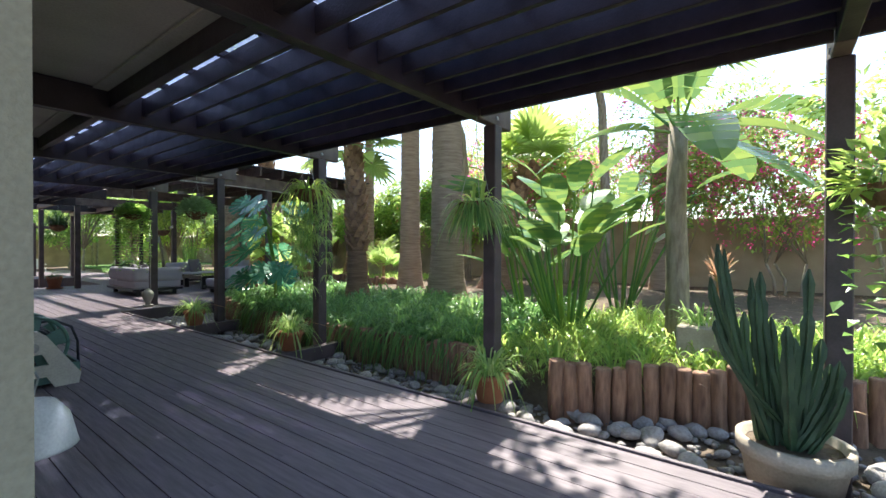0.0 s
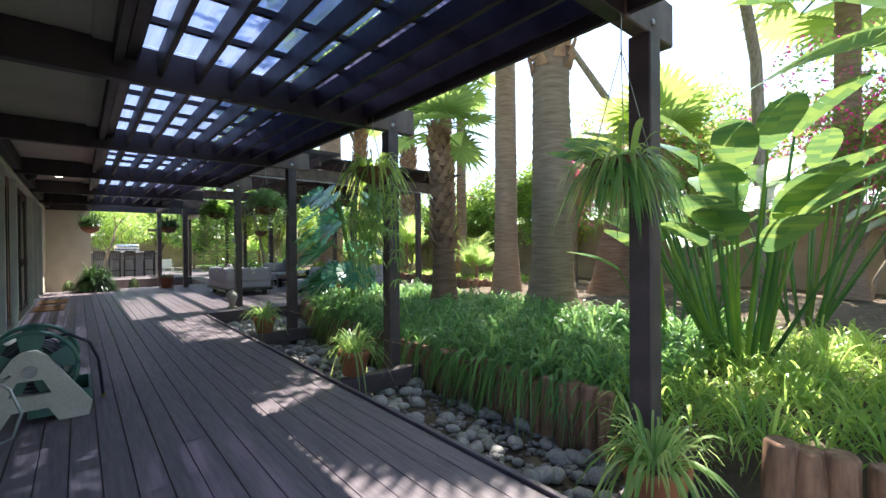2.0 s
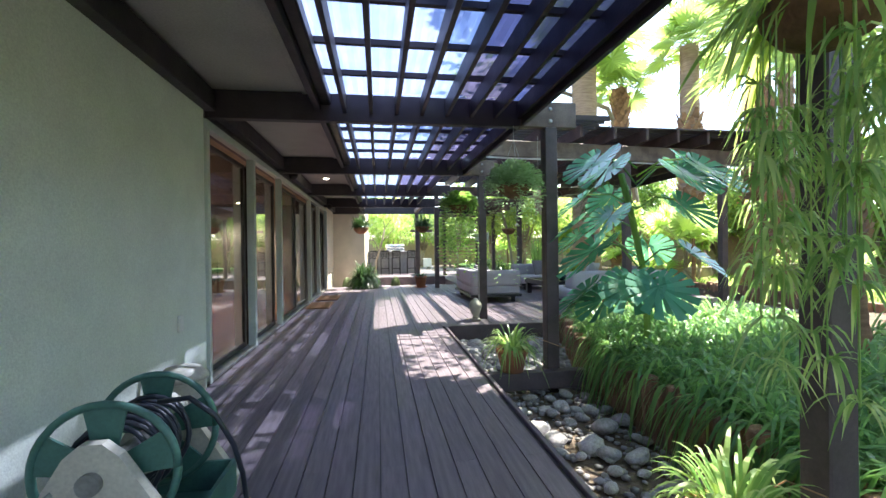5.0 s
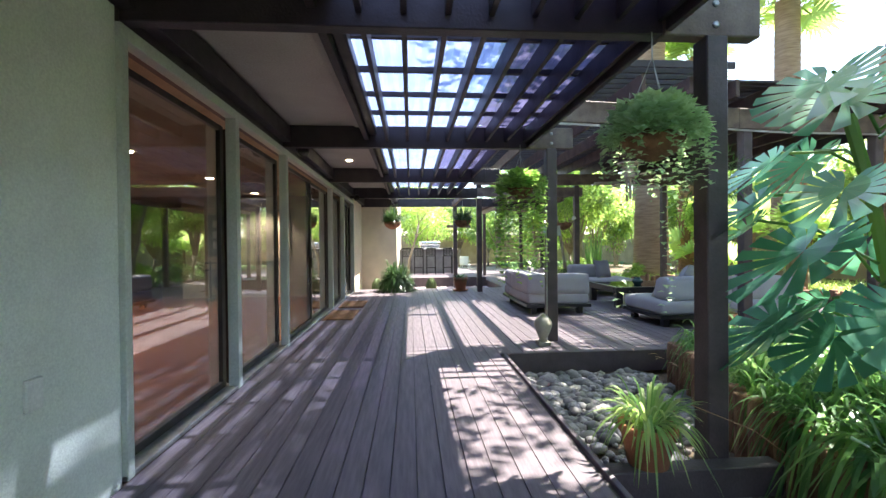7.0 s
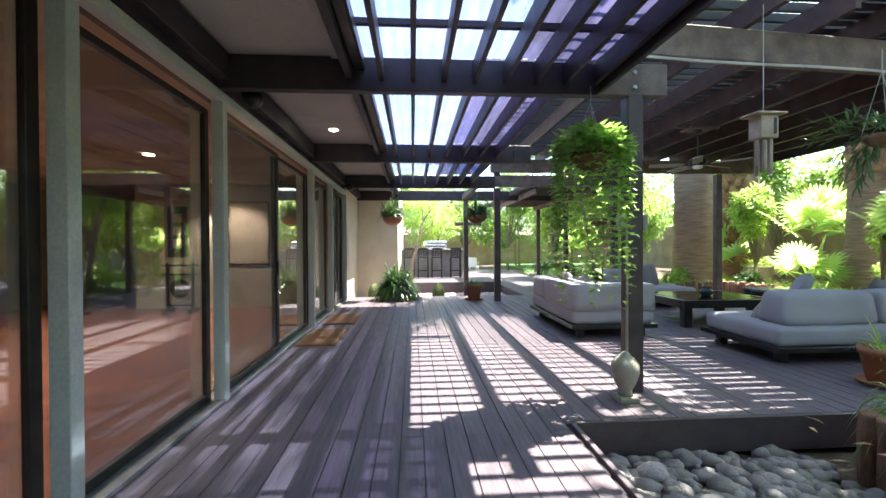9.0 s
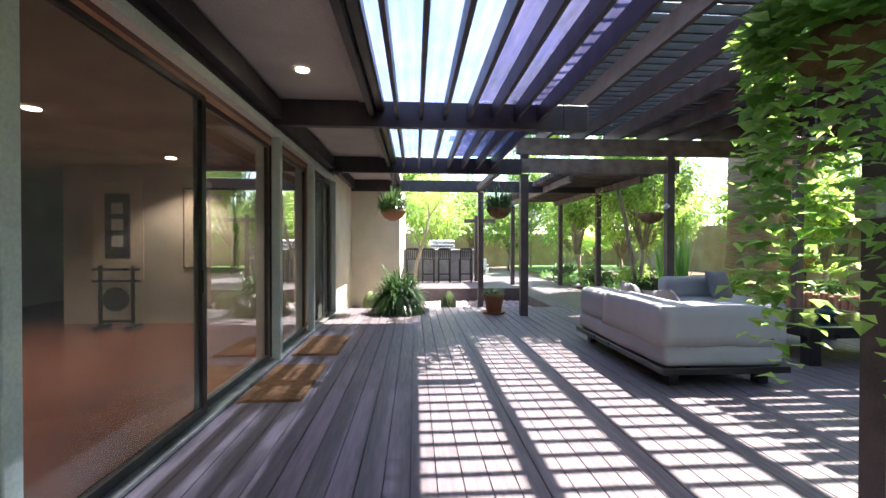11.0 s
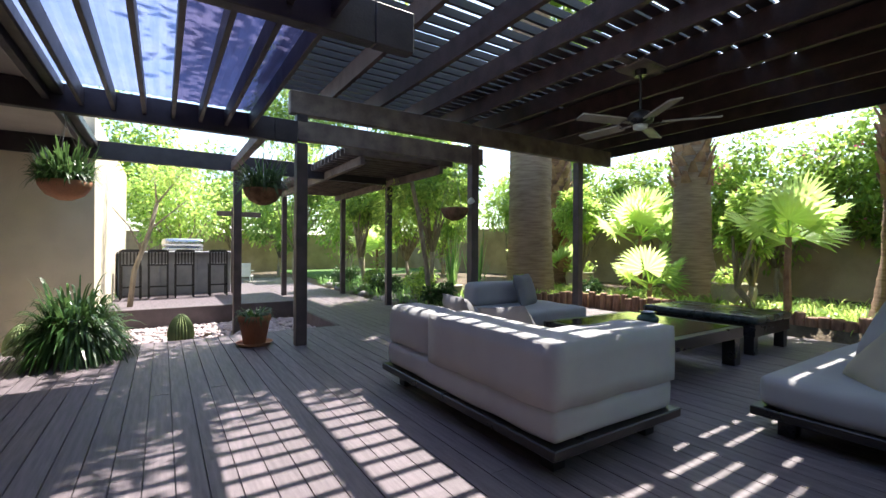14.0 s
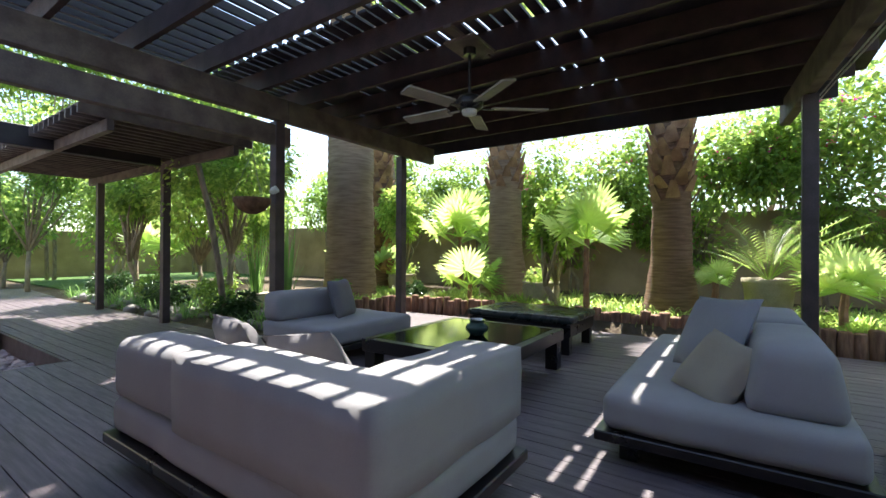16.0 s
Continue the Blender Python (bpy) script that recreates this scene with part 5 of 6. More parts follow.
b = thing("barrel_cactus", "round ribbed barrel cactus in the pebble bed", "cactus", (2.72, 18.72, -0.22))
bm = bmesh.new()
prev = None
for i in range(15):
    f = i / 14
    ring = []
    for k in range(48):
        a = 2 * math.pi * k / 48
        q = (0.158 + 0.012 * (1 if k % 2 else -1)) * math.sin(math.pi * (0.10 + 0.88 * f)) ** 0.55
        ring.append(bm.verts.new((q * math.cos(a), q * math.sin(a), 0.52 * f)))
    if prev:
        for k in range(48):
            bm.faces.new((prev[k], prev[(k + 1) % 48], ring[(k + 1) % 48], ring[k]))
    prev = ring
bm.faces.new(prev)
part("body", bm, mat("barrel cactus skin", (0.17, 0.21, 0.08), 0.7, (0.09, 0.13, 0.05), 6, 0.3), b, "ribbed yellow-green body")
b2 = copy_thing(b, pose(1.05, 18.75, -0.22, 0, 0, 40))


def columnar_cactus():
    t = thing("potted_cactus", "tall branching column cactus in a pale cast pot", "cactus", (3.60, -0.42, -0.30))
    terracotta_pot(t, 0.30, 0.46, (0, 0, 0), M_CONC, "pale stained cast pot", True)
    r = rng(71)
    bm = bmesh.new()

    def arm(p, lean, h, rad):
        n = 12
        prev = None
        off = Vector((0, 0, 0))
        for i in range(n + 1):
            f = i / n
            c = Vector(p) + Vector((lean[0] * math.sin(f * 1.4), lean[1] * math.sin(f * 1.4), h * f))
            w = rad * (0.75 + 0.25 * min(1, f * 6)) * (1 if f < 0.9 else (1 - ((f - 0.9) / 0.1) ** 2 * 0.75)) * (0.85 + 0.3 * math.sin(i * 1.9 + p[0] * 29) * 0.6)
            ring = []
            for k in range(10):
                a = 2 * math.pi * k / 10
                q = w * (1.35 if k % 2 else 0.6)
                ring.append(bm.verts.new(c + Vector((q * math.cos(a), q * math.sin(a), 0))))
            if prev:
                for k in range(10):
                    bm.faces.new((prev[k], prev[(k + 1) % 10], ring[(k + 1) % 10], ring[k]))
            prev = ring
        bm.faces.new(prev)
    for k in range(22):
        a = r.uniform(0, 6.28)
        q = r.uniform(0.02, 0.17)
        arm((q * math.cos(a), q * math.sin(a), 0.40), (r.uniform(-0.20, 0.20) + 0.10 * math.cos(a), r.uniform(-0.2, 0.2) + 0.10 * math.sin(a)), r.uniform(0.35, 1.0) * r.uniform(0.9, 1.45), r.uniform(0.018, 0.032))
    arm((-0.05, 0.05, 0.55), (-0.28, 0.34), 0.66, 0.024)
    arm((0.05, 0.1, 0.5), (0.05, 0.36), 0.95, 0.026)
    part("column", bm, M_CACTUS, t, "dark green ribbed columns")
    t = thing("potted_cactus", "young column cactus in a small pot", "cactus", (3.55, -1.1, -0.30))
    terracotta_pot(t, 0.20, 0.34, (0, 0, 0), M_TERRA, "stained clay pot", True)
    bm = bmesh.new()
    for q in range(4):
        arm((0.07 * math.cos(q * 1.7), 0.07 * math.sin(q * 1.7), 0.3), (r.uniform(-0.05, 0.05), r.uniform(-0.05, 0.05)), r.uniform(0.5, 1.0), 0.035)
    part("column", bm, M_CACTUS, t, "green ribbed columns")


columnar_cactus()


# ---- bar at the far end ----
def bar():
    tagged(part("floor_bar", boxm(1.62, 4.85, 21.1, 26.5, -0.02, 0.12, 0.004), M_DECK), "raised deck under the bar", "", "", "structure")
    tagged(part("floor_bar_edge", boxm(1.62, 4.85, 21.06, 21.098, -0.3, 0.118, 0.004), M_DECKD), "dark edge board of the raised deck", "", "", "structure")
    t = thing("bar_counter", "grey outdoor bar counter with a dark top", "counter", (1.64, 23.6, 0.12))
    part("panel", boxm(0, 2.32, 0.15, 0.75, 0, 0.98, 0.01), M_BAR, t, "grey panelled front")
    part("counter_top", boxm(0, 2.40, 0.0, 0.85, 0.982, 1.03, 0.008), M_BAR, t, "grey counter top")
    for x in (0.75, 1.5):
        part("rib", boxm(x, x + 0.06, 0.12, 0.148, 0, 0.98, 0.003), M_BAR, t)
    g = thing("gas_grill", "stainless steel grill hood behind the bar", "grill", (2.5, 24.5, 0.0))
    part("hood", shell(bmesh.new(), pose(0.45, 0.3, 1.36), 0.95, 0.5, 0.24, 0.08, seed=2), M_STEEL, g, "rounded steel hood", True)
    part("cabinet", boxm(0, 0.9, 0.05, 0.55, 0.12, 1.24, 0.01), M_STEEL, g)
    for k in range(4):
        part("knob", lathe(bmesh.new(), [(0.025, 0), (0.02, 0.03)], 10, m=pose(0.15 + k * 0.2, 0.048, 1.16, 90)), M_BLACK, g)
    s = thing("bar_stool", "black wooden bar stool with a slatted back at the counter", "stool", (1.92, 23.1, 0.12), "bar stools")
    for x, y in ((-0.19, -0.19), (0.16, -0.19), (-0.19, 0.16), (0.16, 0.16)):
        part("leg", boxm(x, x + 0.035, y, y + 0.035, 0, 0.72 if y > 0 else 1.06, 0.003), M_BLACK, s)
    part("seat", boxm(-0.2, 0.2, -0.15, 0.2, 0.722, 0.76, 0.008), M_BLACK, s)
    for k in range(5):
        part("slat", boxm(-0.13 + k * 0.062, -0.105 + k * 0.062, -0.188, -0.172, 0.762, 1.02, 0.002), M_BLACK, s)
    part("top_rail", boxm(-0.155, 0.16, -0.19, -0.165, 1.022, 1.08, 0.004), M_BLACK, s)
    part("footrest", boxm(-0.154, 0.16, -0.185, -0.16, 0.25, 0.285, 0.003), M_BLACK, s)
    for x in (2.42, 2.92, 3.6):
        copy_thing(s, pose(x, 23.1, 0.12))
    post(3.98, 23.35, 0.12, 2.25, 0.11, "bar_post", "grey brown post at the bar")
    tagged(part("bar_crosspiece", boxm(3.6, 4.6, 23.30, 23.40, 2.02, 2.14, 0.004), M_BEAM), "brown crosspiece on the bar post", "beam")
    post(3.60, 19.9, -0.3, BEAM_Z, 0.13, "blue_grey_post", "blue-grey painted post in the pebble bed")
    for a, b in ((3.55, 17.35), ):
        tagged(part("skew_beam", boxm(a - 0.05, a + 0.05, b, 19.94, 2.62, 2.76, 0.005), M_BEAM), "brown beam running to the far post", "beam")
    c = thing("garden_chair", "white plastic garden chair on the far patio", "chair", (5.1, 29.2, -0.25), rz=160)
    part("seat", boxm(-0.25, 0.25, -0.25, 0.25, 0.42, 0.46, 0.01), M_WHITE, c)
    part("backrest", boxm(-0.25, 0.25, 0.22, 0.26, 0.46, 0.92, 0.015), M_WHITE, c)
    for x, y in ((-0.24, -0.24), (0.2, -0.24), (-0.24, 0.2), (0.2, 0.2)):
        part("leg", boxm(x, x + 0.04, y, y + 0.04, 0, 0.42, 0.004), M_WHITE, c)
    for x in (-0.27, 0.23):
        part("armrest", boxm(x, x + 0.04, -0.22, 0.22, 0.62, 0.65, 0.005), M_WHITE, c)
    tagged(part("patio", boxm(1.7, 9.5, 27, 31, -0.10, -0.02), M_GRAVEL), "pale patio paving beyond the bar", "", "", "structure")


bar()


# ---- things inside the room ----
def inside():
    for k, (x, y) in enumerate(((-1.7, 9.0), (-1.7, 11.4), (-1.7, 13.8), (-1.7, 16.2), (-4.2, 10.2), (-4.2, 14.0))):
        tagged(part("downlight", lathe(bmesh.new(), [(0.07, 2.608), (0.075, 2.618)], 16, (x, y, 0)), glow_mat("room lamp glow", (1.0, 0.84, 0.6), 9.0)), "round recessed ceiling light in the room", "lamp", "room downlights")
        ld = bpy.data.lights.new("room_light", "SPOT")
        ld.energy, ld.spot_size, ld.color, ld.shadow_soft_size, ld.spot_blend = 85, radians(118), (1.0, 0.92, 0.82), 0.08, 0.5
        lo = new("room_light", ld)
        lo.location = (x, y, 2.59)
    t = thing("indoor_sofa", "dark grey sofa inside the room", "sofa", (-1.75, 9.6, 0), rz=90)
    part("base", shell(bmesh.new(), pose(0.5, 1.1, 0.26), 1.0, 2.2, 0.36, 0.07, seed=3), M_PILLOW, t, "", True)
    part("backrest", shell(bmesh.new(), pose(0.12, 1.1, 0.58), 0.26, 2.2, 0.4, 0.07, seed=4), M_PILLOW, t, "", True)
    t = thing("side_table", "small dark side table with a round dark sculpture inside the room", "table", (-3.6, 12.4, 0))
    part("tabletop", boxm(-0.35, 0.35, -0.25, 0.25, 0.70, 0.74, 0.005), M_BLACK, t)
    for x, y in ((-0.33, -0.23), (0.28, -0.23), (-0.33, 0.18), (0.28, 0.18)):
        part("leg", boxm(x, x + 0.05, y, y + 0.05, 0, 0.70, 0.004), M_BLACK, t)
    part("sculpture", lathe(bmesh.new(), [(0.12, 0.742), (0.05, 0.78), (0.04, 0.85), (0.16, 0.95), (0.19, 1.08), (0.12, 1.2), (0.02, 1.24)], 20), M_BRONZE, t, "round dark sculpture", True)
    t = thing("picture", "framed abstract picture in orange and red on the wall", "picture", (-6.19, 12.2, 1.1))
    part("canvas", boxm(0.012, 0.03, 0.04, 0.96, 0.04, 0.86), mat("orange paint", (0.6, 0.14, 0.03), 0.6, (0.5, 0.05, 0.03), 1.2), t, "orange and red canvas")
    part("frame", boxm(0, 0.012, 0, 1.0, 0, 0.9), M_BLACK, t)
    t = thing("picture", "dark framed picture on the tan wall", "picture", (-6.19, 15.2, 0.9))
    part("canvas", boxm(0.012, 0.03, 0.05, 0.85, 0.05, 1.15), M_GWALL, t)
    part("frame", boxm(0, 0.012, 0, 0.9, 0, 1.2), M_BLACK, t)
    tagged(part("partition", boxm(-3.75, WALL_X - 0.24, 16.85, 17.0, -0.005, 2.615), M_INNER), "tan interior partition wall", "", "", "structure")
    t = thing("picture", "tall framed scroll with small square paintings on the tan wall", "picture", (-3.28, 16.82, 0.72))
    part("frame", boxm(0, 0.80, 0, 0.028, 0, 1.60, 0.006), M_CHIME, t, "thin pale wooden frame")
    part("mat_board", boxm(0.04, 0.76, -0.004, -0.001, 0.04, 1.56), M_GWALL, t, "tan backing")
    part("scroll", boxm(0.2, 0.6, -0.010, -0.005, 0.35, 1.42), M_BRONZE, t, "dark scroll panel")
    for k in range(3):
        part("painting", boxm(0.31, 0.49, -0.015, -0.011, 0.55 + k * 0.27, 0.73 + k * 0.27), M_BEIGE, t, "small pale square painting")
    t = thing("gong_stand", "dark wooden stand holding a round dark gong", "gong", (-2.6, 16.35, 0))
    for x in (-0.26, 0.22):
        part("post", boxm(x, x + 0.045, -0.02, 0.025, 0.06, 0.98, 0.004), M_BLACK, t)
        part("foot", boxm(x - 0.02, x + 0.065, -0.2, 0.2, 0, 0.06, 0.006), M_BLACK, t)
    for z in (0.10, 0.72, 0.90):
        part("rail", boxm(-0.36 if z > 0.2 else -0.21, 0.36 if z > 0.2 else 0.215, -0.015, 0.02, z, z + 0.04, 0.004), M_BLACK, t)
    part("gong", lathe(bmesh.new(), [(0.185, -0.02), (0.19, 0.02), (0.06, 0.025)], 24, m=pose(0, 0, 0.46, 90)), M_BRONZE, t, "round dark metal gong")
    t = thing("picture", "large thin-framed pale painting on the tan wall", "picture", (-1.85, 16.82, 0.9))
    part("frame", boxm(0, 0.85, 0, 0.028, 0, 1.35, 0.006), M_BLACK, t, "thin dark frame")
    part("canvas", boxm(0.03, 0.82, -0.004, -0.001, 0.03, 1.32), M_GWALL, t, "pale canvas")


inside()


# ---- garden ----
def log_row(name, pts, z0, ztop, rad, seed, label):
    """Upright logs side by side along a line: each log is a part."""
    t = thing(name, label, "garden edging", (0, 0, 0), "log edgings")
    r = rng(seed)
    seg = [(Vector(a), Vector(b)) for a, b in zip(pts, pts[1:])]
    made = []
    for v in range(6):
        bm = bmesh.new()
        n = 10
        hgt = 1.0
        rings = []
        for f in (0, 0.35, 0.7, 0.97, 1.0):
            q = rad * (1 if f < 0.99 else 0.86) * (1 + 0.05 * math.sin(f * 7 + v))
            rings.append([bm.verts.new((q * (1 + 0.10 * math.sin(k * 2.3 + v)) * math.cos(2 * math.pi * k / n) + 0.006 * math.sin(f * 5 + v), q * (1 + 0.10 * math.sin(k * 1.7 + v)) * math.sin(2 * math.pi * k / n), f * hgt)) for k in range(n)])
        for a, b in zip(rings, rings[1:]):
            for k in range(n):
                bm.faces.new((a[k], a[(k + 1) % n], b[(k + 1) % n], b[k]))
        bm.faces.new(rings[-1])
        me = bpy.data.meshes.new("log")
        for f in bm.faces:
            f.smooth = len(f.verts) == 4
        bm.to_mesh(me)
        bm.free()
        me.materials.append(M_LOG)
        made.append(me)
    for a, b in seg:
        L = (b - a).length
        n = max(1, round(L / (rad * 1.92)))
        for k in range(n):
            p = a + (b - a) * ((k + 0.5) / n)
            ob = new("log", made[r.randrange(6)])
            ob.location = (p.x + r.uniform(-0.012, 0.012), p.y + r.uniform(-0.012, 0.012), z0)
            ob.scale = (r.uniform(0.9, 1.08), r.uniform(0.9, 1.08), ztop - z0 + r.uniform(-0.05, 0.03))
            ob.rotation_euler = (r.uniform(-0.03, 0.03), r.uniform(-0.03, 0.03), r.uniform(0, 6.28))
            ob.parent = t
    return t


log_row("log_edging", [(6.2, -2.6), (5.15, -0.95), (4.70, 0.0), (4.08, 1.42)], -0.32, 0.27, 0.072, 1, "row of upright round logs holding the bed near the cactus")
log_row("log_edging", [(4.28, 2.35), (4.30, 4.2), (4.34, 6.9), (4.62, 8.6), (5.0, 9.6), (5.06, 10.02)], -0.32, 0.20, 0.068, 2, "row of upright dark logs along the pebble strip")
log_row("log_edging", [(5.14, 10.08), (6.2, 10.12), (7.4, 10.1)], -0.32, 0.14, 0.068, 3, "row of upright logs beside the pavilion deck")
log_row("log_edging", [(10.55, 9.4), (10.35, 10.6), (10.5, 12.0), (10.55, 14.0), (10.5, 16.2), (10.3, 17.9), (8.9, 18.3)], -0.32, 0.31, 0.075, 4, "row of reddish upright logs behind the pavilion deck")


def stones():
    r = rng(9)
    meshes = []
    for v in range(8):
        bm = bmesh.new()
        bmesh.ops.create_icosphere(bm, subdivisions=2, radius=1)
        o = Vector((v * 7.1, 0, 0))
        for q in bm.verts:
            q.co *= 1 + 0.22 * noise.noise(q.co * 1.1 + o)
            q.co.z *= 0.6
        for f in bm.faces:
            f.smooth = True
        me = bpy.data.meshes.new("stone")
        bm.to_mesh(me)
        bm.free()
        me.materials.append(M_STONE)
        meshes.append(me)
    bed = thing("pebble_bed", "grey river stones between the deck and the log edging", "stones", (0, 0, -0.30))
    for k in range(290):
        while True:
            x, y = r.uniform(3.26, 4.25), r.uniform(-1.6, 10.2)
            if y > 8.9 and r.random() < 0.6:
                x = r.uniform(3.3, 4.7)
            if y < 1.2:
                x = r.uniform(3.3, 4.6 + (0.3 - min(y, 0.3)) * 0.5)
            if math.hypot(x - 3.62, y + 0.55) > 0.42 and math.hypot(x - 3.55, y + 1.1) > 0.3:
                break
        s = r.uniform(0.035, 0.085) * (1.45 if r.random() < 0.15 else 1) * (1.35 if y < 1.6 else 1)
        ob = new("stone", meshes[r.randrange(8)])
        ob.parent = bed
        ob.location = (x, y, s * 0.35 + 0.02)
        ob.scale = (s * r.uniform(0.9, 1.3), s * r.uniform(0.8, 1.1), s)
        ob.rotation_euler = (r.uniform(-0.3, 0.3), r.uniform(-0.3, 0.3), r.uniform(0, 6.28))

    def pebbles(name, label, n, area, z, smin, smax, material):
        verts, faces = [], []
        base = bmesh.new()
        bmesh.ops.create_icosphere(base, subdivisions=1, radius=1)
        bv = [tuple(v.co) for v in base.verts]
        bf = [tuple(v.index for v in f.verts) for f in base.faces]
        base.free()
        for _ in range(n):
            x, y = area(r)
            s = r.uniform(smin, smax)
            a = r.uniform(0, 6.28)
            ca, sa = math.cos(a), math.sin(a)
            sx, sy, sz = s * r.uniform(0.8, 1.4), s * r.uniform(0.7, 1.1), s * r.uniform(0.5, 0.75)
            o = len(verts)
            j = [1 + r.uniform(-0.13, 0.13) for _ in bv]
            for (vx, vy, vz), q in zip(bv, j):
                px, py = vx * sx * q, vy * sy * q
                verts.append((x + px * ca - py * sa, y + px * sa + py * ca, z + sz * 0.4 + vz * sz * q))
            faces += [tuple(i + o for i in f) for f in bf]
        me = bpy.data.meshes.new(name)
        me.from_pydata(verts, [], faces)
        me.polygons.foreach_set("use_smooth", [True] * len(faces))
        me.materials.append(material)
        tagged(new(name, me), label, "stones", "", "stuff")

    def strip(r):
        y = r.uniform(-2.5, 10.35)
        return r.uniform(3.24, 4.3 if y > 1.2 else 4.9), y
    pebbles("pebbles", "small grey pebbles filling the strip by the deck", 2600, strip, -0.29, 0.015, 0.04, M_STONE)
    pebbles("pebbles_under_deck", "grey river stones under the pavilion's edge", 700, lambda r: (r.uniform(3.3, 4.9), r.uniform(8.6, 10.36)), -0.28, 0.03, 0.085, M_STONE)
    pebbles("lilac_pebbles", "lilac grey cobbles in the pit before the bar", 2200, lambda r: (r.uniform(0.5, 4.86), r.uniform(18.4, 21.05)), -0.25, 0.03, 0.07, M_PINKST)
    pebbles("side_stones", "rounded grey stones along the side walk", 160, lambda r: (r.uniform(7.0, 8.6), r.uniform(18.3, 26)), -0.02, 0.07, 0.17, M_STONE)


M_PINKST = mat("lilac cobble", (0.42, 0.35, 0.36), 0.8, (0.30, 0.25, 0.26), 4, 0.4, spread=0.22)
stones()


def planting():
    r = rng(31)

    def stuff(name, label, material, fill):
        bm = bmesh.new()
        fill(bm)
        return tagged(part(name, bm, material), label, "plants", "", "stuff")

    def keep_off(x, y, rad=0.0):
        for px, py, q in ((6.45, 6.85, 0.35), (10.0, 8.5, 0.4), (7.84, 5.48, 0.45), (11.3, 6.3, 0.5)):
            if math.hypot(x - px, y - py) < q:
                return False
        return True

    def log_x(y):
        return 4.30 if y < 6.9 else (4.34 + (y - 6.9) * 0.165 if y < 8.6 else 4.62 + (y - 8.6) * 0.36)

    def bed(bm):
        for _ in range(760):
            x, y = r.uniform(4.38, 7.6), r.uniform(2.3, 9.9)
            if keep_off(x, y) and x > log_x(y) + 0.12:
                q = r.uniform(0.7, 1.25)
                clump(bm, (x, y, 0.08 + r.uniform(0, 0.16)), 22, 0.52 * q, 0.027 * q, r, 1.15, 1.15, 0.04, 5)
    stuff("strap_leaf_bed", "dense bed of dark green strap-leaf plants", L_STRAP, bed)

    def front(bm):
        for _ in range(190):
            y = r.uniform(2.4, 9.9)
            x = log_x(y) + 0.13 + r.uniform(-0.02, 0.25)
            q = 1 if y < 8 else 0.6
            clump(bm, (x - 0.03, y, 0.18), 20, 0.56 * q, 0.027 * q, r, 0.9, 1.5, 0.08, 5)
    stuff("strap_leaf_front", "strap leaves spilling over the log edging", L_STRAP, front)

    def lit(bm):
        for _ in range(480):
            x, y = r.uniform(4.3, 8.2), r.uniform(-2.2, 2.6)
            if x < 4.35 + max(0, (1.4 - y)) * 0.46:
                continue
            q = r.uniform(0.6, 1.2)
            clump(bm, (x, y, 0.10), 20, 0.50 * q, 0.022, r, 1.2, 1.05, 0.10, 5)
    stuff("grassy_bed", "bright grassy plants behind the near log row", L_BRIGHT, lit)

    def gap(bm):
        for _ in range(26):
            clump(bm, (r.uniform(4.3, 5.0), r.uniform(1.5, 2.3), r.uniform(-0.2, 0.08)), 20, 0.34, 0.016, r, 1.2, 0.9, 0.12, 4)
    stuff("gap_grass", "thin pale grass between two log rows", L_SPIDER, gap)

    def back(bm):
        for _ in range(620):
            if r.random() < 0.8:
                x, y = r.uniform(10.65, 13.6), r.uniform(9.6, 18.5)
            else:
                x, y = r.uniform(8.6, 12.0), r.uniform(18.5, 20.2)
            clump(bm, (x, y, 0.12), 20, 0.36, 0.024, r, 1.1, 0.8, 0.10, 4)
    stuff("back_bed", "sunlit low plants behind the pavilion's log edging", L_BRIGHT, back)

    def side(bm):
        for _ in range(170):
            x, y = r.uniform(7.0, 9.8), r.uniform(18.3, 27)
            clump(bm, (x, y, 0.0), 18, 0.45, 0.022, r, 1.2, 0.8, 0.12, 4)
    stuff("side_bed", "green plants along the side walk", L_STRAP, side)

    def litter(bm):
        for _ in range(2500):
            if r.random() < 0.6:
                x, y, z = r.uniform(4.4, 15), r.uniform(-4, 10), 0.14
            else:
                x, y, z = r.uniform(10.6, 15.3), r.uniform(9, 24), 0.16
            a = r.uniform(0, 6.28)
            leaf(bm, (x, y, z + r.uniform(0, 0.02)), (math.cos(a), math.sin(a), r.uniform(-0.1, 0.2)), (0, 0, 1), r.uniform(0.05, 0.12), 0.03)
    stuff("leaf_litter", "dry fallen leaves on the soil", L_DRY, litter)


planting()


def foliage_cloud(bm, r, c, R, n, size, aspect=0.55, lobes=9, hollow=0.55):
    """An uneven crown: leaf tufts round lobes, with gaps."""
    cs = []
    for _ in range(lobes):
        d = Vector((r.gauss(0, 1), r.gauss(0, 1), r.gauss(0, 0.8))).normalized()
        q = Vector(c) + Vector((d.x * R[0], d.y * R[1], d.z * R[2])) * r.uniform(0.35, 0.8)
        cs.append((q, r.uniform(0.28, 0.5)))
    for _ in range(n):
        q, s = cs[r.randrange(lobes)]
        d = Vector((r.gauss(0, 1), r.gauss(0, 1), r.gauss(0, 1))).normalized()
        p = q + Vector((d.x * R[0], d.y * R[1], d.z * R[2])) * s * r.uniform(hollow, 1.1)
        dd = d + Vector((r.uniform(-0.8, 0.8), r.uniform(-0.8, 0.8), r.uniform(-0.9, 0.3)))
        leaf(bm, p, dd, (r.uniform(-1, 1), r.uniform(-1, 1), 1), size * r.uniform(0.6, 1.3), size * aspect * r.uniform(0.7, 1.2))
    return cs


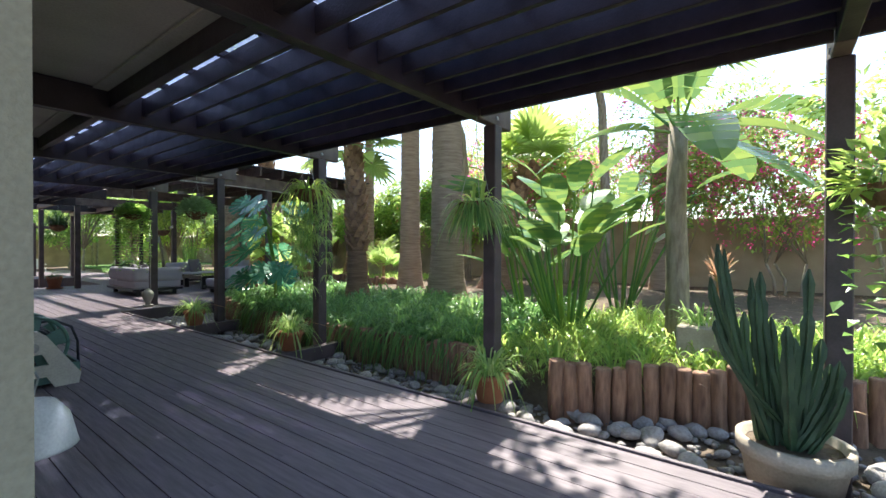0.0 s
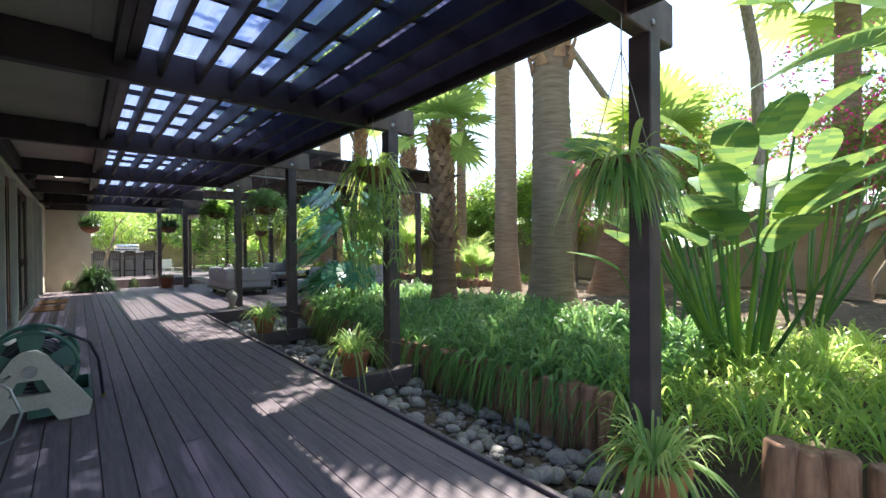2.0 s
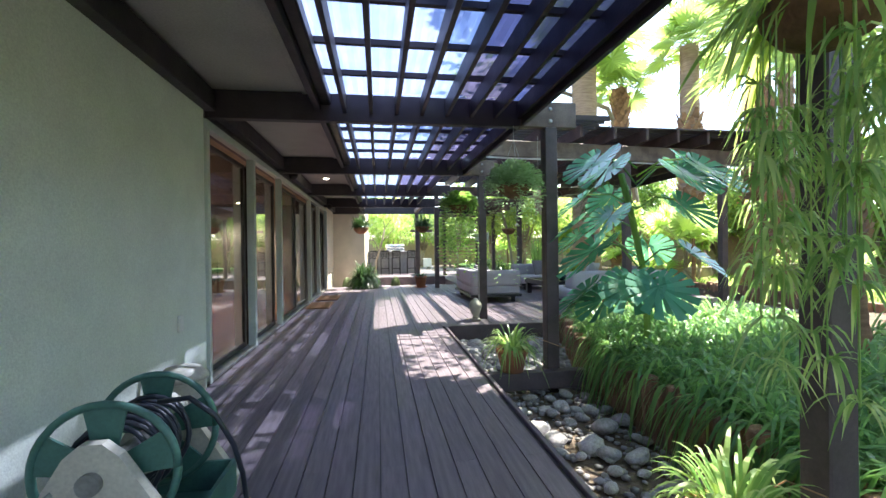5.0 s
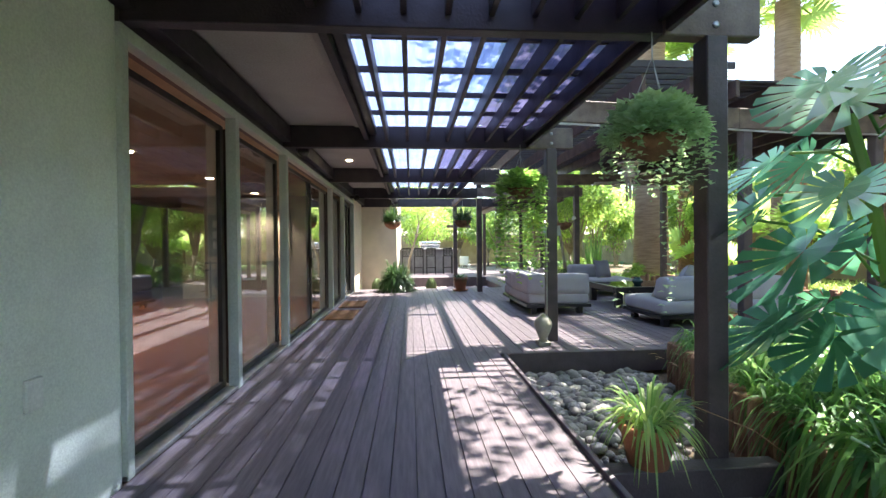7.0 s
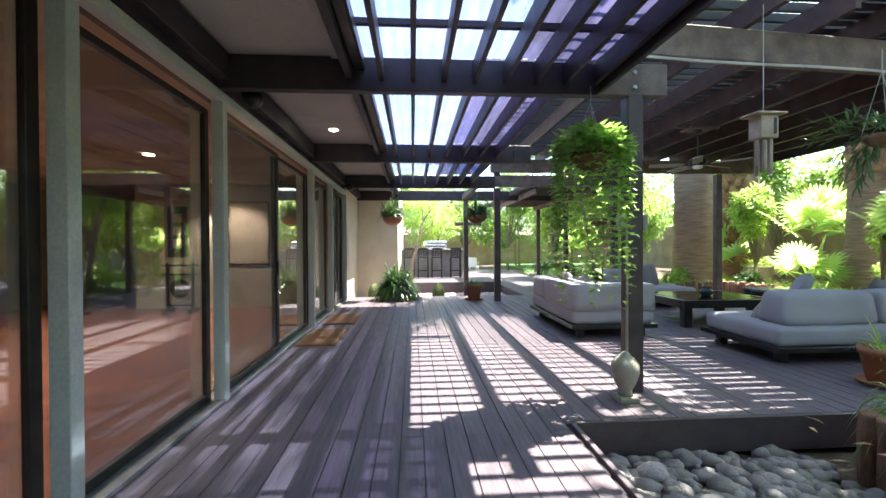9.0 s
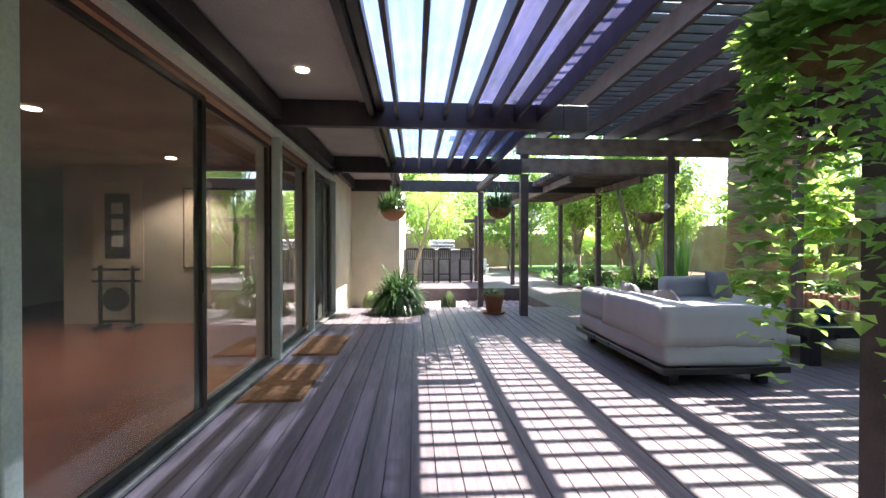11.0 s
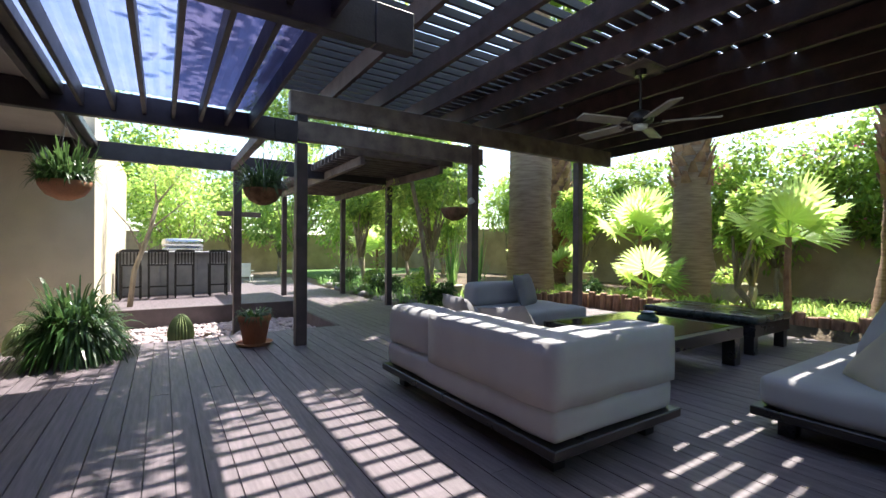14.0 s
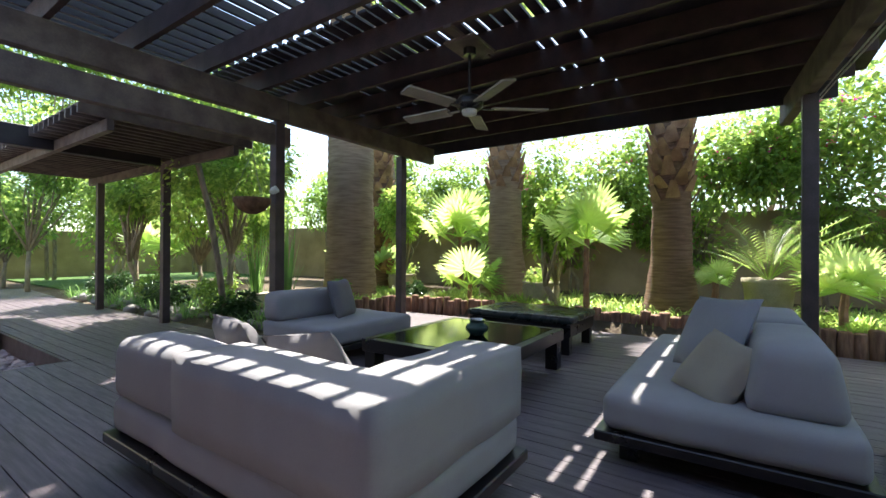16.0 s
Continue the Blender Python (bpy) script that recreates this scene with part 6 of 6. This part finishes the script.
def tree(x, y, z, h, R, n, size, seed, label, material, leaflabel="", group="garden trees", th=0.09, name="tree", flowers=0, base=0.3, lobes=9, trunks=1):
    t = thing(name, label, "tree" if name == "tree" else "shrub", (x, y, z), group)
    r = rng(seed)
    cr = bmesh.new()
    cs = foliage_cloud(cr, r, (0, 0, h), R, n, size, lobes=lobes)
    wb = bmesh.new()
    for k in range(trunks):
        ox, oy = r.uniform(-0.15, 0.15) * (trunks - 1), r.uniform(-0.15, 0.15) * (trunks - 1)
        fork = Vector((ox * 1.5 + r.uniform(-0.2, 0.2), oy * 1.5 + r.uniform(-0.2, 0.2), h * base))
        tube(wb, [(ox, oy, -0.1), (ox * 1.2, oy * 1.2, h * base * 0.5), fork], th, 8, th * 0.75)
        for q, s in cs[k::trunks]:
            mid = (fork + q) / 2 + Vector((r.uniform(-0.2, 0.2), r.uniform(-0.2, 0.2), r.uniform(0, 0.3)))
            tube(wb, [fork, mid, q], th * 0.55, 6, th * 0.12)
    part("trunk", wb, M_BARK, t, "pale trunk with forking limbs", True)
    part("crown", cr, material, t, leaflabel or "loose leafy crown")
    if flowers:
        fb = bmesh.new()
        for _ in range(flowers):
            q, s = cs[r.randrange(len(cs))]
            d = Vector((r.gauss(0, 1) - 0.5, r.gauss(0, 1), r.gauss(0, 1))).normalized()
            p = q + Vector((d.x * R[0], d.y * R[1], d.z * R[2])) * s * r.uniform(0.95, 1.15)
            for _k in range(5):
                leaf(fb, p + Vector((r.uniform(-.07, .07), r.uniform(-.07, .07), r.uniform(-.07, .07))), (r.uniform(-1, 1), r.uniform(-1, 1), r.uniform(-1, 1)), (0, 0, 1), 0.07, 0.06)
        tagged(part("blossom", fb, L_PINK, t), "bright pink bracts", "", "", "stuff")
    return t


# bougainvillea over the garden wall, hedge beyond
for k, y in enumerate((-6.5, -3.4, -0.6, 2.2, 5.0, 7.8)):
    tree(14.2, y, 0.1, 3.3, (1.5, 2.2, 2.2), 6000, 0.14, 100 + k, "sprawling bougainvillea with pink bracts by the garden wall", L_HEDGE, "small leaves", "bougainvilleas", 0.04, "bougainvillea", 800 if k in (2, 3, 5) else 450, 0.25, 14, 3)
for k, (x, y) in enumerate(((14.6, 10.6), (14.8, 13.2), (14.7, 15.8), (14.9, 18.6), (14.6, 21.5), (14.2, 24.6), (13.0, 28.0))):
    tree(x + 0.2, y, 0.1, 2.9, (1.0, 2.1, 2.0), 6500, 0.17, 120 + k, "tall leafy hedge tree before the garden wall", L_HEDGE, "", "hedge trees", 0.06, "tree", 30 if k < 3 else 0, 0.25, 16, 2)
# trees round the side walk and beyond
for k, (x, y, h, R, n, m) in enumerate(((9.0, 23.6, 2.7, (1.5, 1.6, 1.5), 3200, L_BRIGHT), (8.3, 20.8, 3.6, (1.5, 1.6, 1.5), 4200, L_HEDGE), (6.9, 29.3, 3.6, (2.0, 1.4, 1.8), 3600, L_HEDGE), (11.7, 15.2, 1.9, (0.45, 0.6, 0.75), 1200, L_BRIGHT), (12.2, 19.6, 2.2, (0.7, 0.8, 0.9), 1500, L_BRIGHT), (9.0, 28.5, 3.2, (2.0, 2.0, 2.0), 3000, L_HEDGE), (6.8, 31.5, 2.6, (1.5, 1.4, 1.5), 2200, L_SPIDER), (11.4, 26.0, 3.2, (1.6, 1.6, 2.0), 2600, L_BRIGHT),
                                     (2.9, 28.6, 3.0, (2.2, 1.5, 1.9), 3600, L_BRIGHT), (8.6, 34.0, 8.6, (3.0, 2.0, 3.2), 5200, L_HEDGE), (13.6, 33.5, 8.0, (3.0, 2.0, 3.2), 5200, L_HEDGE), (8.0, 24.4, 3.0, (1.1, 1.3, 1.3), 3000, L_HEDGE), (17.2, -4.0, 4.6, (2.2, 2.6, 2.4), 3200, L_SPIDER), (17.6, 1.6, 5.2, (2.0, 2.6, 2.6), 3200, L_SPIDER), (17.4, 6.4, 4.8, (2.2, 2.6, 2.6), 3200, L_HEDGE), (17.6, 11.4, 5.0, (2.0, 2.6, 2.2), 2600, L_SPIDER), (0.6, 31.0, 4.5, (3.2, 2.0, 3.0), 3400, L_HEDGE), (5.2, 34.5, 3.4, (3.0, 1.5, 2.8), 3200, L_BRIGHT), (10.5, 33.5, 4.0, (3.2, 1.8, 3.2), 3200, L_HEDGE), (16.0, 32.0, 4.5, (3.0, 3.0, 3.5), 3000, L_HEDGE))):
    tree(x, y, -0.1, h, R, int(n * 1.7), 0.15 if y < 30 else 0.22, 140 + k, "leafy green garden tree beyond the deck", m, "", "far garden trees", 0.07, "tree", 0, 0.35, 14, 1 + k % 2)
# bare branching tree before the bar's wall
t = thing("tree", "slim pale tree with bare branches beside the bar", "tree", (1.95, 21.6, 0.1))
wb = bmesh.new()
tube(wb, [(0, 0, -0.3), (0.1, 0, 0.7), (0.35, 0.1, 1.5), (0.45, 0.1, 2.0)], 0.05, 7, 0.035)
for a, b in (((0.35, 0.1, 1.5), (0.95, 0.2, 2.1)), ((0.45, 0.1, 2.0), (0.3, 0.3, 2.9)), ((0.45, 0.1, 2.0), (0.9, 0, 2.7)), ((0.2, 0.05, 1.1), (-0.25, 0.1, 1.9))):
    tube(wb, [a, tuple((p + q) / 2 + 0.04 for p, q in zip(a, b)), b], 0.022, 5, 0.008)
part("trunk", wb, M_BARK, t, "pale forked trunk", True)
cr = bmesh.new()
foliage_cloud(cr, rng(77), (0.5, 0.2, 2.6), (0.9, 0.6, 0.6), 500, 0.09, lobes=7)
part("crown", cr, L_BRIGHT, t, "sparse bright leaves")


def banana_leaf(bm, p, d, L, W, r, tear=0.35, droop=0.5):
    """A broad leaf with a folded midrib, torn edges and a drooping tip."""
    d = Vector(d).normalized()
    s = d.cross(Vector((0, 0, 1)))
    s = s.normalized() if s.length > 0.05 else Vector((1, 0, 0))
    n = 12
    rows = []
    for i in range(n + 1):
        f = i / n
        c = Vector(p) + d * L * f - Vector((0, 0, droop * L * f * f))
        w = W * 0.5 * math.sin(math.pi * min(1, f * 0.97 + 0.03)) ** 0.55
        rows.append((c, w, f))
    for (c0, w0, f0), (c1, w1, f1) in zip(rows, rows[1:]):
        g = 0.88 if r.random() < tear else 1.0
        for sg in (-1, 1):
            lift0 = Vector((0, 0, 0.18 * w0 - 0.3 * w0 * f0))
            a, b = bm.verts.new(c0), bm.verts.new(c1)
            e0 = bm.verts.new(c0 + s * sg * w0 + lift0)
            e1 = bm.verts.new(c0 + (c1 - c0) * g + s * sg * (w0 + (w1 - w0) * g) + lift0)
            bm.faces.new((a, e0, e1, b) if sg > 0 else (a, b, e1, e0))


def banana():
    r = rng(55)
    t = thing("banana_tree", "banana tree with a pale fibrous trunk and torn leaves", "tree", (6.40, 0.68, 0.08))
    wb = bmesh.new()
    tube(wb, [(0, 0, -0.1), (0.02, 0, 0.8), (0.0, 0.02, 1.8), (0.05, 0.0, 2.9)], 0.15, 12, 0.11)
    part("trunk", wb, M_BARK, t, "pale fibrous trunk", True)
    lf = bmesh.new()
    st = bmesh.new()
    for az, el, L, W, dr in ((200, 5, 1.4, 0.6, 0.6), (160, 40, 1.6, 0.6, 0.45), (262, 0, 1.7, 0.62, 0.55), (300, 25, 1.8, 0.6, 0.5), (20, 35, 1.6, 0.55, 0.4), (100, 45, 1.7, 0.55, 0.4), (225, 60, 1.7, 0.5, 0.3), (130, 5, 1.5, 0.6, 0.5), (340, 10, 1.6, 0.6, 0.5), (240, -20, 1.3, 0.5, 0.3), (185, 70, 1.8, 0.5, 0.2)):
        a, e = radians(az), radians(el)
        d = Vector((math.cos(a) * math.cos(e), math.sin(a) * math.cos(e), math.sin(e)))
        p = Vector((0.05, 0, 2.75))
        tube(st, [p, p + d * 0.45], 0.025, 6, 0.015)
        banana_leaf(lf, p + d * 0.42, d, L, W, r, 0.45, dr)
    part("stalk", st, L_BANANA, t, "thick green leaf stalks")
    part("leaves", lf, L_BANANA, t, "broad torn green leaves")
    # bird-of-paradise clumps
    for k, (x, y, n, H) in enumerate(((6.35, 2.15, 34, 2.35), (9.4, 2.2, 22, 2.9), (7.1, 3.1, 12, 1.5), (9.0, 3.4, 16, 2.4))):
        t = thing("bird_of_paradise", "clump of long-stalked paddle leaves in the bed", "plant", (x, y, 0.08), "paddle leaf clumps")
        lf, st = bmesh.new(), bmesh.new()
        for q in range(n):
            a = r.uniform(0, 6.28)
            e = radians(r.uniform(58, 86))
            d = Vector((math.cos(a) * math.cos(e), math.sin(a) * math.cos(e), math.sin(e)))
            h = H * r.uniform(0.5, 1.0)
            o = Vector((0.18 * math.cos(a), 0.18 * math.sin(a), 0))
            tube(st, [o, o + d * h * 0.55, o + d * h + Vector((0, 0, 0.0))], 0.022, 5, 0.011)
            d2 = (d + Vector((math.cos(a) * 0.6, math.sin(a) * 0.6, -0.2))).normalized()
            banana_leaf(lf, o + d * h, d2, r.uniform(0.7, 1.05), r.uniform(0.3, 0.42), r, 0.2, 0.25)
        part("stalk", st, L_BANANA, t, "long green stalks")
        part("leaves", lf, L_BANANA, t, "paddle-shaped leaves")


banana()


def monstera():
    r = rng(66)
    t = thing("split_leaf_plant", "large plant with lobed blue-green leaves near the post", "plant", (4.95, 7.55, 0.08))
    st, lf = bmesh.new(), bmesh.new()
    tube(st, [(0, 0, 0), (0.05, 0.1, 0.8), (-0.1, 0.1, 1.5), (-0.2, 0.15, 2.0)], 0.035, 7)
    for k in range(22):
        h = r.uniform(0.5, 2.1)
        a = r.uniform(0, 6.28) if k % 3 else r.uniform(2.6, 4.6)
        q = Vector((math.cos(a), math.sin(a), 0))
        c0 = Vector((-0.05, 0.1, h))
        c = c0 + q * r.uniform(0.35, 0.62) + Vector((0, 0, r.uniform(0.0, 0.3)))
        tube(st, [c0, (c0 + c) / 2 + Vector((0, 0, 0.08)), c], 0.010, 5)
        d = (q + Vector((0, 0, -0.85))).normalized()
        s = Vector((-q.y, q.x, 0))
        nn = s.cross(d)
        R = r.uniform(0.34, 0.52)
        # heart outline cut into lobes
        for sg in (-1, 1):
            for i in range(8):
                a0 = radians(8 + i * 19.5)
                a1 = a0 + radians(14.5)
                def rim(a, k=1.0):
                    rad = R * (0.62 + 0.38 * math.cos(a * 0.5) ** 2) * k * (1.0 if a < 2.6 else 0.75)
                    return c + d * (R * 0.25) + d * math.cos(a) * rad + s * sg * math.sin(a) * rad * 0.85 - nn * 0.12 * math.sin(a) * rad
                m0 = lf.verts.new(c + d * (R * 0.25) + d * math.cos(a0) * R * 0.35 + s * sg * math.sin(a0) * R * 0.30)
                m1 = lf.verts.new(c + d * (R * 0.25) + d * math.cos(a1 + 0.085) * R * 0.35 + s * sg * math.sin(a1 + 0.085) * R * 0.30)
                e0, e1 = lf.verts.new(rim(a0, 0.97)), lf.verts.new(rim(a1))
                cc = lf.verts.new(c + d * (R * 0.25))
                lf.faces.new((m0, e0, e1, m1))
                lf.faces.new((cc, m0, m1))
    part("stem", st, L_BANANA, t, "green climbing stem")
    part("leaves", lf, L_MONST, t, "deeply lobed glossy leaves")


monstera()


def small_fans():
    for k, (x, y, z, h, n, R, lab) in enumerate(((10.9, 14.35, 0.12, 1.35, 9, 0.62, "young fan palm with bright pleated leaves in the bed"), (12.9, 18.2, 0.12, 1.5, 10, 0.85, "bright fan palm beyond the table"), (11.3, 12.46, 0.12, 0.66, 7, 0.27, "small fan palm by the log edging"), (11.3, 10.95, 0.12, 0.62, 12, 0.46, "small fan palm by the pavilion post"), (12.2, 20.9, 0.12, 0.6, 9, 0.8, "low fan palm in the sun"), (11.4, 17.0, 0.12, 0.4, 7, 0.6, "low fan palm beside the urn"), (9.1, 26.2, 0.0, 1.2, 9, 0.7, "fan palm among the shrubs"))):
        t = thing("fan_palm", lab, "palm", (x, y, z), "young fan palms")
        r = rng(200 + k)
        wb = bmesh.new()
        tube(wb, [(0, 0, -0.1), (0.02, 0.02, h * 0.5), (0, 0, h)], 0.06, 8, 0.045)
        part("trunk", wb, M_HUSK, t, "thin hairy trunk")
        bm = bmesh.new()
        fan_crown(bm, (0, 0, h), n, R, r, 84, -5, 0.75, 0.55)
        part("leaves", bm, L_FAN, t, "pleated fan leaves")
    # potted palm in a big pale pot
    t = thing("potted_palm", "feathery palm in a large pale round pot", "potted plant", (11.75, 11.78, 0.10))
    part("pot", lathe(bmesh.new(), [(0.27, 0), (0.335, 0.62), (0.36, 0.66), (0.36, 0.74), (0.325, 0.74), (0.31, 0.66)], 26), M_CONC, t, "large pale cast pot", True)
    bm = bmesh.new()
    r = rng(210)
    for q in range(18):
        a = r.uniform(0, 6.28)
        e = radians(r.uniform(45, 85))
        d = Vector((math.cos(a) * math.cos(e), math.sin(a) * math.cos(e), math.sin(e)))
        L = r.uniform(0.9, 1.4)
        o = Vector((0, 0, 0.68))
        pts = [o + d * L * f + Vector((math.cos(a), math.sin(a), -0.8)) * 0.28 * L * f * f for f in (0, 0.25, 0.5, 0.75, 1.0)]
        tube(bm, pts, 0.010, 4, 0.004)
        for i in range(16):
            f = 0.3 + 0.7 * i / 16
            c = o + d * L * f + Vector((math.cos(a), math.sin(a), -0.8)) * 0.28 * L * f * f
            s = Vector((-math.sin(a), math.cos(a), 0))
            for sg in (-1, 1):
                leaf(bm, c, s * sg + d * 0.7 + Vector((0, 0, -0.15)), (0, 0, 1), 0.26, 0.022)
    part("fronds", bm, L_PALM, t, "feathery green fronds")
    for k, (x, y, lab) in enumerate(((12.08, 15.65, "pale round urn planted with low leaves"), (12.6, 19.9, "pale round urn in the sun"))):
        t = thing("urn_planter", lab, "planter", (x, y, 0.10), "urns")
        part("pot", lathe(bmesh.new(), [(0.22, 0), (0.36, 0.12), (0.40, 0.35), (0.37, 0.46), (0.40, 0.50), (0.36, 0.50)], 26), M_CONC, t, "pale bulging urn", True)
        bm = bmesh.new()
        foliage_cloud(bm, rng(230 + k), (0, 0, 0.62), (0.42, 0.42, 0.28), 420, 0.09, lobes=7)
        part("leaves", bm, L_BRIGHT, t, "loose bright leaves")
    t = thing("urn_planter", "pale square planter with grassy leaves in the near bed", "planter", (5.72, 0.28, 0.08), "urns")
    part("pot", boxm(-0.26, 0.26, -0.26, 0.26, 0, 0.42, 0.02), M_CONC, t, "pale square planter")
    bm = bmesh.new()
    clump(bm, (0, 0, 0.42), 90, 0.4, 0.02, rng(5), 1.2, 0.9, 0.2, 5)
    part("leaves", bm, L_SPIDER, t, "grassy leaves")
    t = thing("dracaena", "spiky plant with orange-tinted leaves behind the planter", "plant", (7.3, 0.3, 0.10))
    bm = bmesh.new()
    tube(bm, [(0, 0, 0), (0, 0, 0.75)], 0.03, 6)
    clump(bm, (0, 0, 0.75), 50, 0.42, 0.03, rng(6), 1.5, 0.5, 0.02, 4)
    part("leaves", bm, L_DRY, t, "spiky orange leaves")
    for k, (x, y) in enumerate(((8.1, 18.9), (8.5, 20.4))):
        t = thing("potted_snake_plant", "pale pot of upright sword leaves by the side walk", "potted plant", (x, y, 0.0), "sword plants")
        part("pot", lathe(bmesh.new(), [(0.2, 0), (0.26, 0.3), (0.28, 0.36), (0.24, 0.36)], 20), M_CONC, t, "pale pot", True)
        bm = bmesh.new()
        clump(bm, (0, 0, 0.32), 34, 0.6, 0.05, rng(240 + k), 2.4, 0.25, 0.12, 4)
        part("leaves", bm, L_STRAP, t, "upright sword leaves")
    # leaning slim trunk by the side walk
    t = thing("tree", "slim leaning trunk by the side walk", "tree", (7.2, 19.4, -0.1))
    wb = bmesh.new()
    tube(wb, [(0.1, 0, 0), (0, 0.05, 1.0), (-0.15, 0.1, 2.0), (-0.4, 0.1, 3.0)], 0.06, 8, 0.045)
    part("trunk", wb, M_BARK, t, "pale leaning trunk", True)
    cr = bmesh.new()
    foliage_cloud(cr, rng(88), (-0.1, 0.5, 2.4), (0.9, 1.0, 0.8), 1300, 0.10, lobes=9)
    part("crown", cr, L_BRIGHT, t, "bright leafy crown")
    # thin bare-stemmed tree near the near wall
    t = thing("tree", "thin many-stemmed tree with sparse leaves near the cactus", "tree", (7.6, -1.6, 0.1))
    wb = bmesh.new()
    r = rng(91)
    for q in range(6):
        a = r.uniform(0, 6.28)
        p1 = (0.5 * math.cos(a), 0.5 * math.sin(a), 1.5)
        p2 = (1.0 * math.cos(a + 0.3), 1.0 * math.sin(a + 0.3), 3.2)
        tube(wb, [(0.1 * math.cos(a), 0.1 * math.sin(a), 0), p1, p2], 0.04, 6, 0.015)
        for _ in range(3):
            b = r.uniform(0, 6.28)
            tube(wb, [p1, (p1[0] + 0.5 * math.cos(b), p1[1] + 0.5 * math.sin(b), 2.3)], 0.018, 5, 0.006)
    part("trunk", wb, M_BARK, t, "pale thin stems", True)
    cr = bmesh.new()
    foliage_cloud(cr, r, (0, 0, 2.7), (1.3, 1.3, 1.2), 700, 0.12, lobes=12)
    part("crown", cr, L_BRIGHT, t, "sparse bright leaves")


small_fans()

# trees added by the garden wall to shade the walk, crowns reaching over its roof
for k, (x, y, cx, cy, n) in enumerate(((12.6, -4.5, 4.8, -0.6, 3700), (12.9, 3.6, 5.2, 3.6, 6500), (13.2, 8.6, 5.5, 8.3, 8000), (13.4, 21.0, 5.5, 18.3, 3600), (14.0, 7.4, 7.4, 10.9, 3200))):
    t = thing("tree", "tall tree added to shade the deck, limbs reaching over its roof", "tree", (x, y, 0.1), "overhanging trees")
    r = rng(300 + k)
    cr = bmesh.new()
    cs = foliage_cloud(cr, r, (cx - x, cy - y, 6.6), (1.5, 2.6, 0.8), n, 0.17, lobes=15, hollow=0.2)
    # hole cut in the crown to let a sun patch onto the deck
    gone = [f for f in cr.faces if math.hypot(f.calc_center_median().x - 5.9 + x, (f.calc_center_median().y - 4.9 + y) * 0.8) < 1.1]
    bmesh.ops.delete(cr, geom=gone, context="FACES")
    wb = bmesh.new()
    tube(wb, [(0, 0, -0.1), (0.1, 0, 2.5), (-0.3, 0, 5.2), (-1.6, (cy - y) * 0.2, 7.0), ((cx - x) * 0.6, (cy - y) * 0.6, 7.4), (cx - x, cy - y, 6.9)], 0.16, 9, 0.05)
    for q, _s in cs:
        a = Vector(((cx - x) * 0.75, (cy - y) * 0.75, 7.2))
        tube(wb, [a, (a + q) / 2 + Vector((0, 0, 0.15)), q], 0.04, 5, 0.01)
    part("trunk", wb, M_BARK, t, "tall trunk and long reaching limbs", True)
    part("crown", cr, L_HEDGE, t, "airy leafy canopy")


# low rounded shrubs beside the side walk
for k, (x, y, q) in enumerate(((7.45, 19.2, 0.36), (7.6, 20.5, 0.5), (7.4, 21.9, 0.45), (7.7, 23.3, 0.55), (7.5, 25.0, 0.5), (9.4, 19.0, 0.4), (10.9, 18.3, 0.38), (8.6, 22.2, 0.55))):
    t = thing("shrub", "low rounded leafy shrub in the bed beside the side walk", "shrub", (x, y, 0.0), "low shrubs")
    cr = bmesh.new()
    foliage_cloud(cr, rng(520 + k), (0, 0, q * 0.8), (q, q, q * 0.8), 900, 0.10, lobes=8)
    wb = bmesh.new()
    for j in range(4):
        tube(wb, [(0, 0, -0.1), (q * 0.5 * math.cos(j * 1.6), q * 0.5 * math.sin(j * 1.6), q * 0.8)], 0.012, 5, 0.006)
    part("stem", wb, M_BARK, t, "thin woody branching stem")
    part("leaves", cr, L_HEDGE if k % 2 else L_FERN, t, "small dense leaves")


def deck_boards():
    """Deck boards as pieces: rows across x, cut to lengths along y."""
    base = thing("floor", "brown composite deck boards with dark gaps", "", (0, 0, 0), kind="structure")
    P, W, Z = 0.1475, 0.1405, 0.0
    meshes = {}

    def board(x, y0, y1, r, parent):
        L = round(y1 - y0, 2)
        key = L
        if key not in meshes:
            bm = boxm(0, W, 0, L, -0.028, 0, 0)
            me = bpy.data.meshes.new("board")
            bm.to_mesh(me)
            bm.free()
            me.materials.append(M_DECK)
            meshes[key] = me
        ob = new("board", meshes[key])
        ob.location = (x, y0, Z - r.uniform(0, 0.002))
        ob.parent = parent
    r = rng(11)
    x = WALL_X + 0.035
    k = 0
    while x + W < DECK_X + 0.03:
        cuts = [-6.0, [-1.2, 0.9, 2.2][k % 3], [4.1, 7.3, 5.9][k % 3], [9.3, 10.25, 10.25][k % 3], [14.4, 15.9, 13.1][k % 3], 18.33]
        for a, b in zip(cuts, cuts[1:]):
            board(x, a, b - 0.004, r, base)
        x += P
        k += 1
    pav = thing("floor_pavilion", "brown composite deck boards of the pavilion", "", (0, 0, 0), kind="structure")
    while x + W < 10.3:
        y1 = 18.33 if x < 4.95 else 17.95
        cuts = [10.42, [13.4, 15.2, 14.3][k % 3], y1]
        for a, b in zip(cuts, cuts[1:]):
            board(x, a, b - 0.004, r, pav)
        x += P
        k += 1
    side = thing("floor_side_walk", "weathered deck boards of the side walk", "", (0, 0, 0), kind="structure")
    x = 4.93
    while x + W < 6.9:
        for a, b in ((17.96, 21.5), (21.5, 27)):
            board(x, a, b - 0.004, r, side) if x > 4.95 or a > 18 else board(x, 18.34, 21.49, r, side)
        x += P


deck_boards()
